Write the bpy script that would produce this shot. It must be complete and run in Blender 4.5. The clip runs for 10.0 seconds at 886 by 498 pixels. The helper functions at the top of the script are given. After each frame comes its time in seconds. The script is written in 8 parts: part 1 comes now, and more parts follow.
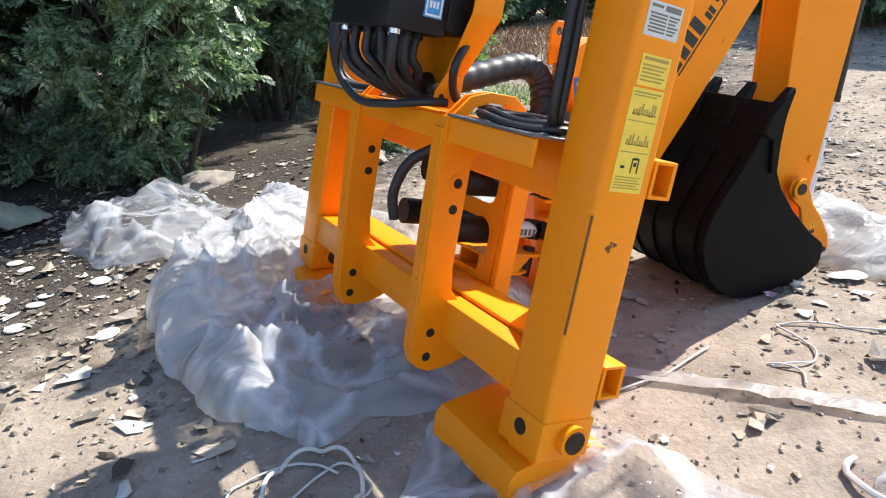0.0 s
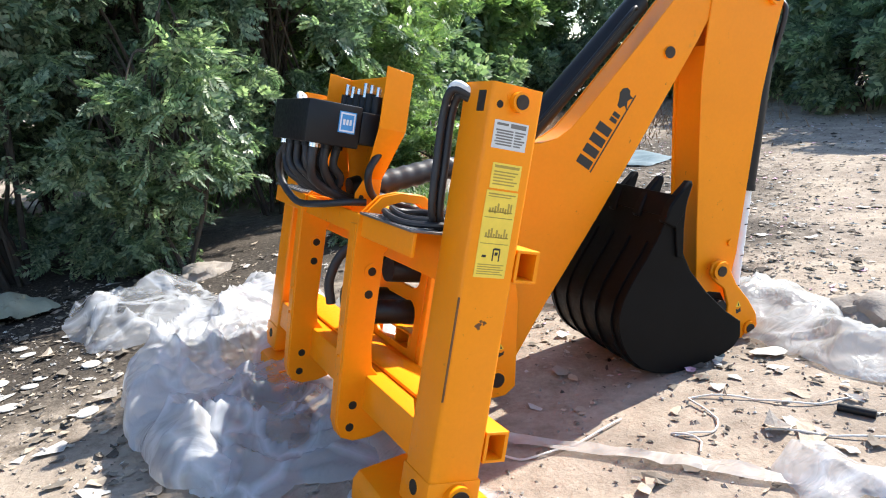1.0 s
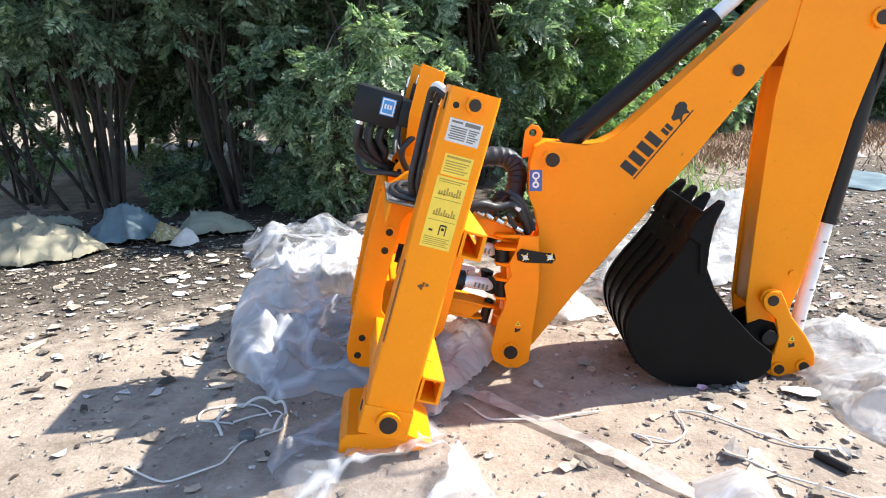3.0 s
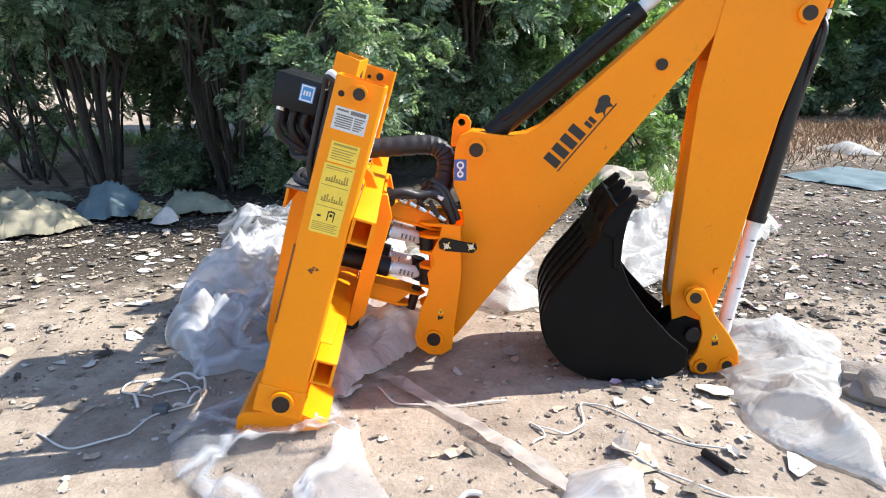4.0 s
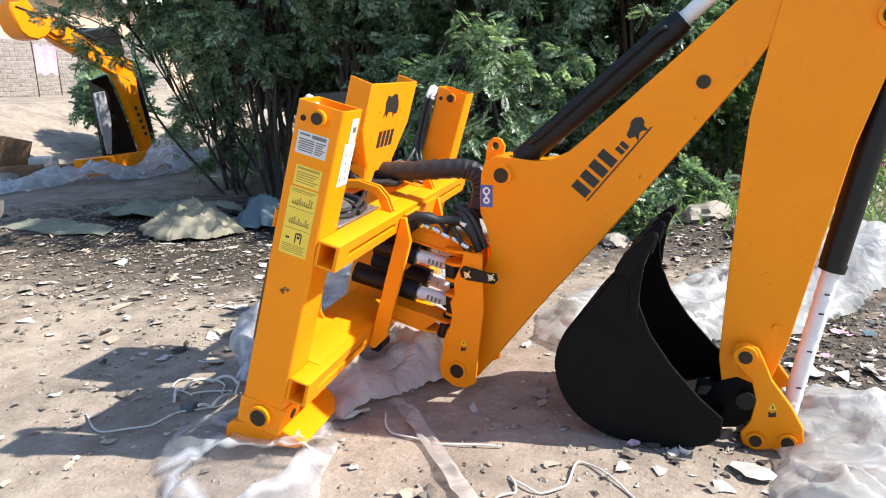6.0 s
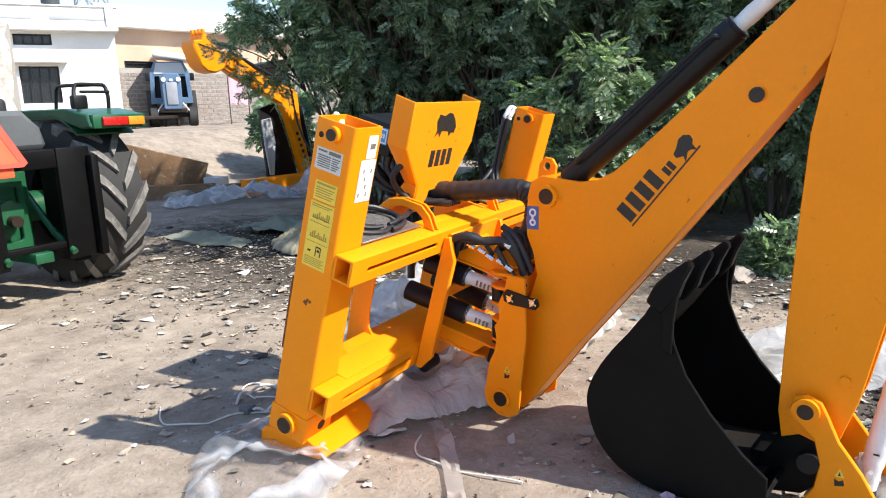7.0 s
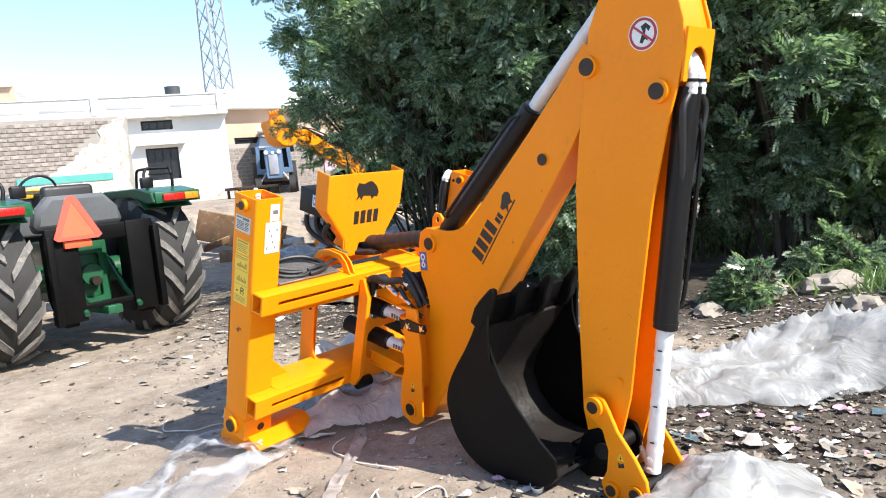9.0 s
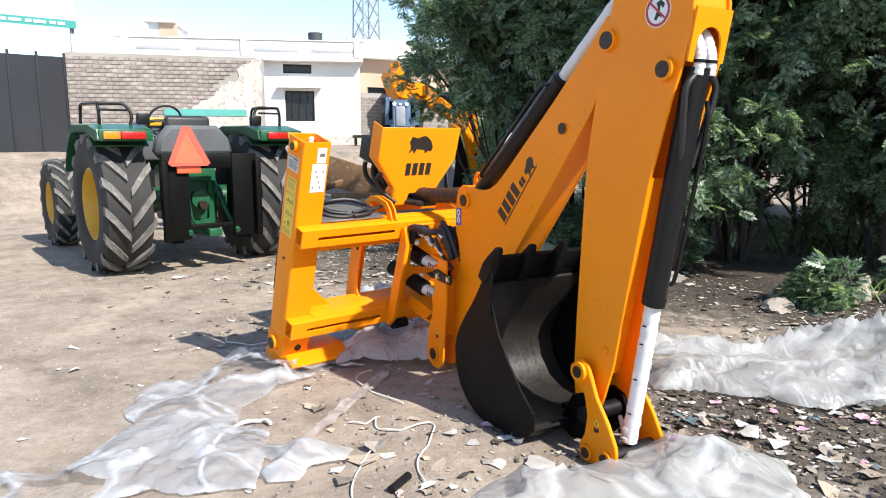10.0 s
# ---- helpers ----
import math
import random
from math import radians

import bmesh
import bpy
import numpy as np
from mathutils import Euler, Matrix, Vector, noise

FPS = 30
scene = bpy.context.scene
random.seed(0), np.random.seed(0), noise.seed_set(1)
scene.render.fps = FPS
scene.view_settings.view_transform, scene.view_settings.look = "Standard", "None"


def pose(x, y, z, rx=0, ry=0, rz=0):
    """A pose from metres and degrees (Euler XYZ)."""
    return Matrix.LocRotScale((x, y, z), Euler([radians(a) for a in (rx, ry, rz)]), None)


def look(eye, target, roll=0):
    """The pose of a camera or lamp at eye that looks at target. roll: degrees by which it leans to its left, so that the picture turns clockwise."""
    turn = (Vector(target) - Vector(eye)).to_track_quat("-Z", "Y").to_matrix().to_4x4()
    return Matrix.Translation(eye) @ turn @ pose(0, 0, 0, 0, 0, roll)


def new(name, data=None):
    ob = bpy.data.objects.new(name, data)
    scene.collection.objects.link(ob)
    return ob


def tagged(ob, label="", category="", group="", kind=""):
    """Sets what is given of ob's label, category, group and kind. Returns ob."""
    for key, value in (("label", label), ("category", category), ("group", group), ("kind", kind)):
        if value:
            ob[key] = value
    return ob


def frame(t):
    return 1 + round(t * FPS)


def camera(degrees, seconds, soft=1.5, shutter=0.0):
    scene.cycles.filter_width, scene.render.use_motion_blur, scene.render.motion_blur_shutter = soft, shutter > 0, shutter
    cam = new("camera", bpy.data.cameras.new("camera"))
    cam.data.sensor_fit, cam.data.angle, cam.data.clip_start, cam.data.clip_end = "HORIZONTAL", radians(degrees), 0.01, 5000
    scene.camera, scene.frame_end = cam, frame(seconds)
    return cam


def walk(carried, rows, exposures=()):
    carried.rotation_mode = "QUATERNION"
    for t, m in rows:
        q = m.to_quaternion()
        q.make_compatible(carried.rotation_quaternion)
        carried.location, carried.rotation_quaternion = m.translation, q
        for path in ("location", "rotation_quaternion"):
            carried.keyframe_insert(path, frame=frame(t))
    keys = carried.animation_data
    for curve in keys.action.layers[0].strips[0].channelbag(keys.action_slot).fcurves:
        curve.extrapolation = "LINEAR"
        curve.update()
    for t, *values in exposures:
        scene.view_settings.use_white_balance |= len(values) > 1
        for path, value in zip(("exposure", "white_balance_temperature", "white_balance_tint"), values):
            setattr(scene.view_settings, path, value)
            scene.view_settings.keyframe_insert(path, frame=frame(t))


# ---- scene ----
cam = camera(65.6, 10.0, 1.05)

PATH = [
    (0, (0.004, -0.063, 1.458), (0.912, 1.557, 0.714), -4.1),
    (0.5, (0.125, -0.291, 1.459), (0.892, 1.425, 0.775), -6.5),
    (1, (0.222, -0.524, 1.517), (1.103, 1.2, 1.017), -5.6),
    (1.5, (0.486, -0.696, 1.544), (1.122, 1.172, 1.216), -7.1),
    (2, (0.692, -0.861, 1.541), (1.163, 1.058, 1.228), -6.6),
    (2.5, (0.818, -1.044, 1.538), (1.141, 0.852, 0.99), -0.2),
    (3, (1.02, -1.199, 1.538), (1.209, 0.724, 1.024), -0.9),
    (3.2, (1.141, -1.251, 1.526), (1.279, 0.677, 1.014), 0.1),
    (4.3, (1.663, -1.276, 1.553), (1.722, 0.643, 0.994), -0.7),
    (4.5, (1.747, -1.268, 1.552), (1.776, 0.654, 0.998), -3.1),
    (5, (1.983, -1.253, 1.52), (1.653, 0.664, 1.057), -3.2),
    (5.2, (2.092, -1.243, 1.533), (1.732, 0.664, 1.052), -0.2),
    (6.3, (2.553, -0.925, 1.551), (1.835, 0.869, 1.039), -1.6),
    (6.5, (2.642, -0.858, 1.537), (1.742, 0.845, 0.996), -0.9),
    (6.7, (2.763, -0.821, 1.53), (1.707, 0.778, 0.956), -0.2),
    (7, (2.926, -0.769, 1.498), (1.929, 0.915, 1.089), -1.8),
    (7.5, (3.251, -0.902, 1.485), (2.169, 0.722, 1.047), 0.2),
    (8, (3.548, -0.889, 1.498), (2.539, 0.784, 1.067), -0.4),
    (8.5, (3.901, -0.769, 1.495), (2.733, 0.818, 1.153), -0.5),
    (9, (4.229, -0.81, 1.505), (2.953, 0.712, 1.27), -5.1),
    (9.5, (4.486, -0.778, 1.508), (3.073, 0.616, 1.264), -1.5),
    (10, (4.726, -0.593, 1.471), (3.201, 0.659, 1.143), 0.2),
]
EXPOSURES = [(0, 1.1), (1.0, 1.25), (1.5, 1.42), (2.0, 1.48), (2.5, 1.46), (3.0, 1.42), (4.5, 1.15), (6.5, 1.0), (7.0, 0.93), (7.5, 0.95), (8.5, 1.03), (9.0, 1.02), (10, 0.83)]
walk(cam, [(t, look(eye, target, roll)) for t, eye, target, roll in PATH], EXPOSURES)

# ---------- sky, sun, exposure ----------
SUN_AZ, SUN_EL = 9.0, 45.0
world = bpy.data.worlds.new("daylight")
scene.world = world
world.use_nodes = True
wn = world.node_tree
sky = wn.nodes.new("ShaderNodeTexSky")
sky.sky_type = "NISHITA"
sky.sun_disc = False
sky.sun_elevation = radians(SUN_EL)
sky.sun_rotation = radians(90 - SUN_AZ)
sky.air_density, sky.dust_density, sky.ozone_density = 1.0, 0.45, 2.2
wn.links.new(sky.outputs[0], wn.nodes["Background"].inputs[0])
wn.nodes["Background"].inputs[1].default_value = 0.15
sun = new("sun", bpy.data.lights.new("sun", "SUN"))
sun.data.energy, sun.data.angle, sun.data.color = 4.6, radians(0.6), (1.0, 0.95, 0.87)
ca, sa, ce, se = math.cos(radians(SUN_AZ)), math.sin(radians(SUN_AZ)), math.cos(radians(SUN_EL)), math.sin(radians(SUN_EL))
sun.matrix_world = look((20 * ca * ce, 20 * sa * ce, 20 * se), (0, 0, 0))


# ---------- materials ----------
def nodes_of(name):
    m = bpy.data.materials.new(name)
    m.use_nodes = True
    nt = m.node_tree
    return m, nt, nt.nodes["Principled BSDF"]


def noise_node(nt, scale, detail=4, coords="Object", rough=0.6):
    tc = nt.nodes.new("ShaderNodeTexCoord")
    n = nt.nodes.new("ShaderNodeTexNoise")
    n.inputs["Scale"].default_value = scale
    n.inputs["Detail"].default_value = detail
    n.inputs["Roughness"].default_value = rough
    nt.links.new(tc.outputs[coords], n.inputs["Vector"])
    return n.outputs["Fac"]


def ramp(nt, fac, stops):
    r = nt.nodes.new("ShaderNodeValToRGB")
    e = r.color_ramp.elements
    while len(e) < len(stops):
        e.new(0.5)
    for k, (p, c) in enumerate(stops):
        e[k].position = p
        e[k].color = (*c, 1) if len(c) == 3 else c
    nt.links.new(fac, r.inputs[0])
    return r.outputs[0]


def mixc(nt, fac, a, b, kind="MIX"):
    m = nt.nodes.new("ShaderNodeMix")
    m.data_type = "RGBA"
    m.blend_type = kind
    for sock, v in ((m.inputs[0], fac), (m.inputs[6], a), (m.inputs[7], b)):
        if isinstance(v, (int, float)):
            sock.default_value = v
        elif isinstance(v, tuple):
            sock.default_value = (*v, 1)
        else:
            nt.links.new(v, sock)
    return m.outputs[2]


def bump(nt, bsdf, fac, strength=0.3, distance=0.004):
    b = nt.nodes.new("ShaderNodeBump")
    b.inputs["Strength"].default_value = strength
    b.inputs["Distance"].default_value = distance
    nt.links.new(fac, b.inputs["Height"])
    nt.links.new(b.outputs[0], bsdf.inputs["Normal"])


def surface(name, col, rough=0.5, metal=0.0, vary=0.2, big=3.0, fine=45.0, rel=0.15, dist=0.002, dirt=None, dirt_at=0.62, coat=0.0, each=0.0, gloss=0.5, chips=None):
    """A plain surface with broad and fine variation, an optional dirt colour and slight relief."""
    m, nt, b = nodes_of(name)
    n1, n2 = noise_node(nt, big, 5), noise_node(nt, fine, 3)
    lo, hi = tuple(c * (1 - vary) for c in col), tuple(min(1, c * (1 + vary * 0.7)) for c in col)
    c = ramp(nt, n1, [(0.32, lo), (0.68, hi)])
    c = mixc(nt, 0.35, c, ramp(nt, n2, [(0.3, lo), (0.7, hi)]))
    if dirt:
        n3 = noise_node(nt, big * 3.1, 8, rough=0.72)
        k = ramp(nt, n3, [(dirt_at, (0, 0, 0)), (min(1, dirt_at + 0.14), (1, 1, 1))])
        c = mixc(nt, k, c, dirt)
    if chips:
        n4 = noise_node(nt, 26, 6, rough=0.75)
        n5 = noise_node(nt, 2.7, 3)
        k4 = mixc(nt, 1.0, ramp(nt, n4, [(0.655, (0, 0, 0)), (0.69, (1, 1, 1))]), ramp(nt, n5, [(0.48, (0, 0, 0)), (0.62, (0.8,) * 3)]), "MULTIPLY")
        c = mixc(nt, k4, c, chips)
    if each:
        oi = nt.nodes.new("ShaderNodeObjectInfo")
        t = ramp(nt, oi.outputs["Random"], [(0, (1 - each,) * 3), (1, (1 + each,) * 3)])
        c = mixc(nt, 1.0, c, t, "MULTIPLY")
    nt.links.new(c, b.inputs["Base Color"])
    r = ramp(nt, n2, [(0.3, (max(0.03, rough - 0.08),) * 3), (0.7, (min(1, rough + 0.1),) * 3)])
    nt.links.new(r, b.inputs["Roughness"])
    b.inputs["Metallic"].default_value = metal
    b.inputs["Coat Weight"].default_value = coat
    b.inputs["Specular IOR Level"].default_value = gloss
    b.inputs["Coat Roughness"].default_value = 0.12
    bump(nt, b, n2, rel, dist)
    return m


ORANGE = surface("orange_paint", (0.92, 0.272, 0.003), 0.40, vary=0.07, big=2.2, fine=60, rel=0.08, dist=0.001, dirt=(0.50, 0.20, 0.04), dirt_at=0.66, coat=0.03, gloss=0.22, chips=(0.16, 0.07, 0.025))
BLACK = surface("black_paint", (0.007, 0.007, 0.008), 0.45, vary=0.3, big=4, fine=70, rel=0.12, dist=0.001, dirt=(0.022, 0.02, 0.018), dirt_at=0.68, gloss=0.3)
BUCKET = surface("bucket_black", (0.0048, 0.0046, 0.0046), 0.48, vary=0.35, big=5, fine=40, rel=0.15, dist=0.0015, dirt=(0.012, 0.010, 0.009), dirt_at=0.68, gloss=0.10)
WORN = surface("worn_steel", (0.022, 0.019, 0.017), 0.36, metal=0.0, vary=0.35, big=9, fine=50, rel=0.2)
RUBBER = surface("black_hose", (0.016, 0.016, 0.018), 0.5, vary=0.3, big=9, fine=90, rel=0.25)
PIN = surface("dark_pin", (0.035, 0.022, 0.016), 0.45, metal=0.4, vary=0.4, big=20, fine=90)
HOLE = surface("dark_hole", (0.02, 0.012, 0.006), 0.8, vary=0.2)
RUST = surface("rust_streak", (0.16, 0.06, 0.02), 0.8, vary=0.4, big=25, fine=90)
STEEL = surface("bright_steel", (0.62, 0.62, 0.62), 0.22, metal=0.9, vary=0.15, big=10, fine=60, rel=0.05)
ROD = surface("wrapped_rod", (0.74, 0.73, 0.72), 0.5, vary=0.12, big=14, fine=50, rel=0.4, dist=0.003, dirt=(0.42, 0.30, 0.24), dirt_at=0.66)
CHECKER = surface("tread_plate", (0.22, 0.21, 0.20), 0.42, metal=0.5, vary=0.3, big=8, fine=60, dirt=(0.30, 0.26, 0.2), dirt_at=0.6)
YELLOW_LABEL = surface("yellow_label", (0.85, 0.58, 0.06), 0.4, vary=0.1, big=12, fine=60, rel=0.03)
WHITE_LABEL = surface("white_label", (0.62, 0.60, 0.56), 0.4, vary=0.1, big=14, fine=70, rel=0.03)
CREAM_LABEL = surface("bright_label", (0.78, 0.78, 0.77), 0.4, vary=0.06, big=14, fine=70, rel=0.03)
BLUE_LABEL = surface("blue_label", (0.05, 0.11, 0.34), 0.4, vary=0.1)
SKY_LABEL = surface("light_blue_label", (0.06, 0.30, 0.62), 0.4, vary=0.12)
RED_LABEL = surface("red_print", (0.42, 0.03, 0.04), 0.45, vary=0.12)
INK = surface("black_print", (0.016, 0.013, 0.011), 0.5, vary=0.2)
GREY_INK = surface("grey_print", (0.17, 0.15, 0.13), 0.5, vary=0.2)
OLIVE_INK = surface("olive_print", (0.42, 0.28, 0.04), 0.5, vary=0.2)
WHITE_FIT = surface("white_fitting", (0.75, 0.74, 0.70), 0.4, vary=0.1)
GREEN = surface("green_paint", (0.012, 0.085, 0.035), 0.35, vary=0.2, coat=0.15, dirt=(0.16, 0.14, 0.1), dirt_at=0.66)
RIM = surface("rim_yellow", (0.62, 0.36, 0.03), 0.5, vary=0.15, dirt=(0.3, 0.22, 0.12), dirt_at=0.6)
TYRE = surface("tyre_rubber", (0.022, 0.021, 0.020), 0.75, vary=0.3, big=5, fine=40, rel=0.3, dist=0.003, dirt=(0.10, 0.09, 0.08), dirt_at=0.70)
LUG = surface("dusty_lug", (0.155, 0.146, 0.134), 0.85, vary=0.35, big=6, fine=40, rel=0.3, dist=0.003, dirt=(0.24, 0.22, 0.19), dirt_at=0.50)
SEAT = surface("seat_vinyl", (0.02, 0.02, 0.022), 0.5, vary=0.3)
LAMP_RED = surface("red_lens", (0.42, 0.015, 0.012), 0.25, vary=0.15)
LAMP_AMBER = surface("amber_lens", (0.75, 0.22, 0.02), 0.25, vary=0.15)
TRIANGLE = surface("orange_reflector", (0.86, 0.115, 0.045), 0.4, vary=0.1)
TRIANGLE_EDGE = surface("reflector_edge", (0.62, 0.075, 0.04), 0.45, vary=0.1)
GREYPLASTIC = surface("grey_panel", (0.10, 0.105, 0.11), 0.45, vary=0.2)
TRACTOR_BLUE = surface("dull_blue_paint", (0.10, 0.17, 0.27), 0.5, vary=0.25, dirt=(0.25, 0.24, 0.22), dirt_at=0.6)
WHITEPAINT = surface("white_wall", (0.74, 0.73, 0.70), 0.85, vary=0.08, big=0.8, fine=14, dirt=(0.5, 0.47, 0.42), dirt_at=0.68)
PEACH = surface("peach_wall", (0.52, 0.36, 0.26), 0.88, vary=0.12, big=0.8, fine=14, dirt=(0.4, 0.3, 0.24), dirt_at=0.66)
DARKGLASS = surface("dark_opening", (0.02, 0.022, 0.025), 0.25, vary=0.3)
GATE = surface("dark_gate", (0.030, 0.032, 0.038), 0.75, vary=0.2, big=0.7, fine=9, gloss=0.2)
BRICK = surface("red_grey_brick", (0.255, 0.205, 0.178), 0.9, vary=0.25, big=4, fine=40, rel=0.4, dist=0.006, dirt=(0.34, 0.31, 0.28), dirt_at=0.46, each=0.22)
MORTAR = surface("mortar", (0.34, 0.315, 0.28), 0.95, vary=0.2, big=1.5, fine=30, rel=0.5, dist=0.01, dirt=(0.52, 0.48, 0.42), dirt_at=0.6)
PLASTER = surface("pale_render_patch", (0.56, 0.53, 0.47), 0.95, vary=0.3, big=2.4, fine=14, rel=0.6, dist=0.015, dirt=(0.36, 0.31, 0.27), dirt_at=0.5)
TEAL = surface("teal_band", (0.10, 0.38, 0.34), 0.7, vary=0.15)
TEALCLOTH = surface("teal_cloth", (0.03, 0.28, 0.21), 0.8, vary=0.3, big=8)
PINKCLOTH = surface("pink_cloth", (0.55, 0.33, 0.40), 0.8, vary=0.2, big=8)
PLANK = surface("old_plank", (0.20, 0.115, 0.06), 0.85, vary=0.4, big=3, fine=40, rel=0.4, dist=0.005, dirt=(0.34, 0.27, 0.19), dirt_at=0.55, each=0.25)
STONE = surface("pale_stone", (0.30, 0.262, 0.222), 0.95, vary=0.25, big=4, fine=30, rel=0.6, dist=0.012, dirt=(0.22, 0.19, 0.155), dirt_at=0.58, each=0.15)
SACK = surface("pale_sack", (0.27, 0.25, 0.18), 0.85, vary=0.25, big=7, fine=120, rel=0.35, dist=0.003, dirt=(0.17, 0.14, 0.1), dirt_at=0.6)
TARP = surface("grey_green_tarp", (0.24, 0.25, 0.19), 0.8, vary=0.25, big=4, fine=60, rel=0.3, dist=0.004, dirt=(0.12, 0.1, 0.075), dirt_at=0.58)
BLUEBAG = surface("blue_grey_bag", (0.10, 0.155, 0.18), 0.7, vary=0.25, big=8, fine=60, rel=0.3)
YELLOWBAG = surface("yellow_packet", (0.28, 0.22, 0.085), 0.6, vary=0.3, big=12, fine=60, dirt=(0.6, 0.55, 0.45), dirt_at=0.5)
STRAP = surface("pale_woven_strap", (0.62, 0.56, 0.50), 0.9, vary=0.15, big=12, fine=120, rel=0.4, dirt=(0.33, 0.27, 0.22), dirt_at=0.62)
ROPE = surface("white_rope", (0.62, 0.59, 0.54), 0.9, vary=0.15, big=30, fine=150, rel=0.4)
SCRAP = surface("weathered_scrap", (0.17, 0.145, 0.115), 0.9, vary=0.3, big=10, fine=60, rel=0.3, dirt=(0.10, 0.08, 0.06), dirt_at=0.55, each=0.3)
PAPER = surface("dirty_white_paper", (0.47, 0.45, 0.415), 0.85, vary=0.2, big=14, fine=60, rel=0.3, dirt=(0.36, 0.31, 0.25), dirt_at=0.6, each=0.2)
CARD = surface("tan_cardboard", (0.40, 0.33, 0.25), 0.9, vary=0.2, big=10, fine=60, rel=0.3, dirt=(0.26, 0.21, 0.16), dirt_at=0.6, each=0.25)
BARK = surface("grey_bark", (0.055, 0.044, 0.034), 0.9, vary=0.4, big=6, fine=40, rel=0.6, dist=0.006)
TANK = surface("dark_tank", (0.05, 0.055, 0.06), 0.6, vary=0.2)
SIGNWHITE = surface("sign_white", (0.72, 0.73, 0.75), 0.5, vary=0.05)
SIGNGREY = surface("sign_grey", (0.42, 0.43, 0.45), 0.5, vary=0.05)
SIGNTEAL = surface("sign_teal", (0.04, 0.28, 0.24), 0.5, vary=0.08)
LATTICE = surface("tower_steel", (0.30, 0.31, 0.34), 0.6, vary=0.2)


def leaf_material(name, cols, rough=0.5):
    m, nt, b = nodes_of(name)
    geo = nt.nodes.new("ShaderNodeNewGeometry")
    c = ramp(nt, geo.outputs["Random Per Island"], [(i / (len(cols) - 1), c) for i, c in enumerate(cols)])
    n = noise_node(nt, 0.9, 3)
    c = mixc(nt, 1.0, c, ramp(nt, n, [(0.3, (0.72, 0.78, 0.8)), (0.7, (1.2, 1.15, 0.95))]), "MULTIPLY")
    nt.links.new(c, b.inputs["Base Color"])
    b.inputs["Roughness"].default_value = rough
    b.inputs["Specular IOR Level"].default_value = 0.5
    tr = nt.nodes.new("ShaderNodeBsdfTranslucent")
    nt.links.new(mixc(nt, 1.0, c, (1.25, 1.42, 0.85), "MULTIPLY"), tr.inputs[0])
    mx = nt.nodes.new("ShaderNodeMixShader")
    mx.inputs[0].default_value = 0.46
    nt.links.new(b.outputs[0], mx.inputs[1])
    nt.links.new(tr.outputs[0], mx.inputs[2])
    nt.links.new(mx.outputs[0], nt.nodes["Material Output"].inputs[0])
    return m


LEAF = leaf_material("tree_leaf", [(0.070, 0.118, 0.082), (0.130, 0.200, 0.142), (0.225, 0.310, 0.225), (0.400, 0.470, 0.370)], 0.36)
LEAF_BRIGHT = leaf_material("bright_leaf", [(0.080, 0.140, 0.064), (0.125, 0.205, 0.090), (0.185, 0.275, 0.125), (0.280, 0.360, 0.180)], 0.34)
DRYGRASS = surface("dry_grass", (0.26, 0.16, 0.095), 0.9, vary=0.45, big=1.2, fine=12)


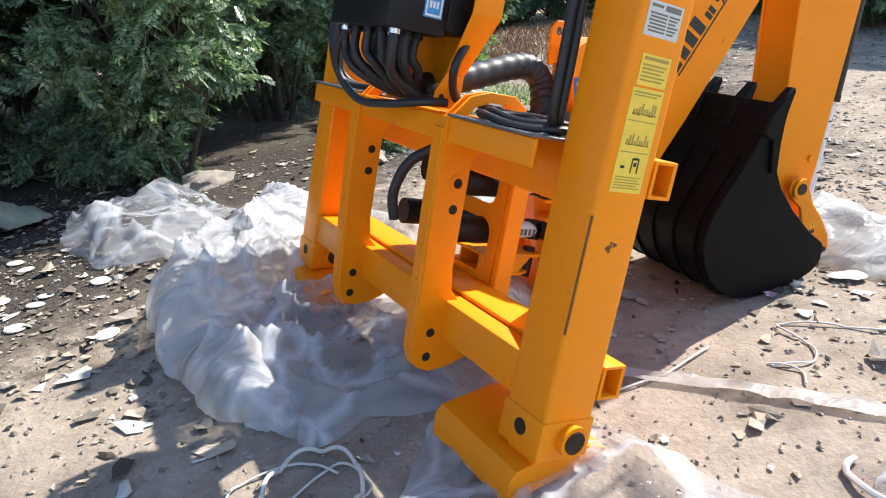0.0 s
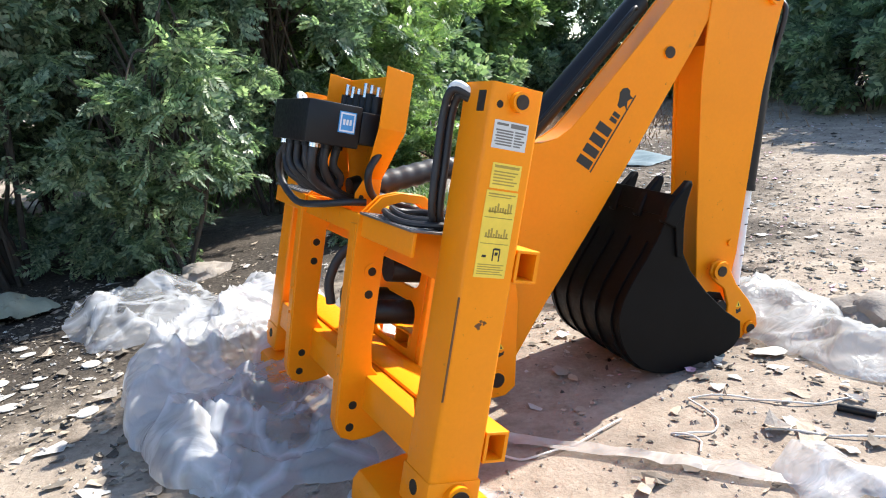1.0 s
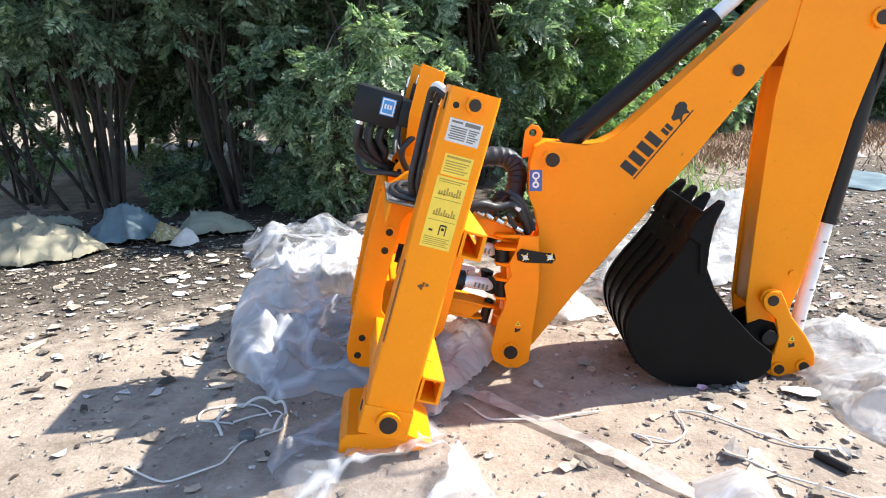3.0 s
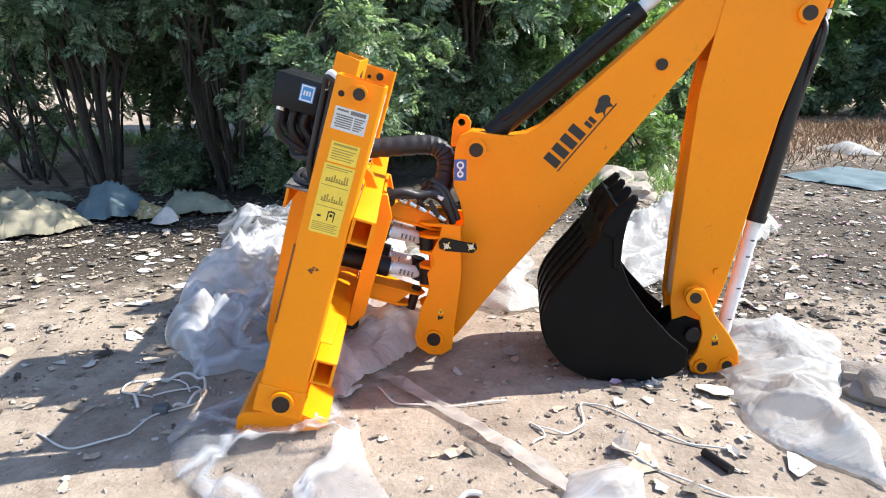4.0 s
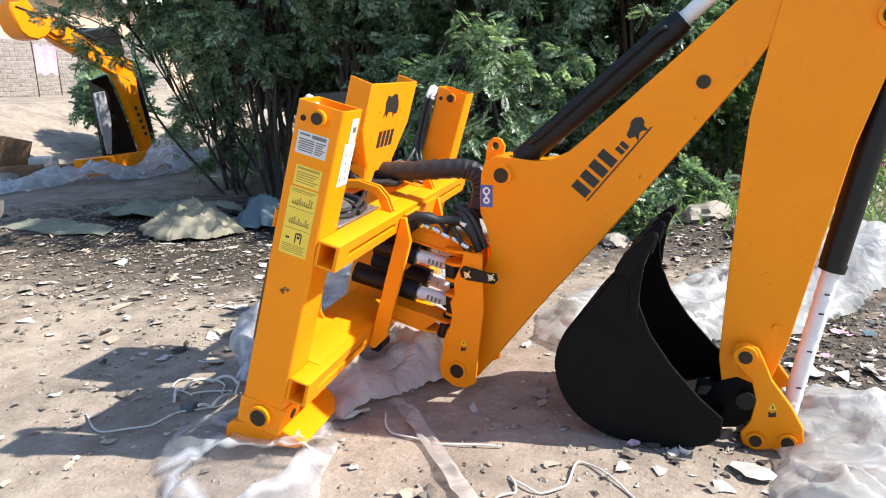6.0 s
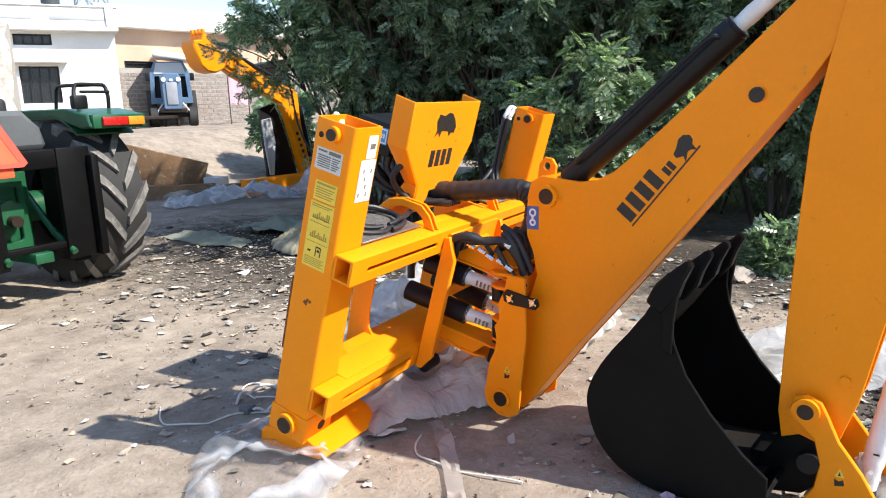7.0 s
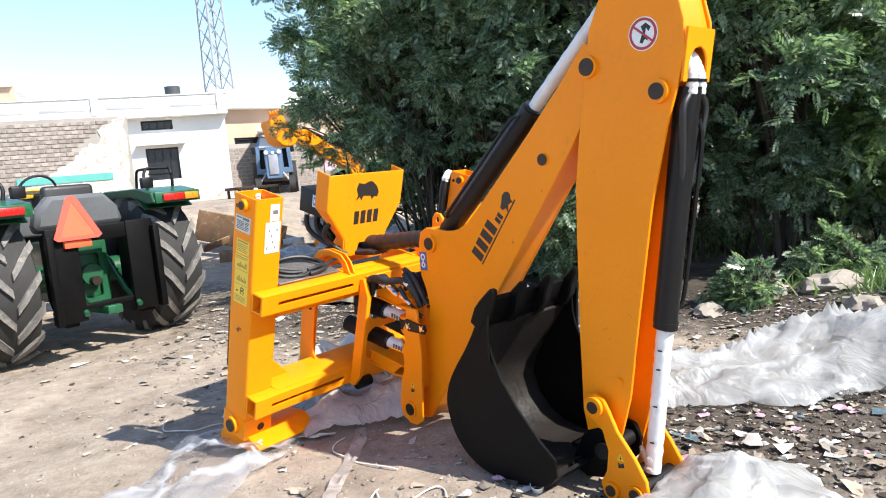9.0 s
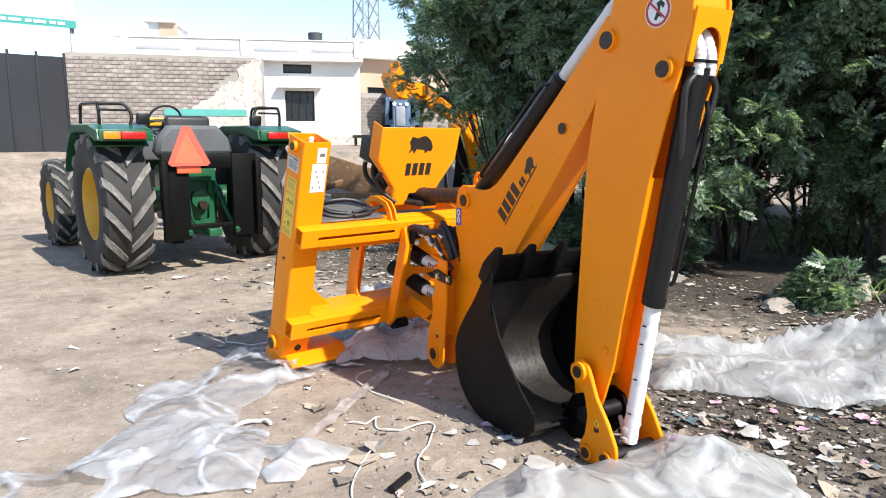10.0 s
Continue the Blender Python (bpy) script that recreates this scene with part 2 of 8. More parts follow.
def sheeting(name, col, clear=0.25, rough=0.16, crease=0.55):
    """Crumpled polythene: part clear, part milky, glossy, with sharp fine creases."""
    m, nt, b = nodes_of(name)
    n = noise_node(nt, 4, 6)
    c = mixc(nt, ramp(nt, n, [(0.35, (0, 0, 0)), (0.7, (1, 1, 1))]), tuple(x * 0.86 for x in col), col)
    n4 = noise_node(nt, 2.2, 7, rough=0.7)
    c = mixc(nt, ramp(nt, n4, [(0.6, (0, 0, 0)), (0.78, (0.7,) * 3)]), c, (0.46, 0.41, 0.34))
    nt.links.new(c, b.inputs["Base Color"])
    b.inputs["Roughness"].default_value = rough
    b.inputs["Specular IOR Level"].default_value = 0.8
    tc = nt.nodes.new("ShaderNodeTexCoord")
    # creases: bent cell edges at two sizes over long ridges
    wob = nt.nodes.new("ShaderNodeTexNoise")
    wob.inputs["Scale"].default_value = 2.4
    nt.links.new(tc.outputs["Object"], wob.inputs["Vector"])
    wv = nt.nodes.new("ShaderNodeVectorMath")
    wv.operation = "MULTIPLY_ADD"
    nt.links.new(wob.outputs["Color"], wv.inputs[0])
    wv.inputs[1].default_value = (0.5, 0.5, 0.5)
    nt.links.new(tc.outputs["Object"], wv.inputs[2])
    total = None
    for sc, amp in ((2.8, 0.55), (7.5, 0.30), (19.0, 0.10)):
        vo = nt.nodes.new("ShaderNodeTexVoronoi")
        vo.feature = "DISTANCE_TO_EDGE"
        vo.inputs["Scale"].default_value = sc
        nt.links.new(wv.outputs[0], vo.inputs["Vector"])
        mu = nt.nodes.new("ShaderNodeMath")
        mu.operation = "MULTIPLY_ADD"
        nt.links.new(vo.outputs["Distance"], mu.inputs[0])
        mu.inputs[1].default_value = amp
        if total is None:
            mu.inputs[2].default_value = 0.0
            edge = vo.outputs["Distance"]
        else:
            nt.links.new(total, mu.inputs[2])
        total = mu.outputs[0]
    # fine stretched wrinkles across the folds
    st = nt.nodes.new("ShaderNodeMapping")
    st.inputs["Rotation"].default_value = (0, 0, 0.6)
    st.inputs["Scale"].default_value = (2.0, 19.0, 6.0)
    nt.links.new(wv.outputs[0], st.inputs[0])
    wr = nt.nodes.new("ShaderNodeTexNoise")
    wr.inputs["Scale"].default_value = 1.6
    wr.inputs["Detail"].default_value = 2.0
    nt.links.new(st.outputs[0], wr.inputs["Vector"])
    mu = nt.nodes.new("ShaderNodeMath")
    mu.operation = "MULTIPLY_ADD"
    nt.links.new(wr.outputs["Fac"], mu.inputs[0])
    mu.inputs[1].default_value = 0.26
    nt.links.new(total, mu.inputs[2])
    bump(nt, b, mu.outputs[0], crease, 0.11)
    nrm = b.inputs["Normal"].links[0].from_socket
    tl = nt.nodes.new("ShaderNodeBsdfTranslucent")
    nt.links.new(c, tl.inputs[0])
    nt.links.new(nrm, tl.inputs["Normal"])
    tp = nt.nodes.new("ShaderNodeBsdfTransparent")
    tp.inputs[0].default_value = (0.95, 0.955, 0.97, 1)
    m1, m2 = nt.nodes.new("ShaderNodeMixShader"), nt.nodes.new("ShaderNodeMixShader")
    m1.inputs[0].default_value = 0.4
    nt.links.new(b.outputs[0], m1.inputs[1])
    nt.links.new(tl.outputs[0], m1.inputs[2])
    # single film is nearly clear, overlapping layers and folded creases are milky
    lay = nt.nodes.new("ShaderNodeTexVoronoi")
    lay.inputs["Scale"].default_value = 2.3
    nt.links.new(wv.outputs[0], lay.inputs["Vector"])
    sep = nt.nodes.new("ShaderNodeSeparateColor")
    nt.links.new(lay.outputs["Color"], sep.inputs[0])
    k = ramp(nt, edge, [(0.0, (clear * 0.30,) * 3), (0.10, (min(1, clear * 1.1),) * 3)])
    lo, hi = clear * 0.55, min(0.95, clear * 1.35)
    kl = ramp(nt, sep.outputs[0], [(0.0, (lo / clear,) * 3), (0.45, (0.8,) * 3), (1.0, (hi / clear,) * 3)])
    k = mixc(nt, 1.0, k, kl, "MULTIPLY")
    nt.links.new(k, m2.inputs[0])
    nt.links.new(m1.outputs[0], m2.inputs[1])
    nt.links.new(tp.outputs[0], m2.inputs[2])
    nt.links.new(m2.outputs[0], nt.nodes["Material Output"].inputs[0])
    return m


POLY = sheeting("polythene", (0.76, 0.775, 0.80), 0.54, 0.10, 0.36)
POLY_CLEAR = sheeting("clear_polythene", (0.76, 0.79, 0.83), 0.80, 0.09, 0.34)
POLY_WHITE = sheeting("white_polythene", (0.74, 0.75, 0.735), 0.50, 0.14, 0.40)
STRIP_FILM = sheeting("dusty_film_strip", (0.70, 0.65, 0.60), 0.34, 0.2, 0.3)
POLY_PINK = sheeting("brownish_polythene", (0.66, 0.58, 0.54), 0.22)


def ground_material():
    m, nt, b = nodes_of("littered_dirt")
    a, f, g = noise_node(nt, 0.55, 6), noise_node(nt, 7, 8, rough=0.7), noise_node(nt, 46, 4)
    c = ramp(nt, f, [(0.28, (0.150, 0.118, 0.092)), (0.5, (0.235, 0.193, 0.157)), (0.72, (0.325, 0.275, 0.228))])
    c = mixc(nt, 0.30, c, ramp(nt, g, [(0.3, (0.13, 0.102, 0.08)), (0.5, (0.245, 0.20, 0.165)), (0.75, (0.40, 0.345, 0.29))]))
    c = mixc(nt, ramp(nt, a, [(0.36, (0, 0, 0)), (0.62, (0.7,) * 3)]), c, ramp(nt, f, [(0.3, (0.22, 0.172, 0.132)), (0.7, (0.385, 0.322, 0.262))]))
    mott = noise_node(nt, 1.5, 5, rough=0.65)
    c = mixc(nt, 1.0, c, ramp(nt, mott, [(0.34, (0.82, 0.82, 0.81)), (0.5, (1.14, 1.15, 1.13)), (0.66, (1.30, 1.32, 1.28))]), "MULTIPLY")
    # dark rotted litter with tree shade painted into it under the bushes, and the black heap beside the bucket
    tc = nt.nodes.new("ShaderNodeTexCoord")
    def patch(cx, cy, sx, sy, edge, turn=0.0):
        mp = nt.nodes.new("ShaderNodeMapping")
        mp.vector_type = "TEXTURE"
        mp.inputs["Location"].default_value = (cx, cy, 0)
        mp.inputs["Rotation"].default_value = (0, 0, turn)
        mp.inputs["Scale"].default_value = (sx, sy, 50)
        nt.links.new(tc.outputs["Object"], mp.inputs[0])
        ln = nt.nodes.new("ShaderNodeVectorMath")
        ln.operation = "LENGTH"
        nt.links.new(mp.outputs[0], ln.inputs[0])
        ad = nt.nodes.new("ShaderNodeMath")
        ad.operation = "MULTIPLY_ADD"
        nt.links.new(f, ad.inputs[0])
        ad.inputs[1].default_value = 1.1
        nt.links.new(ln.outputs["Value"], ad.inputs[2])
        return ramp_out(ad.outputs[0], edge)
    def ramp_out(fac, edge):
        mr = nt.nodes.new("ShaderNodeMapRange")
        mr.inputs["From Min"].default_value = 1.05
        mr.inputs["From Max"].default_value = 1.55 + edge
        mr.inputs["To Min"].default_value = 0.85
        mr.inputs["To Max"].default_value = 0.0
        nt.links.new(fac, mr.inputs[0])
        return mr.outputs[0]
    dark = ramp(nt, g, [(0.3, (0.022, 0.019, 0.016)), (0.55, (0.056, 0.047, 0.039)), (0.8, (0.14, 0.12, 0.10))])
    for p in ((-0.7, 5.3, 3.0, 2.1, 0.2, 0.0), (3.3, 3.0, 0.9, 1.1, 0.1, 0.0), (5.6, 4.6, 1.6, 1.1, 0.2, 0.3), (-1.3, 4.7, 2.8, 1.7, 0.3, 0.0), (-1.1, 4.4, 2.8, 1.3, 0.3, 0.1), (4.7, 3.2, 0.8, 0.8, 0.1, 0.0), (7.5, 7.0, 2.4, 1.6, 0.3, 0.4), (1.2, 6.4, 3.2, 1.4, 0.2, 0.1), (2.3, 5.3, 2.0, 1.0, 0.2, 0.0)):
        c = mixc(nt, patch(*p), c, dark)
    nt.links.new(c, b.inputs["Base Color"])
    b.inputs["Roughness"].default_value = 0.95
    b.inputs["Specular IOR Level"].default_value = 0.15
    ad = nt.nodes.new("ShaderNodeMath")
    ad.operation = "ADD"
    nt.links.new(f, ad.inputs[0])
    nt.links.new(g, ad.inputs[1])
    bump(nt, b, ad.outputs[0], 0.42, 0.022)
    return m


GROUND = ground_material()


# ---------- building helpers ----------
def finish(name, bm, mat, parent, smooth=False):
    """One mesh object from a bmesh whose points are in the world, its origin at the middle of its box."""
    bm.verts.ensure_lookup_table()
    pts = [v.co for v in bm.verts]
    mid = Vector([(min(p[i] for p in pts) + max(p[i] for p in pts)) / 2 for i in range(3)]) if pts else Vector()
    bmesh.ops.translate(bm, vec=-mid, verts=bm.verts)
    me = bpy.data.meshes.new(name)
    bm.to_mesh(me)
    bm.free()
    for mm in mat if isinstance(mat, (list, tuple)) else (mat,):
        me.materials.append(mm)
    if smooth:
        me.shade_smooth()
        me.set_sharp_from_angle(angle=radians(38))
    ob = new(name, me)
    at = Vector()
    p = parent
    while p is not None:
        at += p.location
        p = p.parent
    ob.parent = parent
    ob.location = mid - at
    return ob


def part(name, bm, mat, parent, label="", smooth=True):
    ob = finish(name, bm, mat, parent, smooth)
    if name == "print_bar":
        return tagged(ob, label, kind="stuff")
    return tagged(ob, label) if label else ob


def thing(name, at, label, category, group="", kind=""):
    e = new(name)
    e.empty_display_size = 0.1
    e.location = at
    return tagged(e, label, category, group, kind)


def lone(name, bm, mat, label, category, group="", kind="", smooth=True):
    return tagged(finish(name, bm, mat, None, smooth), label, category, group, kind)


def bev(bm, w, seg=2, edges=None):
    if w > 0:
        es = edges if edges is not None else [e for e in bm.edges if len(e.link_faces) == 2 and e.calc_face_angle(0) > 0.5]
        bmesh.ops.bevel(bm, geom=es, offset=w, offset_type="OFFSET", segments=seg, profile=0.5, affect="EDGES", clamp_overlap=True)
    return bm


def box(lo, hi, w=0.004, m=None, seg=2):
    bm = bmesh.new()
    bmesh.ops.create_cube(bm, size=1)
    s = [hi[i] - lo[i] for i in range(3)]
    for v in bm.verts:
        v.co = Vector([lo[i] + (v.co[i] + 0.5) * s[i] for i in range(3)])
    bev(bm, min(w, min(abs(x) for x in s) * 0.4), seg)
    if m is not None:
        bm.transform(m)
    return bm


def join(*bms):
    out = bmesh.new()
    for b in bms:
        me = bpy.data.meshes.new("tmp")
        b.to_mesh(me)
        b.free()
        out.from_mesh(me)
        bpy.data.meshes.remove(me)
    return out


def plate(outer, lo, hi, axis="y", holes=(), w=0.003, m=None):
    """A plate cut to an outline of pairs (the other two axes in order), from lo to hi along the axis, with holes through it."""
    bm = bmesh.new()
    put = {"y": lambda p, q: (p, lo, q), "x": lambda p, q: (lo, p, q), "z": lambda p, q: (p, q, lo)}[axis]
    edges = []
    for loop in (outer, *holes):
        vs = [bm.verts.new(put(*p)) for p in loop]
        edges += [bm.edges.new((vs[i], vs[(i + 1) % len(vs)])) for i in range(len(vs))]
    if holes:
        bmesh.ops.triangle_fill(bm, edges=edges, use_beauty=True)
    else:
        bm.faces.new(bm.verts)
    vec = {"y": (0, hi - lo, 0), "x": (hi - lo, 0, 0), "z": (0, 0, hi - lo)}[axis]
    rim = list(bm.edges)
    got = bmesh.ops.extrude_face_region(bm, geom=list(bm.faces))
    bmesh.ops.translate(bm, vec=vec, verts=[g for g in got["geom"] if isinstance(g, bmesh.types.BMVert)])
    bmesh.ops.recalc_face_normals(bm, faces=bm.faces)
    if w > 0:
        bev(bm, w, 1, [e for e in bm.edges if len(e.link_faces) == 2 and e.calc_face_angle(0) > 1.2])
    if m is not None:
        bm.transform(m)
    return bm


def ring_pts(cx, cy, r, n=20, a0=0.0):
    return [(cx + r * math.cos(a0 + 2 * math.pi * i / n), cy + r * math.sin(a0 + 2 * math.pi * i / n)) for i in range(n)]


def round_rect(x0, x1, y0, y1, r, n=4):
    out = []
    for cx, cy, a in ((x1 - r, y1 - r, 0), (x0 + r, y1 - r, 90), (x0 + r, y0 + r, 180), (x1 - r, y0 + r, 270)):
        out += [(cx + r * math.cos(radians(a + 90 * k / n)), cy + r * math.sin(radians(a + 90 * k / n))) for k in range(n + 1)]
    return out


def tube(path, r, n=10, m=None, cap=True):
    """A round tube along a path; r is one radius or one for each point."""
    bm = bmesh.new()
    P = [Vector(p) for p in path]
    R = r if isinstance(r, (list, tuple)) else [r] * len(P)
    rings, side = [], None
    for i, p in enumerate(P):
        d = (P[min(i + 1, len(P) - 1)] - P[max(i - 1, 0)]).normalized()
        if side is None:
            side = d.cross(Vector((0.3, 0.2, 1)) if abs(d.z) < 0.9 else Vector((1, 0.2, 0))).normalized()
        side = (side - d * side.dot(d)).normalized()
        up = d.cross(side)
        rings.append([bm.verts.new(p + (side * math.cos(2 * math.pi * k / n) + up * math.sin(2 * math.pi * k / n)) * R[i]) for k in range(n)])
    for a, b in zip(rings, rings[1:]):
        for k in range(n):
            bm.faces.new((a[k], a[(k + 1) % n], b[(k + 1) % n], b[k]))
    if cap:
        bm.faces.new(rings[0][::-1])
        bm.faces.new(rings[-1])
    if m is not None:
        bm.transform(m)
    return bm


def cyl(p0, p1, r, n=24, w=0.002, m=None):
    bm = tube([p0, p1], r, n)
    bev(bm, w, 2, [e for e in bm.edges if len(e.link_faces) == 2 and e.calc_face_angle(0) > 1.2])
    if m is not None:
        bm.transform(m)
    return bm


def smooth_path(pts, k=6):
    """Catmull-Rom through the points."""
    P = [Vector(p) for p in pts]
    P = [2 * P[0] - P[1], *P, 2 * P[-1] - P[-2]]
    out = []
    for i in range(1, len(P) - 2):
        for s in range(k):
            t = s / k
            a, b, c, d = P[i - 1], P[i], P[i + 1], P[i + 2]
            out.append(0.5 * ((2 * b) + (c - a) * t + (2 * a - 5 * b + 4 * c - d) * t * t + (3 * b - 3 * c + d - a) * t ** 3))
    return out + [P[-2]]


def boss(parent, name, p, d, r_out, r_in, h, m, pin=PIN):
    """A welded ring with a dark pin in it, on a face at p, out along d."""
    p, d = Vector(p), Vector(d)
    ob = part(name, cyl(p, p + d * h, r_out, 24, 0.003, m), ORANGE, parent)
    part("pin", cyl(p + d * (h - 0.004), p + d * (h + 0.004), r_in, 20, 0.001, m), pin, ob, "dark steel pin end")
    return ob


def smoothstep(a, b, x):
    t = min(1, max(0, (x - a) / (b - a)))
    return t * t * (3 - 2 * t)


def gz(x, y):
    """The height of the ground: nearly flat round the machine, a bank rising behind the tractor."""
    z = 0.065 + 1.02 * smoothstep(7.3, 11.2, -x)
    z += 0.05 * noise.noise((x * 0.35, y * 0.35, 1.7)) + 0.022 * noise.noise((x * 1.3, y * 1.3, 4.1)) + 0.010 * noise.noise((x * 4.1, y * 4.1, 7.7))
    d = math.hypot(x - 1.0, y - 1.35)
    z += 0.02 * math.exp(-(d / 0.5) ** 2)
    z -= 0.055 * math.exp(-((x - 3.02) / 0.34) ** 2 - ((y - 1.74) / 0.30) ** 2)
    z += 0.13 * math.exp(-((x - 3.2) / 0.9) ** 2 - ((y - 5.6) / 0.7) ** 2)
    return z


# ---------- ground ----------
def ground():
    near = np.arange(-7.0, 8.001, 0.07)
    far_lo = -7.0 - np.geomspace(0.12, 900, 42)[::-1]
    far_hi = 8.0 + np.geomspace(0.12, 900, 42)
    xs = np.concatenate([far_lo, near, far_hi])
    ys = np.concatenate([-5.0 - np.geomspace(0.12, 900, 42)[::-1], np.arange(-5.0, 10.001, 0.07), 10.0 + np.geomspace(0.12, 900, 42)])
    nx, ny = len(xs), len(ys)
    verts = []
    for y in ys:
        for x in xs:
            verts.append((float(x), float(y), gz(float(x), float(y))))
    faces = [(j * nx + i, j * nx + i + 1, (j + 1) * nx + i + 1, (j + 1) * nx + i) for j in range(ny - 1) for i in range(nx - 1)]
    me = bpy.data.meshes.new("ground")
    me.from_pydata(verts, [], faces)
    me.materials.append(GROUND)
    me.shade_smooth()
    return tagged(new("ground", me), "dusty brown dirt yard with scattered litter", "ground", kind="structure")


ground()

# ---------- the backhoe attachment ----------
FM = pose(1.03, 1.15, 0.256, 0, 16.2, 0)        # frame: a towards the boom, b across, c up the leaning legs
BM = pose(1.846, 1.935, 0, 0, 0, -8.9)          # boom: x along it, y across, z up
WID = 1.87
hoe = thing("backhoe_attachment", (1.9, 1.9, 0.08), "orange tractor backhoe attachment with black bucket standing on plastic sheeting", "backhoe")


def bars_b(parent, mat, m, bface, rows, name="print_bar"):
    """Printed bars on a face of constant b that looks to -b: rows of a0, a1, c0, c1."""
    bms = [box((a0, bface - 0.0022, c0), (a1, bface - 0.0008, c1), 0) for a0, a1, c0, c1 in rows]
    bm = join(*bms)
    bm.transform(m)
    return part(name, bm, mat, parent, "", False)


def rect_tube(x0, x1, y0, y1, z0, z1, t, w=0.012):
    return plate(round_rect(x0, x1, y0, y1, w, 3), z0, z1, "z", [round_rect(x0 + t, x1 - t, y0 + t, y1 - t, max(0.003, w - t * 0.5), 3)], 0)


def build_legs():
    for near in (True, False):
        b0 = 0.0 if near else WID - 0.165
        b1 = b0 + 0.165
        bm = rect_tube(-0.092, 0.086, b0, b1, 0.0, 1.245, 0.010)
        bm.transform(FM)
        ob = part("stabilizer_leg", bm, ORANGE, hoe, "orange square steel stabilizer leg, open at the top")
        bm = box((-0.098, b0 - 0.006, -0.075), (0.092, b1 + 0.006, 0.045), 0.008, FM)
        col = part("foot_socket", bm, ORANGE, ob)
        for s, bb in ((-1, b0), (1, b1)):
            boss(ob, "top_pin_boss", (0.0, bb + s * 0.0, 1.2), (0, s, 0), 0.030, 0.021, 0.022, FM)
            boss(ob, "foot_pin_boss", (0.005, bb + s * 0.006, -0.008), (0, s, 0), 0.047, 0.034, 0.026, FM)
        part("side_hole", cyl((-0.06, b0 - 0.001, 1.185), (-0.06, b0 + 0.004, 1.185), 0.011, 14, 0, FM), HOLE, ob)
        part("socket_hole", cyl((-0.100, b0 + 0.082, -0.005), (-0.094, b0 + 0.082, -0.005), 0.024, 16, 0, FM), HOLE, ob)
        part("rear_socket_hole", cyl((0.088, b0 + 0.10, -0.02), (0.0935, b0 + 0.10, -0.02), 0.022, 16, 0, FM), HOLE, ob)
        part("lever_slot", box((-0.094, b0 + 0.03, 1.16), (-0.088, b0 + 0.07, 1.22), 0.002, FM), HOLE, ob)
        for k in (-1, 1):
            part("pin_bolt", cyl((0.034 * k, b0 - 0.002, 1.2 - 0.012 * k), (0.034 * k, b0 + 0.001, 1.2 - 0.012 * k), 0.007, 10, 0, FM), ORANGE, ob)
        # rust seam and scuffs
        if near:
            part("rust_streak", box((-0.0945, -0.0005, 0.30), (-0.088, 0.004, 0.62), 0.0015, FM), RUST, ob, "rusty streak along the corner")
            for a, c, s in ((-0.01, 0.535, 0.016), (0.008, 0.545, 0.010), (-0.004, 0.55, 0.007)):
                part("paint_chip", plate([(a + s * math.cos(q) * (0.6 + 0.4 * math.sin(3 * q + a * 99)), c + s * 0.7 * math.sin(q)) for q in [k * math.pi / 5 for k in range(10)]], -0.0012, 0.001, "y", (), 0, FM), RUST, ob)
        # foot pad: a folded plate lying flat
        y0 = 1.15 + b0
        px0, px1, py0, py1 = 0.845, 1.18, y0 + 0.02, y0 + 0.42
        if not near:
            py0, py1 = y0 - 0.27 + 0.02, y0 + 0.165
        prof = [(px0 - 0.012, 0.095), (px0 + 0.004, 0.165), (px0 + 0.03, 0.188), (px1 - 0.10, 0.188), (px1 + 0.02, 0.125), (px1 + 0.012, 0.112), (px1 - 0.105, 0.170), (px0 + 0.036, 0.170), (px0 + 0.018, 0.158), (px0 + 0.003, 0.095)]
        pad = part("foot_pad", plate(prof, py0, py1, "y", (), 0.002), ORANGE, hoe, "folded orange steel foot pad on the ground")
        for yy in (py0, py1 - 0.012):
            part("pad_end", plate([(px0 - 0.004, 0.095), (px0 + 0.012, 0.16), (px0 + 0.035, 0.176), (px1 - 0.10, 0.176), (px1 + 0.006, 0.118), (px1 - 0.02, 0.102)], yy + 0.001, yy + 0.011, "y", (), 0.002), ORANGE, pad)
        part("pad_socket", box((0.93, y0 + 0.03, 0.175), (1.08, y0 + 0.14, 0.22), 0.006), ORANGE, pad)
        if near:
            decals(ob)


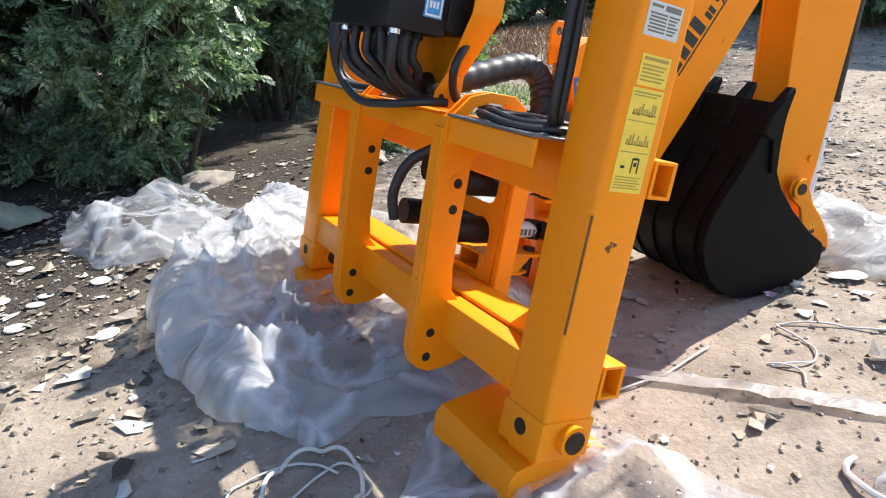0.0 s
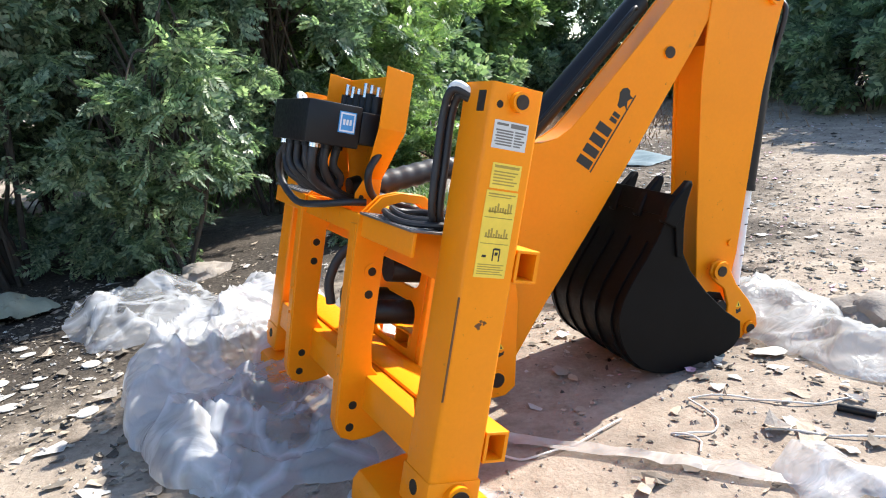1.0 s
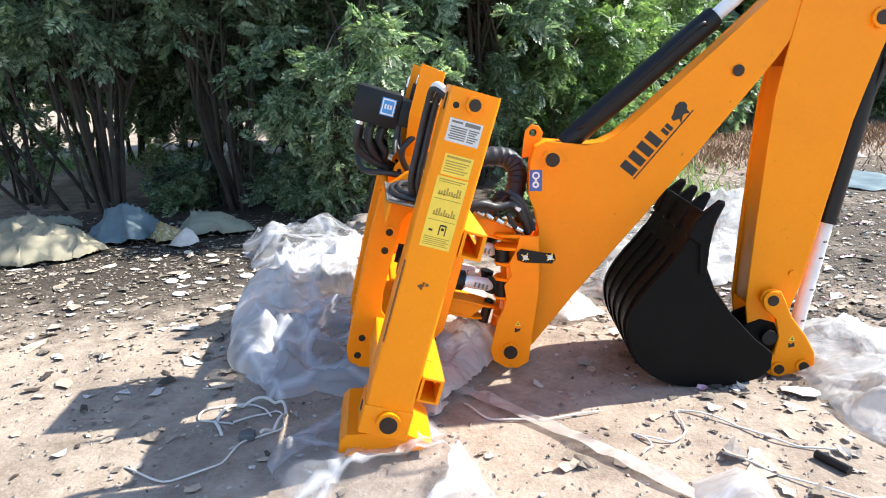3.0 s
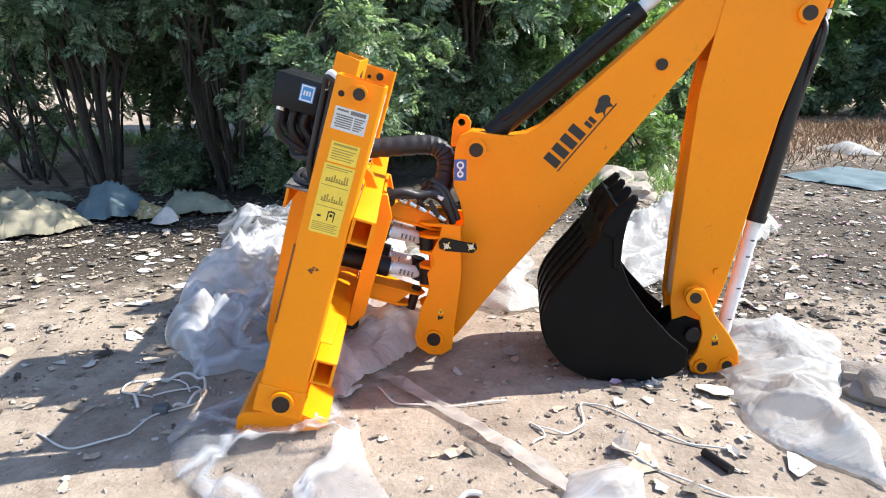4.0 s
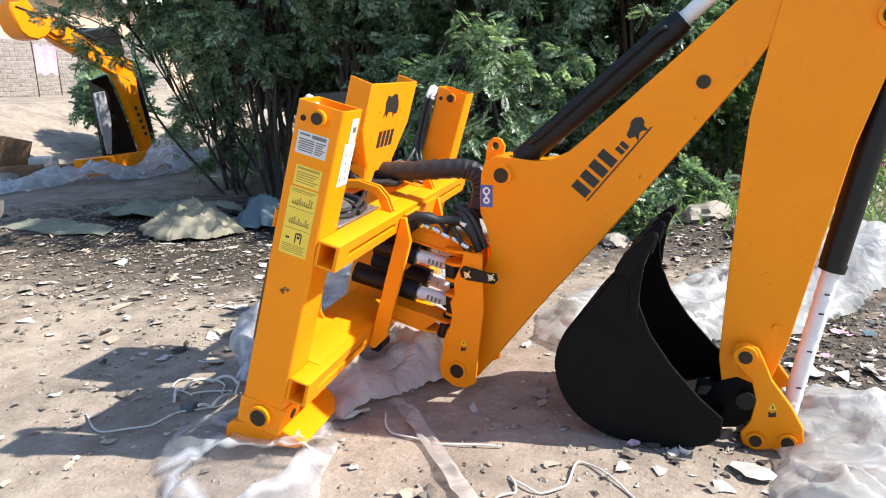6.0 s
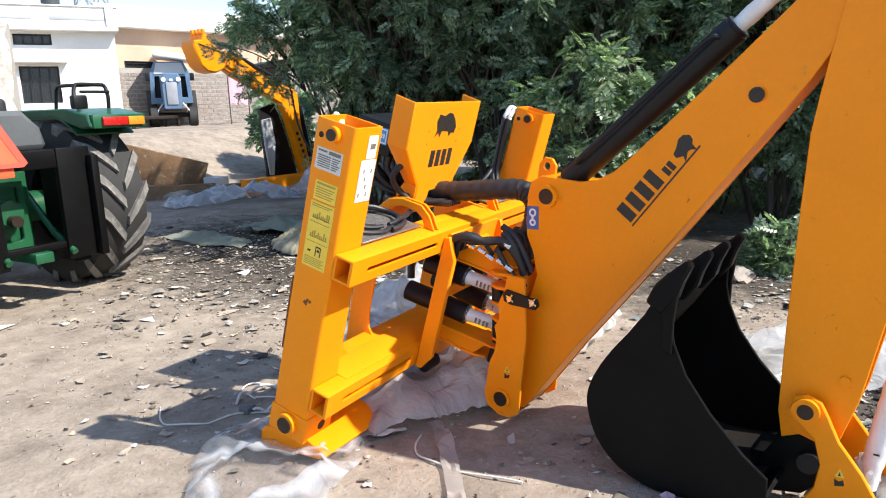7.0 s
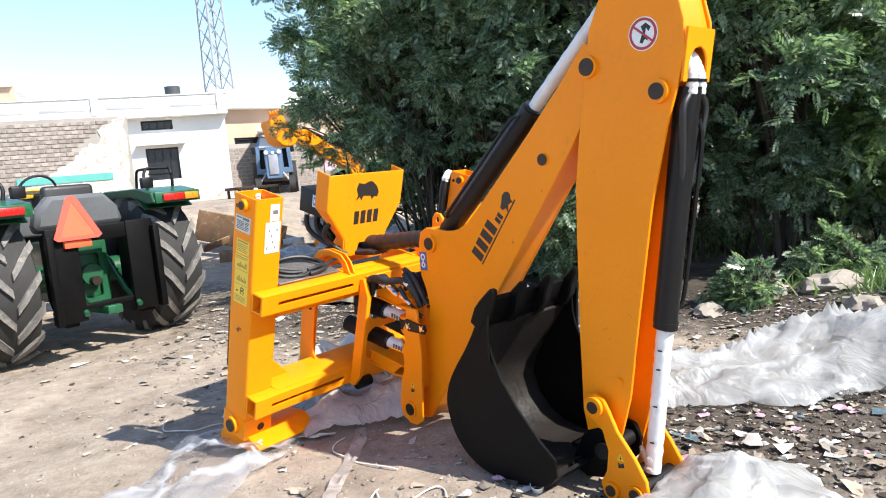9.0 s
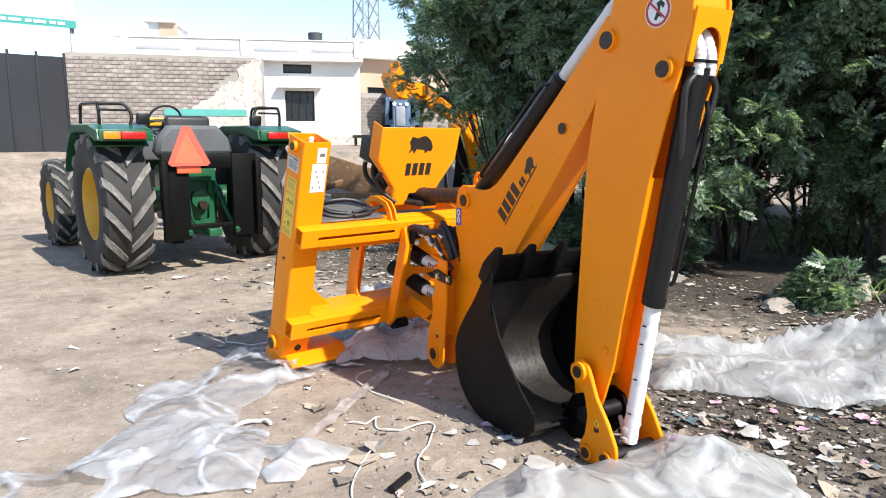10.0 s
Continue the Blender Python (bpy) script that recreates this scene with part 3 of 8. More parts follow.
def decals(ob):
    def label(a0, a1, c0, c1, mat, name, lab):
        return part(name, box((a0, -0.0016, c0), (a1, 0.0002, c1), 0, FM), mat, ob, lab, False)
    d = label(-0.068, 0.050, 1.062, 1.142, WHITE_LABEL, "white_decal", "pale grey data decal with small unreadable print")
    rows = [(-0.06, -0.02, 1.128, 1.135), (-0.012, 0.042, 1.124, 1.137)]
    for k in range(6):
        rows.append((-0.06 + 0.004 * (k % 2), 0.0, 1.112 - 0.008 * k, 1.1165 - 0.008 * k))
        rows.append((0.006, 0.043 - 0.006 * (k % 3), 1.112 - 0.008 * k, 1.1165 - 0.008 * k))
    bars_b(d, GREY_INK, FM, 0.0, rows)
    d = label(-0.052, 0.050, 0.948, 1.022, YELLOW_LABEL, "small_yellow_decal", "small yellow warning decal with unreadable print")
    bars_b(d, OLIVE_INK, FM, 0.0, [(-0.044, 0.042, 1.008, 1.016)] + [(-0.044, 0.040 - 0.008 * (k % 3), 0.995 - 0.009 * k, 0.999 - 0.009 * k) for k in range(5)])
    d = label(-0.058, 0.052, 0.684, 0.942, YELLOW_LABEL, "yellow_instruction_decal", "tall yellow instruction decal with small sketches")
    rows = [(-0.05, 0.044, 0.93, 0.934), (-0.05, 0.03, 0.923, 0.926), (-0.052, 0.046, 0.862, 0.8645), (-0.052, 0.046, 0.785, 0.7875)]
    for k in range(5):
        rows.append((-0.05, 0.042 - 0.01 * (k % 2), 0.722 - 0.007 * k, 0.725 - 0.007 * k))
    rng = random.Random(4)
    for base in (0.875, 0.80):
        for k in range(9):
            a = -0.04 + 0.009 * k
            rows.append((a, a + 0.006, base + rng.uniform(0, 0.008), base + rng.uniform(0.014, 0.035)))
        rows.append((-0.042, 0.042, base + 0.004, base + 0.007))
    bars_b(d, OLIVE_INK, FM, 0.0, rows)
    bars_b(d, INK, FM, -0.0004, [(-0.004, 0.000, 0.735, 0.772), (0.018, 0.022, 0.735, 0.772), (0.0, 0.018, 0.768, 0.774), (0.004, 0.014, 0.752, 0.762), (-0.04, -0.026, 0.745, 0.752)], "sketch_bar")
    # white sheet on the face towards the boom
    d = part("white_sticker", join(box((0.0858, 0.062, 0.965), (0.0878, 0.150, 1.125), 0, FM), box((0.0858, 0.085, 1.13), (0.0878, 0.140, 1.215), 0, FM)), CREAM_LABEL, ob, "bright white paper sticker with scribbled marks", False)
    bms = [box((0.0876, 0.072 + 0.011 * k, 0.985 + 0.03 * ((k * 7) % 4)), (0.0886, 0.079 + 0.011 * k, 1.0 + 0.03 * ((k * 7) % 4)), 0, FM) for k in range(6)]
    part("print_bar", join(*bms, box((0.0876, 0.10, 1.165), (0.0886, 0.13, 1.185), 0, FM)), GREY_INK, d, "", False)


def rail(c0, c1, name):
    """A square tube across the frame with a long slot in its rear wall."""
    a0, a1, t = 0.088, 0.172, 0.011
    mid = (c0 + c1) / 2
    slots = [round_rect(0.10, 0.62, mid - 0.014, mid + 0.008, 0.010, 3), round_rect(WID - 0.62, WID - 0.10, mid - 0.014, mid + 0.008, 0.010, 3)]
    bms = [box((a0, 0, c1 - t), (a1, WID, c1), 0.004), box((a0, 0, c0), (a1, WID, c0 + t), 0.004), box((a0, 0.001, c0 + t - 0.002), (a0 + t, WID - 0.001, c1 - t + 0.002), 0.0)]
    bms.append(plate([(0.001, c0 + 0.001), (WID - 0.001, c0 + 0.001), (WID - 0.001, c1 - 0.001), (0.001, c1 - 0.001)], a1 - t - 0.001, a1 + 0.001, "x", slots, 0.0))
    bm = join(*bms)
    bm.transform(FM)
    return part(name, bm, ORANGE, hoe, "orange square steel rail with a long slot")


build_legs()
rail(0.672, 0.775, "upper_rail")
low_rail = rail(0.093, 0.196, "lower_rail")
# beams between the legs, ahead of the rails
part("lower_beam", join(box((-0.085, 0.165, 0.055), (0.087, WID - 0.165, 0.185), 0.008, FM), plate([(0.165, 0.19), (0.34, 0.19), (0.165, 0.36)], 0.0, 0.012, "x", (), 0.002, FM)), ORANGE, hoe)
part("rail_cover", box((0.00, 0.16, 0.187), (0.135, WID - 0.16, 0.2), 0.003, FM), ORANGE, low_rail)
part("upper_beam", box((-0.185, 0.165, 0.70), (-0.172, WID - 0.165, 0.775), 0.003, FM), ORANGE, hoe)
part("upper_web", box((0.02, 0.165, 0.60), (0.087, WID - 0.165, 0.77), 0.006, FM), ORANGE, hoe)
for b0, b1, nm in ((0.168, 0.585, "near"), (WID - 0.585, WID - 0.168, "far")):
    outl = [(-0.195, b0), (-0.195, b1), (0.085, b1), (0.085, b0)]
    st = part("step_plate", plate(outl, 0.777, 0.785, "z", (), 0.001, FM), CHECKER, hoe, "grey chequered steel step plate")
    bms = []
    for i in range(9):
        for j in range(13):
            a, b = -0.18 + 0.031 * i, b0 + 0.02 + 0.031 * j
            k = 1 if (i + j) % 2 else -1
            bms.append(box((-0.010, -0.0025, 0), (0.010, 0.0025, 0.0022), 0, FM @ pose(a, b, 0.7848, 0, 0, 45 * k)))
    part("tread_bump", join(*bms), CHECKER, st, "", False)
# curved straps beside the step plates
for b in (0.60, 0.635, WID - 0.612, WID - 0.647):
    outer = [(-0.17, 0.775), (-0.11, 0.845), (-0.04, 0.868), (0.06, 0.868), (0.11, 0.835), (0.15, 0.778), (0.10, 0.778), (0.075, 0.815), (0.04, 0.835), (-0.03, 0.835), (-0.085, 0.815), (-0.12, 0.775)]
    part("lifting_strap", plate(outer, b, b + 0.012, "y", (), 0.002, FM), ORANGE, hoe)
# hitch channels: a narrow side plate with pin holes and a folded front flange, flaring into the lower beam
for base in (0.572, 1.205):
    outer = [(-0.20, 0.66), (-0.198, 0.778), (0.082, 0.778), (0.082, 0.70), (-0.02, 0.695), (-0.062, 0.68), (-0.083, 0.64), (-0.080, 0.30), (-0.066, 0.215), (-0.03, 0.178), (0.085, 0.172), (0.088, 0.02), (0.03, -0.03), (-0.03, -0.058), (-0.10, -0.070), (-0.15, -0.055), (-0.172, 0.0), (-0.183, 0.20), (-0.195, 0.47)]
    pl = part("hitch_plate", plate(outer, base, base + 0.013, "y", (), 0.002, FM), ORANGE, hoe, "narrow orange hitch channel with pin holes")
    fl_ = [(-0.204, 0.74), (-0.192, 0.74), (-0.187, 0.47), (-0.175, 0.20), (-0.164, 0.0), (-0.145, -0.045), (-0.155, -0.052), (-0.176, 0.0), (-0.187, 0.20), (-0.199, 0.47)]
    part("flange", plate(fl_, base + 0.010, base + 0.066, "y", (), 0.002, FM), ORANGE, pl)
    part("inner_plate", plate([(-0.192, 0.70), (-0.13, 0.70), (-0.12, 0.20), (-0.11, -0.02), (-0.145, -0.03), (-0.165, 0.0), (-0.178, 0.20), (-0.19, 0.47)], base + 0.058, base + 0.068, "y", (), 0.002, FM), ORANGE, pl)
    for c in (0.575, 0.49, 0.070, -0.016):
        part("plate_hole", cyl((-0.121, base - 0.001, c), (-0.121, base + 0.014, c), 0.016, 16, 0, FM), HOLE, pl)
    part("washer", plate(ring_pts(-0.121, 0.575, 0.03), base - 0.004, base, "y", [ring_pts(-0.121, 0.575, 0.017)], 0, FM), ORANGE, pl)
    for c in (0.25, 0.36):
        part("rivet", cyl((-0.185, base + 0.03, c), (-0.199, base + 0.03, c), 0.006, 8, 0, FM), ORANGE, pl)
# carriage clamps behind the rails
for b in (0.662, WID - 0.662 - 0.030):
    part("clamp_bar", plate([(0.176, 0.085), (0.176, 0.745), (0.200, 0.755), (0.248, 0.655), (0.248, 0.16), (0.205, 0.085)], b, b + 0.030, "y", (), 0.003, FM), ORANGE, hoe)
part("carriage_plate", plate([(0.70, 0.09), (WID - 0.70, 0.09), (WID - 0.70, 0.76), (0.70, 0.76)], 0.177, 0.192, "x", [round_rect(0.755, 1.115, 0.475, 0.66, 0.05), round_rect(0.755, 1.115, 0.22, 0.415, 0.05)], 0.002, FM), ORANGE, hoe)
part("carriage_roller", cyl((0.20, 0.70, 0.085), (0.20, 0.80, 0.085), 0.034, 20, 0.003, FM), BLACK, hoe)
part("carriage_roller", cyl((0.205, 0.735, 0.715), (0.205, 0.835, 0.715), 0.040, 20, 0.003, FM), BLACK, hoe)
# kingpost arms: two box beams out of the carriage, and the swing cylinders between them
for c0, c1, a1 in ((0.615, 0.698, 0.545), (0.198, 0.284, 0.490)):
    arm_ = part("swing_arm", plate([(0.19, 0.79), (a1 - 0.05, 0.79), (a1, 0.80), (a1 + 0.028, 0.86), (a1, 0.92), (0.36, 0.95), (0.19, 1.08)], c1 - 0.012, c1, "z", (), 0.003, FM), ORANGE, hoe, "orange box-section swing arm")
    part("arm_flange", plate([(0.19, 0.79), (a1 - 0.09, 0.79), (a1 - 0.04, 0.82), (a1 - 0.04, 0.90), (0.36, 0.95), (0.19, 1.08)], c0, c0 + 0.012, "z", (), 0.003, FM), ORANGE, arm_)
    part("arm_web", plate([(0.192, c0 + 0.010), (a1 - 0.10, c0 + 0.010), (a1 - 0.05, c1 - 0.010), (0.192, c1 - 0.010)], 0.800, 0.812, "y", (), 0.002, FM), ORANGE, arm_)
    part("arm_web", plate([(0.192, c0 + 0.010), (a1 - 0.12, c0 + 0.010), (a1 - 0.08, c1 - 0.010), (0.192, c1 - 0.010)], 0.925, 0.937, "y", (), 0.002, FM), ORANGE, arm_)
    part("arm_pin", cyl((a1 - 0.02, 0.86, c0 - 0.02), (a1 - 0.02, 0.86, c1 + 0.015), 0.024, 16, 0.002, FM), PIN, arm_)
for a0, a1, a2, c, b in ((0.05, 0.255, 0.445, 0.548, 0.80), (-0.02, 0.305, 0.475, 0.372, 0.80), (0.05, 0.26, 0.43, 0.548, 1.06), (-0.02, 0.30, 0.46, 0.372, 1.06)):
    bb = b + (0.06 if b < 0.9 else -0.06)
    sw = part("swing_cylinder", cyl((a0, b, c), (a1, (b * 2 + bb) / 3, c), 0.050, 24, 0.006, FM), BLACK, hoe, "black hydraulic swing cylinder barrel")
    part("gland", cyl((a1 - 0.004, (b * 2 + bb) / 3, c), (a1 + 0.012, (b * 2 + bb) / 3, c), 0.036, 20, 0.002, FM), STEEL, sw)
    part("piston_rod", cyl((a1, (b * 2 + bb) / 3, c), (a2, bb, c), 0.032, 20, 0.001, FM), ROD, sw, "piston rod wrapped in white film")
    am = (a1 + a2) / 2
    part("print_bar", join(*[box((am - 0.03 + 0.02 * k, (b + bb) / 2 - 0.036, c - 0.012), (am - 0.022 + 0.02 * k, (b + bb) / 2 - 0.030, c + 0.012), 0, FM) for k in range(4)]), GREY_INK, sw, "", False)
    part("rod_eye", cyl((a2 - 0.01, bb, c - 0.035), (a2 - 0.01, bb, c + 0.035), 0.036, 20, 0.003, FM), BLACK, sw)
# kingpost and its side cheeks
for y0 in (-0.092, 0.235):
    outer = [(-0.150, 0.768), (-0.062, 0.762), (-0.055, 0.50), (-0.085, 0.26), (-0.10, 0.13), (-0.15, 0.098), (-0.21, 0.098), (-0.27, 0.135), (-0.285, 0.19), (-0.268, 0.27), (-0.255, 0.34), (-0.225, 0.40), (-0.212, 0.46), (-0.222, 0.52), (-0.188, 0.57), (-0.200, 0.63), (-0.165, 0.70)]
    ck = part("kingpost_cheek", plate(outer, y0, y0 + 0.016, "y", (), 0.003, BM), ORANGE, hoe)
    if y0 < 0:
        boss(ck, "foot_pin_boss", (-0.188, y0, 0.184), (0, -1, 0), 0.048, 0.034, 0.010, BM)
        pg = part("pin_keeper", plate([(-0.16, 0.652), (-0.165, 0.685), (-0.145, 0.705), (-0.03, 0.685), (0.01, 0.685), (0.018, 0.655), (0.0, 0.635), (-0.13, 0.640)], y0 - 0.014, y0 - 0.001, "y", (), 0.003, BM), BLACK, ck, "black pin keeper plate with two bolts")
        for x in (-0.125, -0.010):
            part("keeper_bolt", cyl((x, y0 - 0.014, 0.668), (x, y0 - 0.024, 0.668), 0.014, 6, 0.001, BM), STEEL, pg)
            for q in (35, 125):
                part("bolt_wire", box((-0.022, -0.0015, -0.003), (0.022, 0.0015, 0.003), 0, BM @ pose(x, y0 - 0.018, 0.668, 0, q, 0)), YELLOW_LABEL, pg)
        wd = part("warning_triangle", plate([(-0.168, 0.318), (-0.140, 0.318), (-0.154, 0.346)], y0 - 0.0015, y0, "y", (), 0, BM), YELLOW_LABEL, ck, "small yellow warning triangle", False)
        part("print_bar", join(plate([(-0.158, 0.323), (-0.150, 0.323), (-0.154, 0.338)], y0 - 0.0028, y0 - 0.001, "y", (), 0, BM), plate([(-0.170, 0.285), (-0.146, 0.292), (-0.140, 0.308), (-0.156, 0.302), (-0.168, 0.310)], y0 - 0.002, y0, "y", (), 0, BM)), INK, wd, "", False)
part("kingpost", join(cyl((-0.17, 0.08, 0.28), (-0.17, 0.08, 0.80), 0.065, 24, 0.006, BM), box((-0.21, -0.076, 0.30), (-0.12, 0.235, 0.62), 0.008, BM)), ORANGE, hoe)

for z in (0.752, 0.690, 0.612, 0.535, 0.440, 0.345):
    part("kingpost_lug", plate([(-0.14, -0.085), (-0.215, -0.082), (-0.262, -0.055), (-0.272, -0.01), (-0.255, 0.03), (-0.14, 0.06)], z, z + 0.016, "z", (), 0.003, BM), ORANGE, hoe, "rounded orange lug on the kingpost")
for z0, z1 in ((0.630, 0.690), (0.456, 0.535)):
    part("pivot_bush", cyl((-0.232, -0.035, z0), (-0.232, -0.035, z1), 0.034, 20, 0.003, BM), BLACK, hoe)

# boom: two cheeks over a box core
BOOM = [(-0.262, 0.195), (-0.245, 0.135), (-0.19, 0.105), (-0.125, 0.122), (-0.06, 0.205), (0.124, 0.452), (0.43, 0.832), (0.968, 1.54), (1.020, 1.62), (1.12, 1.75), (1.14, 1.90), (1.06, 1.95), (0.95, 1.83), (0.722, 1.609), (0.37, 1.285), (0.295, 1.222), (0.225, 1.188), (0.15, 1.176), (0.06, 1.186), (-0.03, 1.195), (-0.082, 1.168), (-0.10, 1.11), (-0.108, 1.0), (-0.105, 0.93), (-0.075, 0.86), (-0.055, 0.76), (-0.09, 0.66), (-0.18, 0.55), (-0.22, 0.42)]


def inset(poly, d):
    out, n = [], len(poly)
    for i in range(n):
        p, a, b = Vector(poly[i]), Vector(poly[i - 1]), Vector(poly[(i + 1) % n])
        e1, e2 = (p - a).normalized(), (b - p).normalized()
        n1, n2 = Vector((-e1.y, e1.x)), Vector((-e2.y, e2.x))
        k = (n1 + n2)
        k = k / max(0.4, k.length_squared / 2)
        out.append(tuple(p + k * d))
    return out


bm_ = join(plate(BOOM, 0.0, 0.014, "y", (), 0.003), plate(BOOM, 0.146, 0.16, "y", (), 0.003), plate(inset(BOOM, 0.003), 0.013, 0.147, "y", (), 0.0))
bm_.transform(BM)
boom = part("boom", bm_, ORANGE, hoe, "orange box-section steel boom with dark lettering")
boss(boom, "base_pin_boss", (0.0, 0.0, 1.11), (0, -1, 0), 0.048, 0.033, 0.016, BM)
boss(boom, "boom_pin_boss", (0.81, 0.0, 1.50), (0, -1, 0), 0.030, 0.026, 0.006, BM)
# lettering on the boom as plain bars, and a plain emblem
LET = BM @ pose(0.372, -0.0012, 1.028, 0, -51.5, 0)
for k in range(4):
    w0 = 0.056 * k
    part("letter_bar", plate([(w0, 0.0), (w0 + 0.040, 0.0), (w0 + 0.040, 0.078), (w0, 0.078)], -0.0008, 0.0014, "y", (), 0, LET), INK, boom, "", False)
part("underline_bar", box((-0.005, -0.0008, -0.016), (0.395, 0.0014, -0.010), 0, LET), INK, boom, "", False)
for k in range(2):
    part("letter_bar", box((0.236 + 0.026 * k, -0.0008, 0.002), (0.255 + 0.026 * k, 0.0014, 0.040), 0, LET), INK, boom, "", False)
part("emblem", plate([(0.305 + 0.75 * (p - 0.40), 0.72 * q - 0.012) for p, q in ((0.415, 0.0), (0.43, 0.03), (0.40, 0.05), (0.405, 0.075), (0.44, 0.085), (0.475, 0.105), (0.505, 0.10), (0.525, 0.075), (0.52, 0.05), (0.50, 0.035), (0.495, 0.0), (0.48, 0.02), (0.46, 0.028), (0.445, 0.02))], -0.0008, 0.0014, "y", (), 0, LET), INK, boom, "plain dark emblem", False)
hk = part("blue_hook_label", box((-0.103, -0.0016, 0.962), (-0.045, 0.0002, 1.062), 0, BM), BLUE_LABEL, boom, "small blue label with white rings", False)
part("hook_ring", join(plate(ring_pts(-0.074, 1.035, 0.018), -0.003, -0.001, "y", [ring_pts(-0.074, 1.035, 0.010)], 0, BM), plate(ring_pts(-0.074, 0.992, 0.016), -0.003, -0.001, "y", [ring_pts(-0.074, 0.992, 0.007)], 0, BM), box((-0.079, -0.003, 1.0), (-0.069, -0.001, 1.02), 0, BM)), CREAM_LABEL, hk, "", False)
# lifting eye over the boom foot
part("lifting_eye", plate([(-0.135, 1.10), (-0.125, 1.20), (-0.118, 1.235), (-0.09, 1.262), (-0.055, 1.255), (-0.035, 1.225), (-0.04, 1.19), (-0.05, 1.12)], 0.128, 0.145, "y", [ring_pts(-0.082, 1.222, 0.018, 14)], 0.002, BM), ORANGE, boom, "orange lifting eye")
# cylinder along the top of the boom
CY = 0.08
lift = part("crowd_cylinder", cyl((0.06, CY, 1.17), (0.705, CY, 1.728), 0.052, 28, 0.004, BM), BLACK, hoe, "black hydraulic cylinder barrel along the boom")
part("gland", cyl((0.690, CY, 1.715), (0.715, CY, 1.737), 0.047, 24, 0.003, BM), BLACK, lift)
part("piston_rod", tube([Vector((0.70, CY, 1.724)).lerp(Vector((1.16, CY, 2.12)), k / 30) for k in range(31)], [0.031 + 0.0008 * math.sin(k * 2.3) + 0.0008 * math.sin(k * 5.1) for k in range(31)], 18, BM), ROD, lift, "piston rod wrapped in white film")
part("oil_pipe", tube(smooth_path([(0.12, CY - 0.055, 1.25), (0.16, CY - 0.075, 1.28), (0.40, CY - 0.075, 1.49), (0.62, CY - 0.07, 1.685), (0.665, CY - 0.05, 1.70)]), 0.009, 8, BM), BLACK, lift)

def thick_strip(line, d, y0, y1):
    closed_in = []
    n = len(line)
    for i in range(n):
        t = (Vector(line[min(i + 1, n - 1)]) - Vector(line[max(i - 1, 0)])).normalized()
        closed_in.append((line[i][0] - t.y * d, line[i][1] + t.x * d))
    bm = bmesh.new()
    rows = []
    for y in (y0, y1):
        rows.append(([bm.verts.new((p[0], y, p[1])) for p in line], [bm.verts.new((p[0], y, p[1])) for p in closed_in]))
    for i in range(n - 1):
        for r in range(2):
            bm.faces.new((rows[0][r][i], rows[0][r][i + 1], rows[1][r][i + 1], rows[1][r][i]))
            bm.faces.new((rows[r][0][i], rows[r][0][i + 1], rows[r][1][i + 1], rows[r][1][i]))
    for i in (0, n - 1):
        bm.faces.new((rows[0][0][i], rows[0][1][i], rows[1][1][i], rows[1][0][i]))
    bmesh.ops.recalc_face_normals(bm, faces=bm.faces)
    return bm


# dipper: two cheeks, a front plate and a curved rear cover
DIP = [(0.946, 0.40), (0.952, 0.70), (0.970, 1.15), (0.982, 1.375), (1.004, 1.515), (1.045, 1.75), (1.095, 1.99), (1.155, 2.11), (1.245, 2.18), (1.345, 2.19), (1.430, 2.14), (1.480, 2.05), (1.502, 1.95), (1.498, 1.84), (1.462, 1.714), (1.415, 1.575), (1.335, 1.28), (1.253, 0.84), (1.192, 0.50), (1.150, 0.36), (1.105, 0.22), (1.06, 0.145), (1.0, 0.16), (0.972, 0.25)]
DY0, DY1 = -0.008, 0.198
bms = []
for (x0, z0), (x1, z1) in (((0.958, 0.40), (0.982, 1.15)), ((0.982, 1.15), (1.016, 1.515)), ((1.22, 1.30), (1.03, 0.40))):
    q = [(x0, z0), (x1, z1), (x1 + 0.011, z1 - 0.002), (x0 + 0.011, z0 - 0.002)]
    bms.append(plate(q, DY0 + 0.012, DY1 - 0.012, "y", (), 0.0))
for b_ in bms:
    b_.transform(BM)
rim_line = [(1.105, 1.985), (1.162, 2.10), (1.248, 2.168), (1.345, 2.178), (1.424, 2.13), (1.470, 2.045), (1.490, 1.94), (1.486, 1.86)]
bm_ = thick_strip(rim_line, -0.011, DY0 + 0.012, DY1 - 0.012)
bm_.transform(BM)
dipper = part("dipper_arm", bm_, ORANGE, hoe, "orange box-section steel dipper arm")
part("front_plate", join(*bms[:2]), ORANGE, dipper)
part("inner_plate", bms[2], ORANGE, dipper)
for y0 in (DY0, DY1 - 0.014):
    part("dipper_cheek", plate(DIP, y0, y0 + 0.014, "y", (), 0.003, BM), ORANGE, dipper)
boss(dipper, "upper_pin_boss", (1.085, DY0, 1.85), (0, -1, 0), 0.045, 0.035, 0.016, BM)
boss(dipper, "rear_pin_boss", (1.392, DY0, 1.713), (0, -1, 0), 0.045, 0.031, 0.022, BM)
part("stop_peg", cyl((1.145, DY0, 0.56), (1.145, DY0 - 0.012, 0.56), 0.016, 14, 0.002, BM), ORANGE, dipper)
rs = part("round_sticker", plate(ring_pts(1.338, 1.93, 0.062, 32), DY0 - 0.0014, DY0, "y", (), 0, BM), CREAM_LABEL, dipper, "round white sticker with a red ring and slash", False)
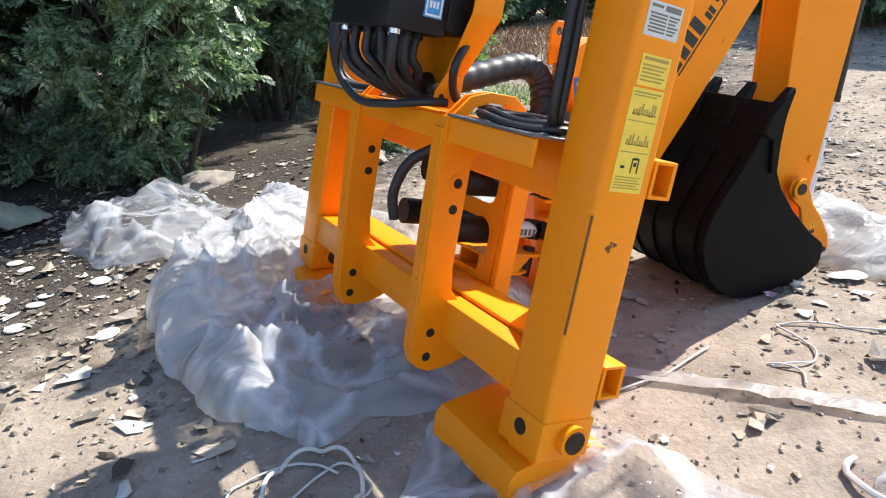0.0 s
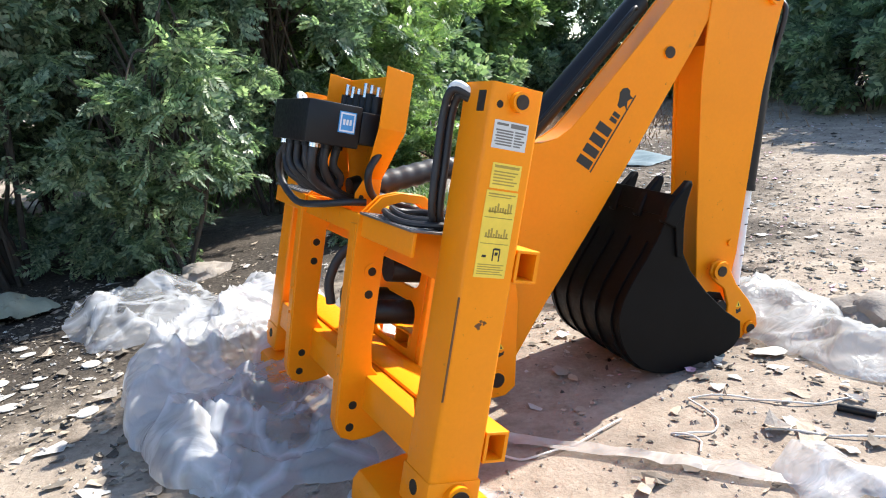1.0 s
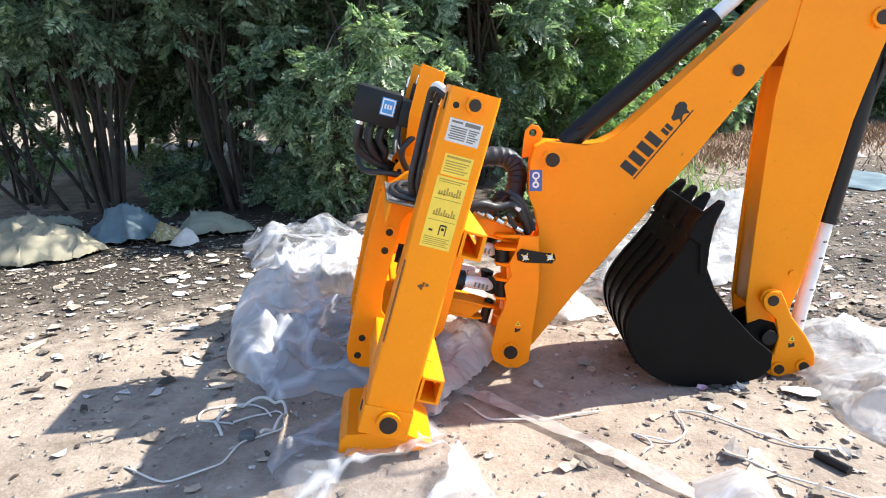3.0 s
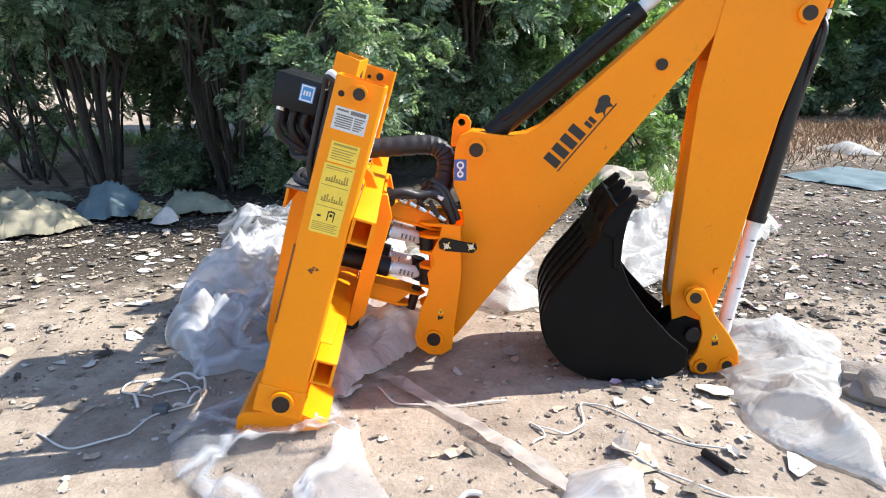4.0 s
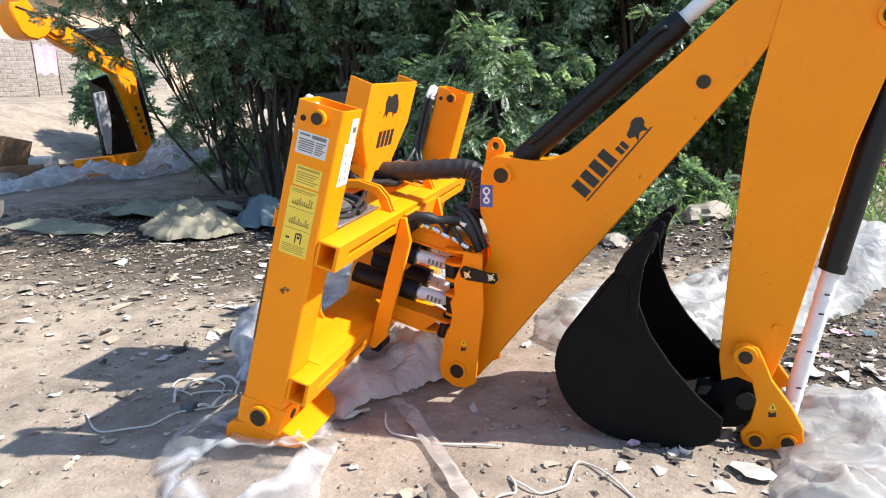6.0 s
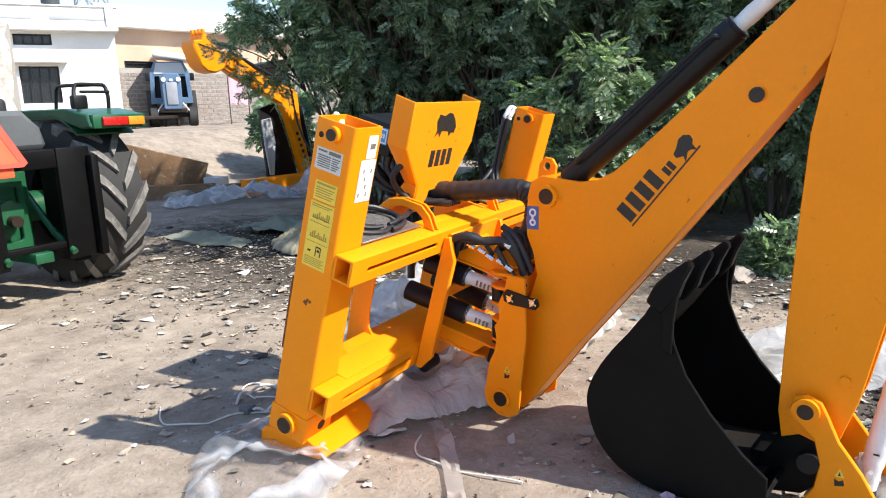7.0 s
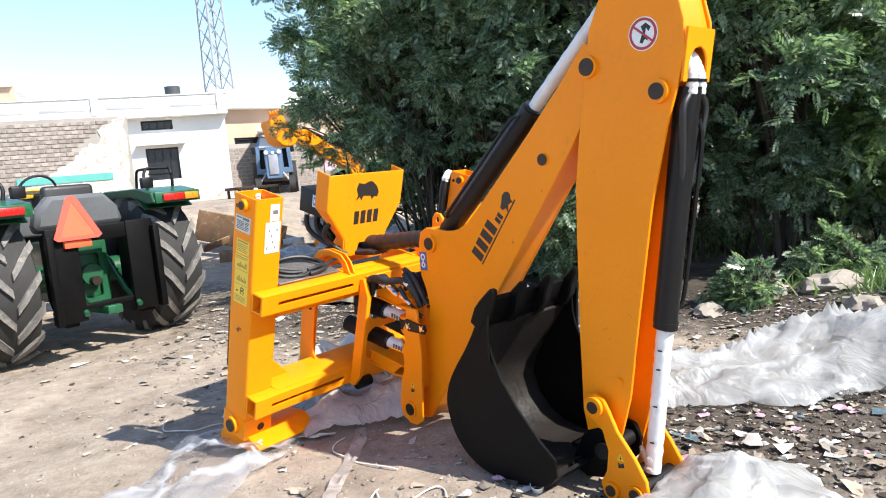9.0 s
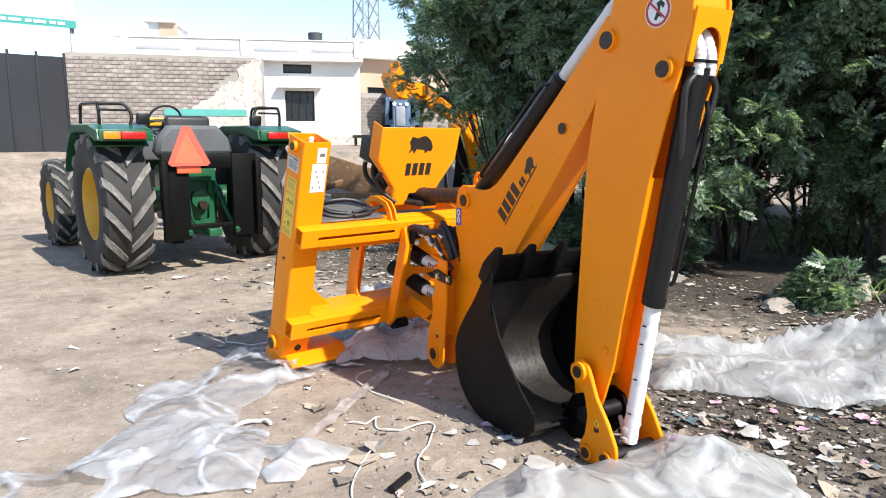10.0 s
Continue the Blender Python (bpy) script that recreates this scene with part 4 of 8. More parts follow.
part("sticker_ring", join(plate(ring_pts(1.338, 1.93, 0.058, 32), DY0 - 0.0028, DY0 - 0.001, "y", [ring_pts(1.338, 1.93, 0.048, 32)], 0, BM), box((-0.050, -0.0014, -0.004), (0.050, 0.0004, 0.004), 0, BM @ pose(1.338, DY0 - 0.0022, 1.93, 0, 40, 0))), RED_LABEL, rs, "", False)
part("sticker_mark", plate([(1.322, 1.90), (1.338, 1.94), (1.33, 1.958), (1.352, 1.968), (1.372, 1.95), (1.362, 1.935), (1.352, 1.95), (1.346, 1.925), (1.36, 1.90), (1.345, 1.91), (1.334, 1.895)], DY0 - 0.002, DY0, "y", (), 0, BM), INK, rs, "", False)
# bucket cylinder behind the dipper
QY = 0.078
bc = part("bucket_cylinder", cyl((1.462, QY, 1.72), (1.316, QY, 0.815), 0.048, 28, 0.004, BM), BLACK, hoe, "black hydraulic bucket cylinder barrel")
part("gland", cyl((1.321, QY, 0.82), (1.315, QY, 0.79), 0.049, 24, 0.003, BM), BLACK, bc)
part("piston_rod", tube([Vector((1.317, QY, 0.80)).lerp(Vector((1.222, QY, 0.16)), k / 36) for k in range(37)], [0.034 + 0.001 * math.sin(k * 2.1) + 0.0008 * math.sin(k * 4.7) for k in range(37)], 18, BM), ROD, bc, "piston rod wrapped in white film with dark bands")
for z in (0.70, 0.62, 0.46, 0.30):
    f = (0.80 - z) / 0.64
    c = Vector((1.317, QY, 0.80)).lerp(Vector((1.222, QY, 0.16)), f)
    d = Vector((-0.095, 0, -0.64)).normalized()
    part("tape_mark", box((-0.004, -0.0370, -0.003), (0.014, -0.0335, 0.003), 0, BM @ Matrix.Translation(c)), INK, bc, "", False)
part("film_knot", join(*[tube([Vector((1.222, QY + 0.03 * math.sin(k), 0.17)), Vector((1.222 + 0.04 * math.cos(k * 1.7), QY + 0.05 * math.sin(k * 1.7), 0.20 + 0.012 * k))], [0.022, 0.008], 8, BM) for k in range(7)]), POLY_WHITE, bc)
part("oil_pipe", tube(smooth_path([(1.470, QY + 0.055, 1.60), (1.470, QY + 0.062, 1.50), (1.420, QY + 0.062, 1.20), (1.370, QY + 0.060, 0.92), (1.352, QY + 0.05, 0.87)]), 0.009, 8, BM), BLACK, bc)
# wrapped hoses out of the top of the dipper
for k, yy in enumerate((0.058, 0.118)):
    pts = smooth_path([(1.40, yy, 1.86), (1.452, yy, 1.835), (1.482 - 0.006 * k, yy, 1.79), (1.488, yy, 1.74), (1.482, yy, 1.69)], 8)
    part("wrapped_hose", tube(pts, [0.022 + 0.0012 * math.sin(i * 1.9) for i in range(len(pts))], 12, BM), ROD, hoe, "hose wrapped in white film")
    part("hose_tie", cyl((1.488, yy, 1.745), (1.487, yy, 1.733), 0.0245, 14, 0.001, BM), BLACK, hoe)
    part("black_hose", tube(smooth_path([(1.482, yy, 1.70), (1.476, yy + (0.05 if k else -0.05), 1.64), (1.455, yy + (0.03 if k else -0.03), 1.50), (1.425, yy, 1.35)]), 0.013, 10, BM), RUBBER, hoe)
part("rear_cover", plate([(-0.004, 0.19), (-0.004, 0.0), (0.024, 0.0)] + [(0.091 - 0.066 * math.cos(radians(q)), 0.060 + 0.066 * math.sin(radians(q))) for q in range(0, 181, 15)] + [(0.158, 0.0), (0.186, 0.0), (0.186, 0.19)], -0.006, 0.004, "x", (), 0.0, BM @ pose(1.482, 0, 1.735, 0, 10, 0)), ORANGE, dipper, "curved orange rear cover with an arched slot")

# bucket link
LNK = [(0.992, 0.442), (1.005, 0.485), (1.045, 0.500), (1.088, 0.482), (1.115, 0.43), (1.150, 0.355), (1.225, 0.26), (1.275, 0.175), (1.283, 0.11), (1.255, 0.062), (1.205, 0.058), (1.165, 0.062), (1.11, 0.042), (1.065, 0.062), (1.052, 0.11), (1.085, 0.17), (1.098, 0.26), (1.075, 0.345), (1.02, 0.395)]
for y0 in (-0.058, 0.212):
    lk = part("bucket_link", plate(LNK, y0, y0 + 0.02, "y", (), 0.004, BM), ORANGE, hoe, "curved orange steel bucket link")
    if y0 < 0:
        boss(lk, "link_boss", (1.045, y0, 0.445), (0, -1, 0), 0.044, 0.026, 0.018, BM)
        boss(lk, "link_boss", (1.11, y0, 0.093), (0, -1, 0), 0.036, 0.024, 0.014, BM)
        boss(lk, "link_boss", (1.225, y0, 0.108), (0, -1, 0), 0.036, 0.024, 0.014, BM)
        wd = part("warning_triangle", plate([(1.145, 0.235), (1.175, 0.235), (1.160, 0.265)], y0 - 0.0014, y0, "y", (), 0, BM), YELLOW_LABEL, lk, "small yellow warning triangle", False)
        part("print_bar", join(plate([(1.156, 0.240), (1.164, 0.240), (1.160, 0.256)], y0 - 0.0026, y0 - 0.001, "y", (), 0, BM), plate([(1.148, 0.20), (1.176, 0.208), (1.172, 0.228), (1.158, 0.218), (1.146, 0.226)], y0 - 0.002, y0, "y", (), 0, BM)), INK, wd, "", False)
part("link_pin", cyl((1.225, -0.06, 0.108), (1.225, 0.225, 0.108), 0.036, 24, 0.003, BM), BLACK, hoe)
part("link_pin", cyl((1.11, -0.06, 0.093), (1.11, 0.225, 0.093), 0.03, 24, 0.003, BM), BLACK, hoe)

# bucket: curved shell, side plates, teeth, side cutters, ears
BY0, BY1 = -0.268, 0.352
BK_OUT = [(0.612, 0.885), (0.565, 0.78), (0.49, 0.667), (0.41, 0.565), (0.352, 0.47), (0.330, 0.37), (0.365, 0.245), (0.44, 0.155), (0.54, 0.105), (0.65, 0.09), (0.80, 0.10), (0.93, 0.135), (0.985, 0.185)]
SIDE = [(v.x, v.y) for v in smooth_path([(x, y, 0) for x, y in BK_OUT], 6)] + [(0.985, 0.262), (0.905, 0.325), (0.79, 0.445), (0.705, 0.56), (0.660, 0.665), (0.645, 0.74), (0.648, 0.85), (0.635, 0.90)]


shell_line = [tuple(v) for v in smooth_path([(x, y, 0) for x, y in BK_OUT], 7)]
shell_line = [(p[0], p[1]) for p in shell_line]
bm_ = thick_strip(shell_line, 0.014, BY0 + 0.012, BY1 - 0.012)
bm_.transform(BM)
bucket = part("bucket_shell", bm_, [BUCKET], hoe, "black painted curved bucket shell, worn inside")
for y0 in (BY0, BY1 - 0.014):
    part("bucket_side", plate(SIDE, y0, y0 + 0.014, "y", (), 0.003, BM), BUCKET, bucket)
# wear ribs round the back
for k in range(5):
    y = BY0 + 0.05 + k * 0.13
    bm_ = thick_strip([p for p in shell_line if p[1] < 0.72][:60], -0.010, y, y + 0.028)
    bm_.transform(BM)
    part("wear_rib", bm_, BUCKET, bucket)
part("lip", box((-0.012, BY0 + 0.006, -0.07), (0.014, BY1 - 0.006, 0.03), 0.004, BM @ pose(0.622, 0, 0.882, 0, 26, 0)), BUCKET, bucket)
for y in (-0.262, -0.068, 0.126, 0.320):
    bm_ = plate([(-0.035, -0.10), (0.035, -0.10), (0.045, -0.02), (0.030, 0.035), (0.022, 0.10), (0.010, 0.112), (-0.006, 0.106), (-0.030, 0.03), (-0.042, -0.02)], -0.026, 0.026, "y", (), 0.008)
    for v in bm_.verts:
        if v.co.z > 0.02:
            v.co.y *= 1.0 - 0.25 * (v.co.z - 0.02) / 0.09
    bm_.transform(BM @ pose(0.640, y, 0.872, 0, 32, 0))
    part("bucket_tooth", bm_, BUCKET, bucket, "black steel digging tooth")
for y in (BY0 - 0.016, BY1 + 0.002):
    part("side_cutter", plate([(0.625, 0.64), (0.655, 0.63), (0.66, 0.76), (0.672, 0.85), (0.655, 0.885), (0.628, 0.88), (0.615, 0.84)], y, y + 0.016, "y", (), 0.003, BM), BUCKET, bucket)
part("inner_floor", (lambda b: (b.transform(BM), b)[1])(thick_strip([(0.585, 0.775), (0.508, 0.66), (0.43, 0.56), (0.370, 0.47), (0.347, 0.38), (0.385, 0.27), (0.46, 0.185), (0.56, 0.135), (0.68, 0.118), (0.82, 0.128), (0.935, 0.165)], 0.0165, BY0 + 0.02, BY1 - 0.02)), WORN, bucket, "scraped grey steel inside the bucket")
for y in (0.045, 0.120):
    part("bucket_ear", plate([(0.86, 0.13), (0.90, 0.21), (0.95, 0.30), (1.02, 0.33), (1.09, 0.31), (1.12, 0.25), (1.10, 0.17), (1.04, 0.11), (0.95, 0.09)], y - 0.06 if y < 0.1 else y + 0.04, y - 0.04 if y < 0.1 else y + 0.06, "y", (), 0.004, BM), BUCKET, bucket)
part("ear_brace", box((0.86, 0.0, 0.20), (1.0, 0.17, 0.225), 0.004, BM @ pose(0, 0, 0, 0, 0, 0)), BUCKET, bucket)
part("pivot_pin", cyl((1.06, -0.05, 0.245), (1.06, 0.21, 0.245), 0.036, 22, 0.003, BM), BLACK, bucket)

# shield plate with its folded sides
SH = [(0.59, 1.282), (0.60, 1.29), (1.175, 1.29), (1.186, 1.282), (1.186, 1.085), (1.075, 0.915), (1.075, 0.79), (1.035, 0.79), (1.02, 0.865), (0.86, 0.865), (0.84, 0.79), (0.745, 0.79), (0.745, 0.90), (0.59, 1.085)]
shield = part("shield_plate", plate(SH, -0.068, -0.060, "x", (), 0.002, FM), ORANGE, hoe, "orange control shield plate with dark lettering")
for b in (0.586, 1.182):
    k = 0.15 if b < 1 else -0.11
    bm_ = join(plate([(-0.165, 1.30), (-0.062, 1.29), (-0.062, 1.085), (-0.165, 1.085)], b, b + 0.008, "y", (), 0.001), )
    low = [(-0.165, 1.085), (-0.062, 1.085), (-0.062, 0.90), (-0.13, 0.90)]
    bm2 = plate(low, b, b + 0.008, "y", (), 0.001)
    for v in bm2.verts:
        v.co.y += k * max(0, min(1, (1.085 - v.co.z) / 0.18))
    bm3 = plate([(-0.13, 0.90), (-0.062, 0.90), (-0.062, 0.79), (-0.16, 0.79), (-0.16, 0.84)], b + k, b + k + 0.008, "y", (), 0.001)
    bm_ = join(bm_, bm2, bm3)
    bm_.transform(FM)
    fl = part("shield_side", bm_, ORANGE, shield)
    for c, a in ((0.825, -0.135), (0.845, -0.095)):
        part("bolt_hole", cyl((a, b + k - 0.001, c), (a, b + k + 0.009, c), 0.010, 12, 0, FM), HOLE, fl)
fa = -0.0600
for k in range(4):
    b0 = 0.80 + 0.053 * k
    part("letter_bar", plate([(b0, 0.985), (b0 + 0.038, 0.985), (b0 + 0.038, 1.065), (b0, 1.065)], fa - 0.001, fa + 0.0014, "x", (), 0, FM), INK, shield, "", False)
part("emblem", plate([(0.80, 1.125), (0.815, 1.16), (0.80, 1.20), (0.815, 1.235), (0.86, 1.225), (0.90, 1.24), (0.93, 1.235), (0.965, 1.205), (0.985, 1.17), (0.975, 1.14), (0.95, 1.145), (0.93, 1.125), (0.92, 1.15), (0.86, 1.155), (0.845, 1.125), (0.83, 1.15)], fa - 0.001, fa + 0.0014, "x", (), 0, FM), INK, shield, "plain dark emblem", False)
for b, c in ((0.75, 1.10), (1.02, 1.10), (0.745, 1.16), (1.03, 1.16)):
    part("rivet", cyl((fa, b, c), (fa + 0.003, b, c), 0.006, 10, 0, FM), ORANGE, shield)
# control valve with its hoses
valve = part("control_valve", join(box((-0.40, 0.672, 1.000), (-0.20, 1.10, 1.150), 0.006, FM), box((-0.20, 0.672, 1.02), (-0.075, 1.10, 1.135), 0.006, FM)), BLACK, hoe, "black control valve block with a blue label")
vl = part("blue_square_label", box((-0.285, 0.6695, 1.050), (-0.222, 0.6722, 1.125), 0, FM), SKY_LABEL, valve, "small square blue label", False)
part("label_frame", plate([(-0.281, 1.054), (-0.226, 1.054), (-0.226, 1.121), (-0.281, 1.121)], 0.6680, 0.6697, "y", [[(-0.276, 1.060), (-0.231, 1.060), (-0.231, 1.115), (-0.276, 1.115)]], 0, FM), CREAM_LABEL, vl, "", False)
part("print_bar", join(*[box((-0.270 + 0.012 * k, 0.668, 1.078), (-0.262 + 0.012 * k, 0.6697, 1.098), 0, FM) for k in range(3)]), CREAM_LABEL, vl, "", False)
for k in range(6):
    b = 0.72 + 0.065 * k
    part("spool_cap", cyl((-0.13, b, 1.135), (-0.13, b, 1.20 + 0.012 * (k % 2)), 0.022, 16, 0.003, FM), BLACK, valve)
    part("spool_fitting", cyl((-0.13, b, 1.20), (-0.13, b, 1.235 + 0.01 * (k % 3)), 0.010, 10, 0.001, FM), STEEL, valve)
rng = random.Random(11)
for k in range(13):
    b = 0.70 + 0.030 * k
    a = -0.355 + 0.055 * (k % 3)
    pts = [(a, b, 1.01), (a + rng.uniform(-0.012, 0.012), b + rng.uniform(-0.012, 0.012), 0.93), (a + 0.03, b * 0.8 + 0.16 + rng.uniform(-0.01, 0.01), 0.865 + 0.012 * (k % 4)), (-0.20, 0.78 + 0.016 * k, 0.815 + 0.008 * (k % 3)), (-0.08, 0.84 + 0.012 * k, 0.805), (0.02 + 0.03 * (k % 2), 0.88 + 0.010 * k, 0.83)]
    part("valve_hose", tube(smooth_path(pts), 0.0155, 10, FM), RUBBER, valve)
    part("hose_collar", cyl((a, b, 1.012), (a, b, 0.985), 0.019, 12, 0.002, FM), STEEL if k % 4 == 0 else BLACK, valve)
part("valve_hose", tube(smooth_path([(-0.34, 1.05, 1.0), (-0.36, 1.10, 0.93), (-0.34, 1.11, 0.84), (-0.30, 1.00, 0.765), (-0.26, 0.84, 0.775), (-0.20, 0.74, 0.80), (-0.12, 0.72, 0.81)]), 0.014, 10, FM), RUBBER, valve)
part("valve_hose", tube(smooth_path([(-0.10, 0.68, 1.02), (-0.15, 0.66, 0.93), (-0.12, 0.70, 0.86), (-0.05, 0.76, 0.81)]), 0.014, 10, FM), RUBBER, valve)
for k in range(2):
    part("valve_hose", tube(smooth_path([(-0.105 - 0.02 * k, 1.69, 1.19), (-0.13, 1.70 + 0.03 * k, 1.10), (-0.13, 1.72 + 0.02 * k, 0.98), (-0.13, 1.66, 0.86), (-0.12, 1.53, 0.80), (-0.10, 1.38, 0.80), (-0.04, 1.22, 0.815)]), 0.012, 10, FM), RUBBER, valve)
# thick spiral-wrapped hose bundle to the boom foot
pts = smooth_path([(-0.10, 0.95, 0.84), (0.02, 0.955, 0.875), (0.16, 0.965, 0.925), (0.30, 0.975, 0.975), (0.38, 0.975, 0.985), (0.435, 0.965, 0.95), (0.455, 0.95, 0.88), (0.455, 0.93, 0.79)], 10)
n_ = len(pts)
part("wrapped_conduit", tube(pts, [0.046 + 0.0045 * ((i % 4) / 3) for i in range(n_)], 18, FM), RUBBER, hoe, "thick black spiral-wrapped hose bundle")
for k in range(7):
    q = 0.9 * k
    pts = [(0.36, 0.84 + 0.02 * k, 0.71), (0.40 + 0.02 * math.sin(q), 0.83 + 0.02 * k, 0.80 + 0.02 * math.cos(q)), (0.46, 0.84 + 0.015 * k, 0.80 + 0.03 * math.sin(q)), (0.50, 0.85 + 0.015 * k, 0.72), (0.50 + 0.02 * math.cos(q), 0.86 + 0.012 * k, 0.66)]
    part("swing_hose", tube(smooth_path(pts), 0.012, 8, FM), RUBBER, hoe)
for k in range(5):
    p = (0.26 + 0.05 * k, 0.735 + 0.012 * (k % 2), 0.735 - 0.008 * k)
    part("hose_fitting", cyl(p, (p[0] + 0.035, p[1] + 0.008, p[2] - 0.012), 0.011, 8, 0.001, FM), STEEL, hoe)
part("swing_hose", tube(smooth_path([(0.22, 0.72, 0.72), (0.25, 0.715, 0.775), (0.30, 0.72, 0.79), (0.35, 0.74, 0.755), (0.38, 0.76, 0.72)]), 0.010, 8, FM), RUBBER, hoe)
part("swing_hose", tube(smooth_path([(0.40, 0.74, 0.76), (0.46, 0.75, 0.70), (0.52, 0.76, 0.655), (0.56, 0.78, 0.63)]), 0.012, 8, FM), RUBBER, hoe)
HOSE_RUNS = [([(0.19, 0.725, 0.66), (0.20, 0.70, 0.735), (0.26, 0.705, 0.775), (0.34, 0.73, 0.775), (0.42, 0.75, 0.80), (0.50, 0.77, 0.745)], 0.019), ([(0.21, 0.735, 0.65), (0.23, 0.72, 0.74), (0.30, 0.725, 0.76), (0.37, 0.745, 0.79), (0.45, 0.765, 0.775), (0.53, 0.79, 0.70)], 0.016), ([(0.40, 0.77, 0.83), (0.44, 0.76, 0.815), (0.49, 0.765, 0.76), (0.54, 0.78, 0.68)], 0.017), ([(0.38, 0.79, 0.85), (0.45, 0.78, 0.83), (0.51, 0.785, 0.77), (0.56, 0.80, 0.70)], 0.015)]
for run, r in HOSE_RUNS:
    part("swing_hose", tube(smooth_path(run), r, 10, FM), RUBBER, hoe)
for run in ([(0.42, 0.745, 0.80), (0.455, 0.75, 0.785)],):
    part("hose_sleeve", tube(smooth_path(run), 0.013, 10, FM), ROD, hoe, "pale wrapped hose end")
# a loose hose end hanging ahead of the carriage
part("hanging_hose", tube(smooth_path([(-0.02, 0.86, 0.66), (-0.10, 0.93, 0.58), (-0.13, 0.96, 0.46), (-0.11, 0.96, 0.36)]), 0.020, 10, FM), RUBBER, hoe)
# a flat loop of hose lying on the near step plate
loop_ = [(-0.05 + 0.125 * math.cos(q) * (1 + 0.08 * math.sin(2 * q)), 0.38 + 0.19 * math.sin(q), 0.800 + 0.006 * math.sin(3 * q)) for q in [k * 2 * math.pi / 30 for k in range(30)]]
part("step_hose", tube(loop_ + [(0.04, 0.46, 0.812), (0.02, 0.56, 0.815), (-0.02, 0.68, 0.82)], 0.011, 8, FM), RUBBER, hoe, "black hose looped on the step plate")
part("step_hose", tube([(a_ * 0.82 - 0.008, 0.38 + (b_ - 0.38) * 0.84, c_ + 0.014) for a_, b_, c_ in loop_], 0.010, 8, FM), RUBBER, hoe, "black hose looped on the step plate")
# hoses down the inside of each leg
for b, s in ((0.185, 1), (WID - 0.185, -1)):
    for k in range(2):
        a = -0.105 - 0.026 * k
        part("leg_hose", tube(smooth_path([(-0.075, b - s * 0.06, 1.19 + 0.012 * k), (a, b - s * 0.03, 1.205 + 0.012 * k), (a - 0.004, b, 1.15), (a, b + 0.004 * k, 1.0), (a + 0.01, b + s * 0.01, 0.86), (a + 0.06, b + s * 0.06, 0.80), (a + 0.16, b + s * 0.16, 0.795)]), 0.0135, 10, FM), RUBBER, hoe)
        part("hose_elbow", tube(smooth_path([(-0.07, b - s * 0.06, 1.195 + 0.012 * k), (a + 0.006, b - s * 0.035, 1.222 + 0.010 * k), (a - 0.003, b - s * 0.008, 1.19), (a - 0.003, b - s * 0.004, 1.168)]), 0.0135, 10, FM), WHITE_FIT, hoe, "pale hose elbow fitting")


# ---------- trees ----------
def spray_template(pairs, length, leaf, width):
    """One feathery leaf: leaflets in pairs along a drooping rib. Returns points (n, 4, 3)."""
    quads = []
    for i in range(pairs):
        f = (i + 0.6) / pairs
        x, z = length * f, -0.18 * length * f * f
        ll = leaf * (0.75 + 0.5 * math.sin(math.pi * min(1, f * 0.9)))
        for s in (-1, 1):
            dx, dy, dz = 0.55 * ll, s * 0.80 * ll, -0.18 * ll
            px, py = -dy / ll * width, dx / ll * width
            base = np.array([x, 0, z])
            tip = base + (dx, dy, dz)
            mid = base + np.array([dx, dy, dz]) * 0.5
            quads.append([base, mid + (px, py, 0.1 * width), tip, mid - (px, py, -0.1 * width)])
    x, z = length, -0.18 * length
    quads.append([np.array([x, 0, z]), np.array([x + 0.4 * leaf, width, z - 0.1 * leaf]), np.array([x + leaf, 0, z - 0.3 * leaf]), np.array([x + 0.4 * leaf, -width, z - 0.1 * leaf])])
    return np.array(quads)


def foliage(name, centres, dirs, sizes, rng, template, mat, parent):
    """Sprays at the centres, pointing along dirs, as one crown mesh."""
    n = len(centres)
    d = dirs / np.linalg.norm(dirs, axis=1, keepdims=True)
    side = np.cross(d, np.array([0, 0, 1.0])) + 1e-6
    side /= np.linalg.norm(side, axis=1, keepdims=True)
    roll = rng.normal(0, 0.8, n)[:, None]
    up = np.cross(side, d)
    side, up = side * np.cos(roll) + up * np.sin(roll), up * np.cos(roll) - side * np.sin(roll)
    t = template.reshape(-1, 3)
    pts = centres[:, None, :] + sizes[:, None, None] * (t[None, :, 0:1] * d[:, None, :] + t[None, :, 1:2] * side[:, None, :] + t[None, :, 2:3] * up[:, None, :])
    pts = pts.reshape(-1, 3)
    mid = pts.mean(0)
    nq = len(pts) // 4
    me = bpy.data.meshes.new(name)
    me.vertices.add(len(pts))
    me.vertices.foreach_set("co", (pts - mid).astype(np.float32).ravel())
    me.loops.add(nq * 4)
    me.loops.foreach_set("vertex_index", np.arange(nq * 4, dtype=np.int32))
    me.polygons.add(nq)
    me.polygons.foreach_set("loop_start", np.arange(0, nq * 4, 4, dtype=np.int32))
    me.update()
    me.validate()
    me.materials.append(mat)
    ob = new(name, me)
    ob.parent = parent
    ob.location = Vector(mid) - (parent.location if parent else Vector())
    return ob


SPRAY = spray_template(5, 1.0, 0.40, 0.10)
COARSE = spray_template(4, 1.0, 0.5, 0.14)


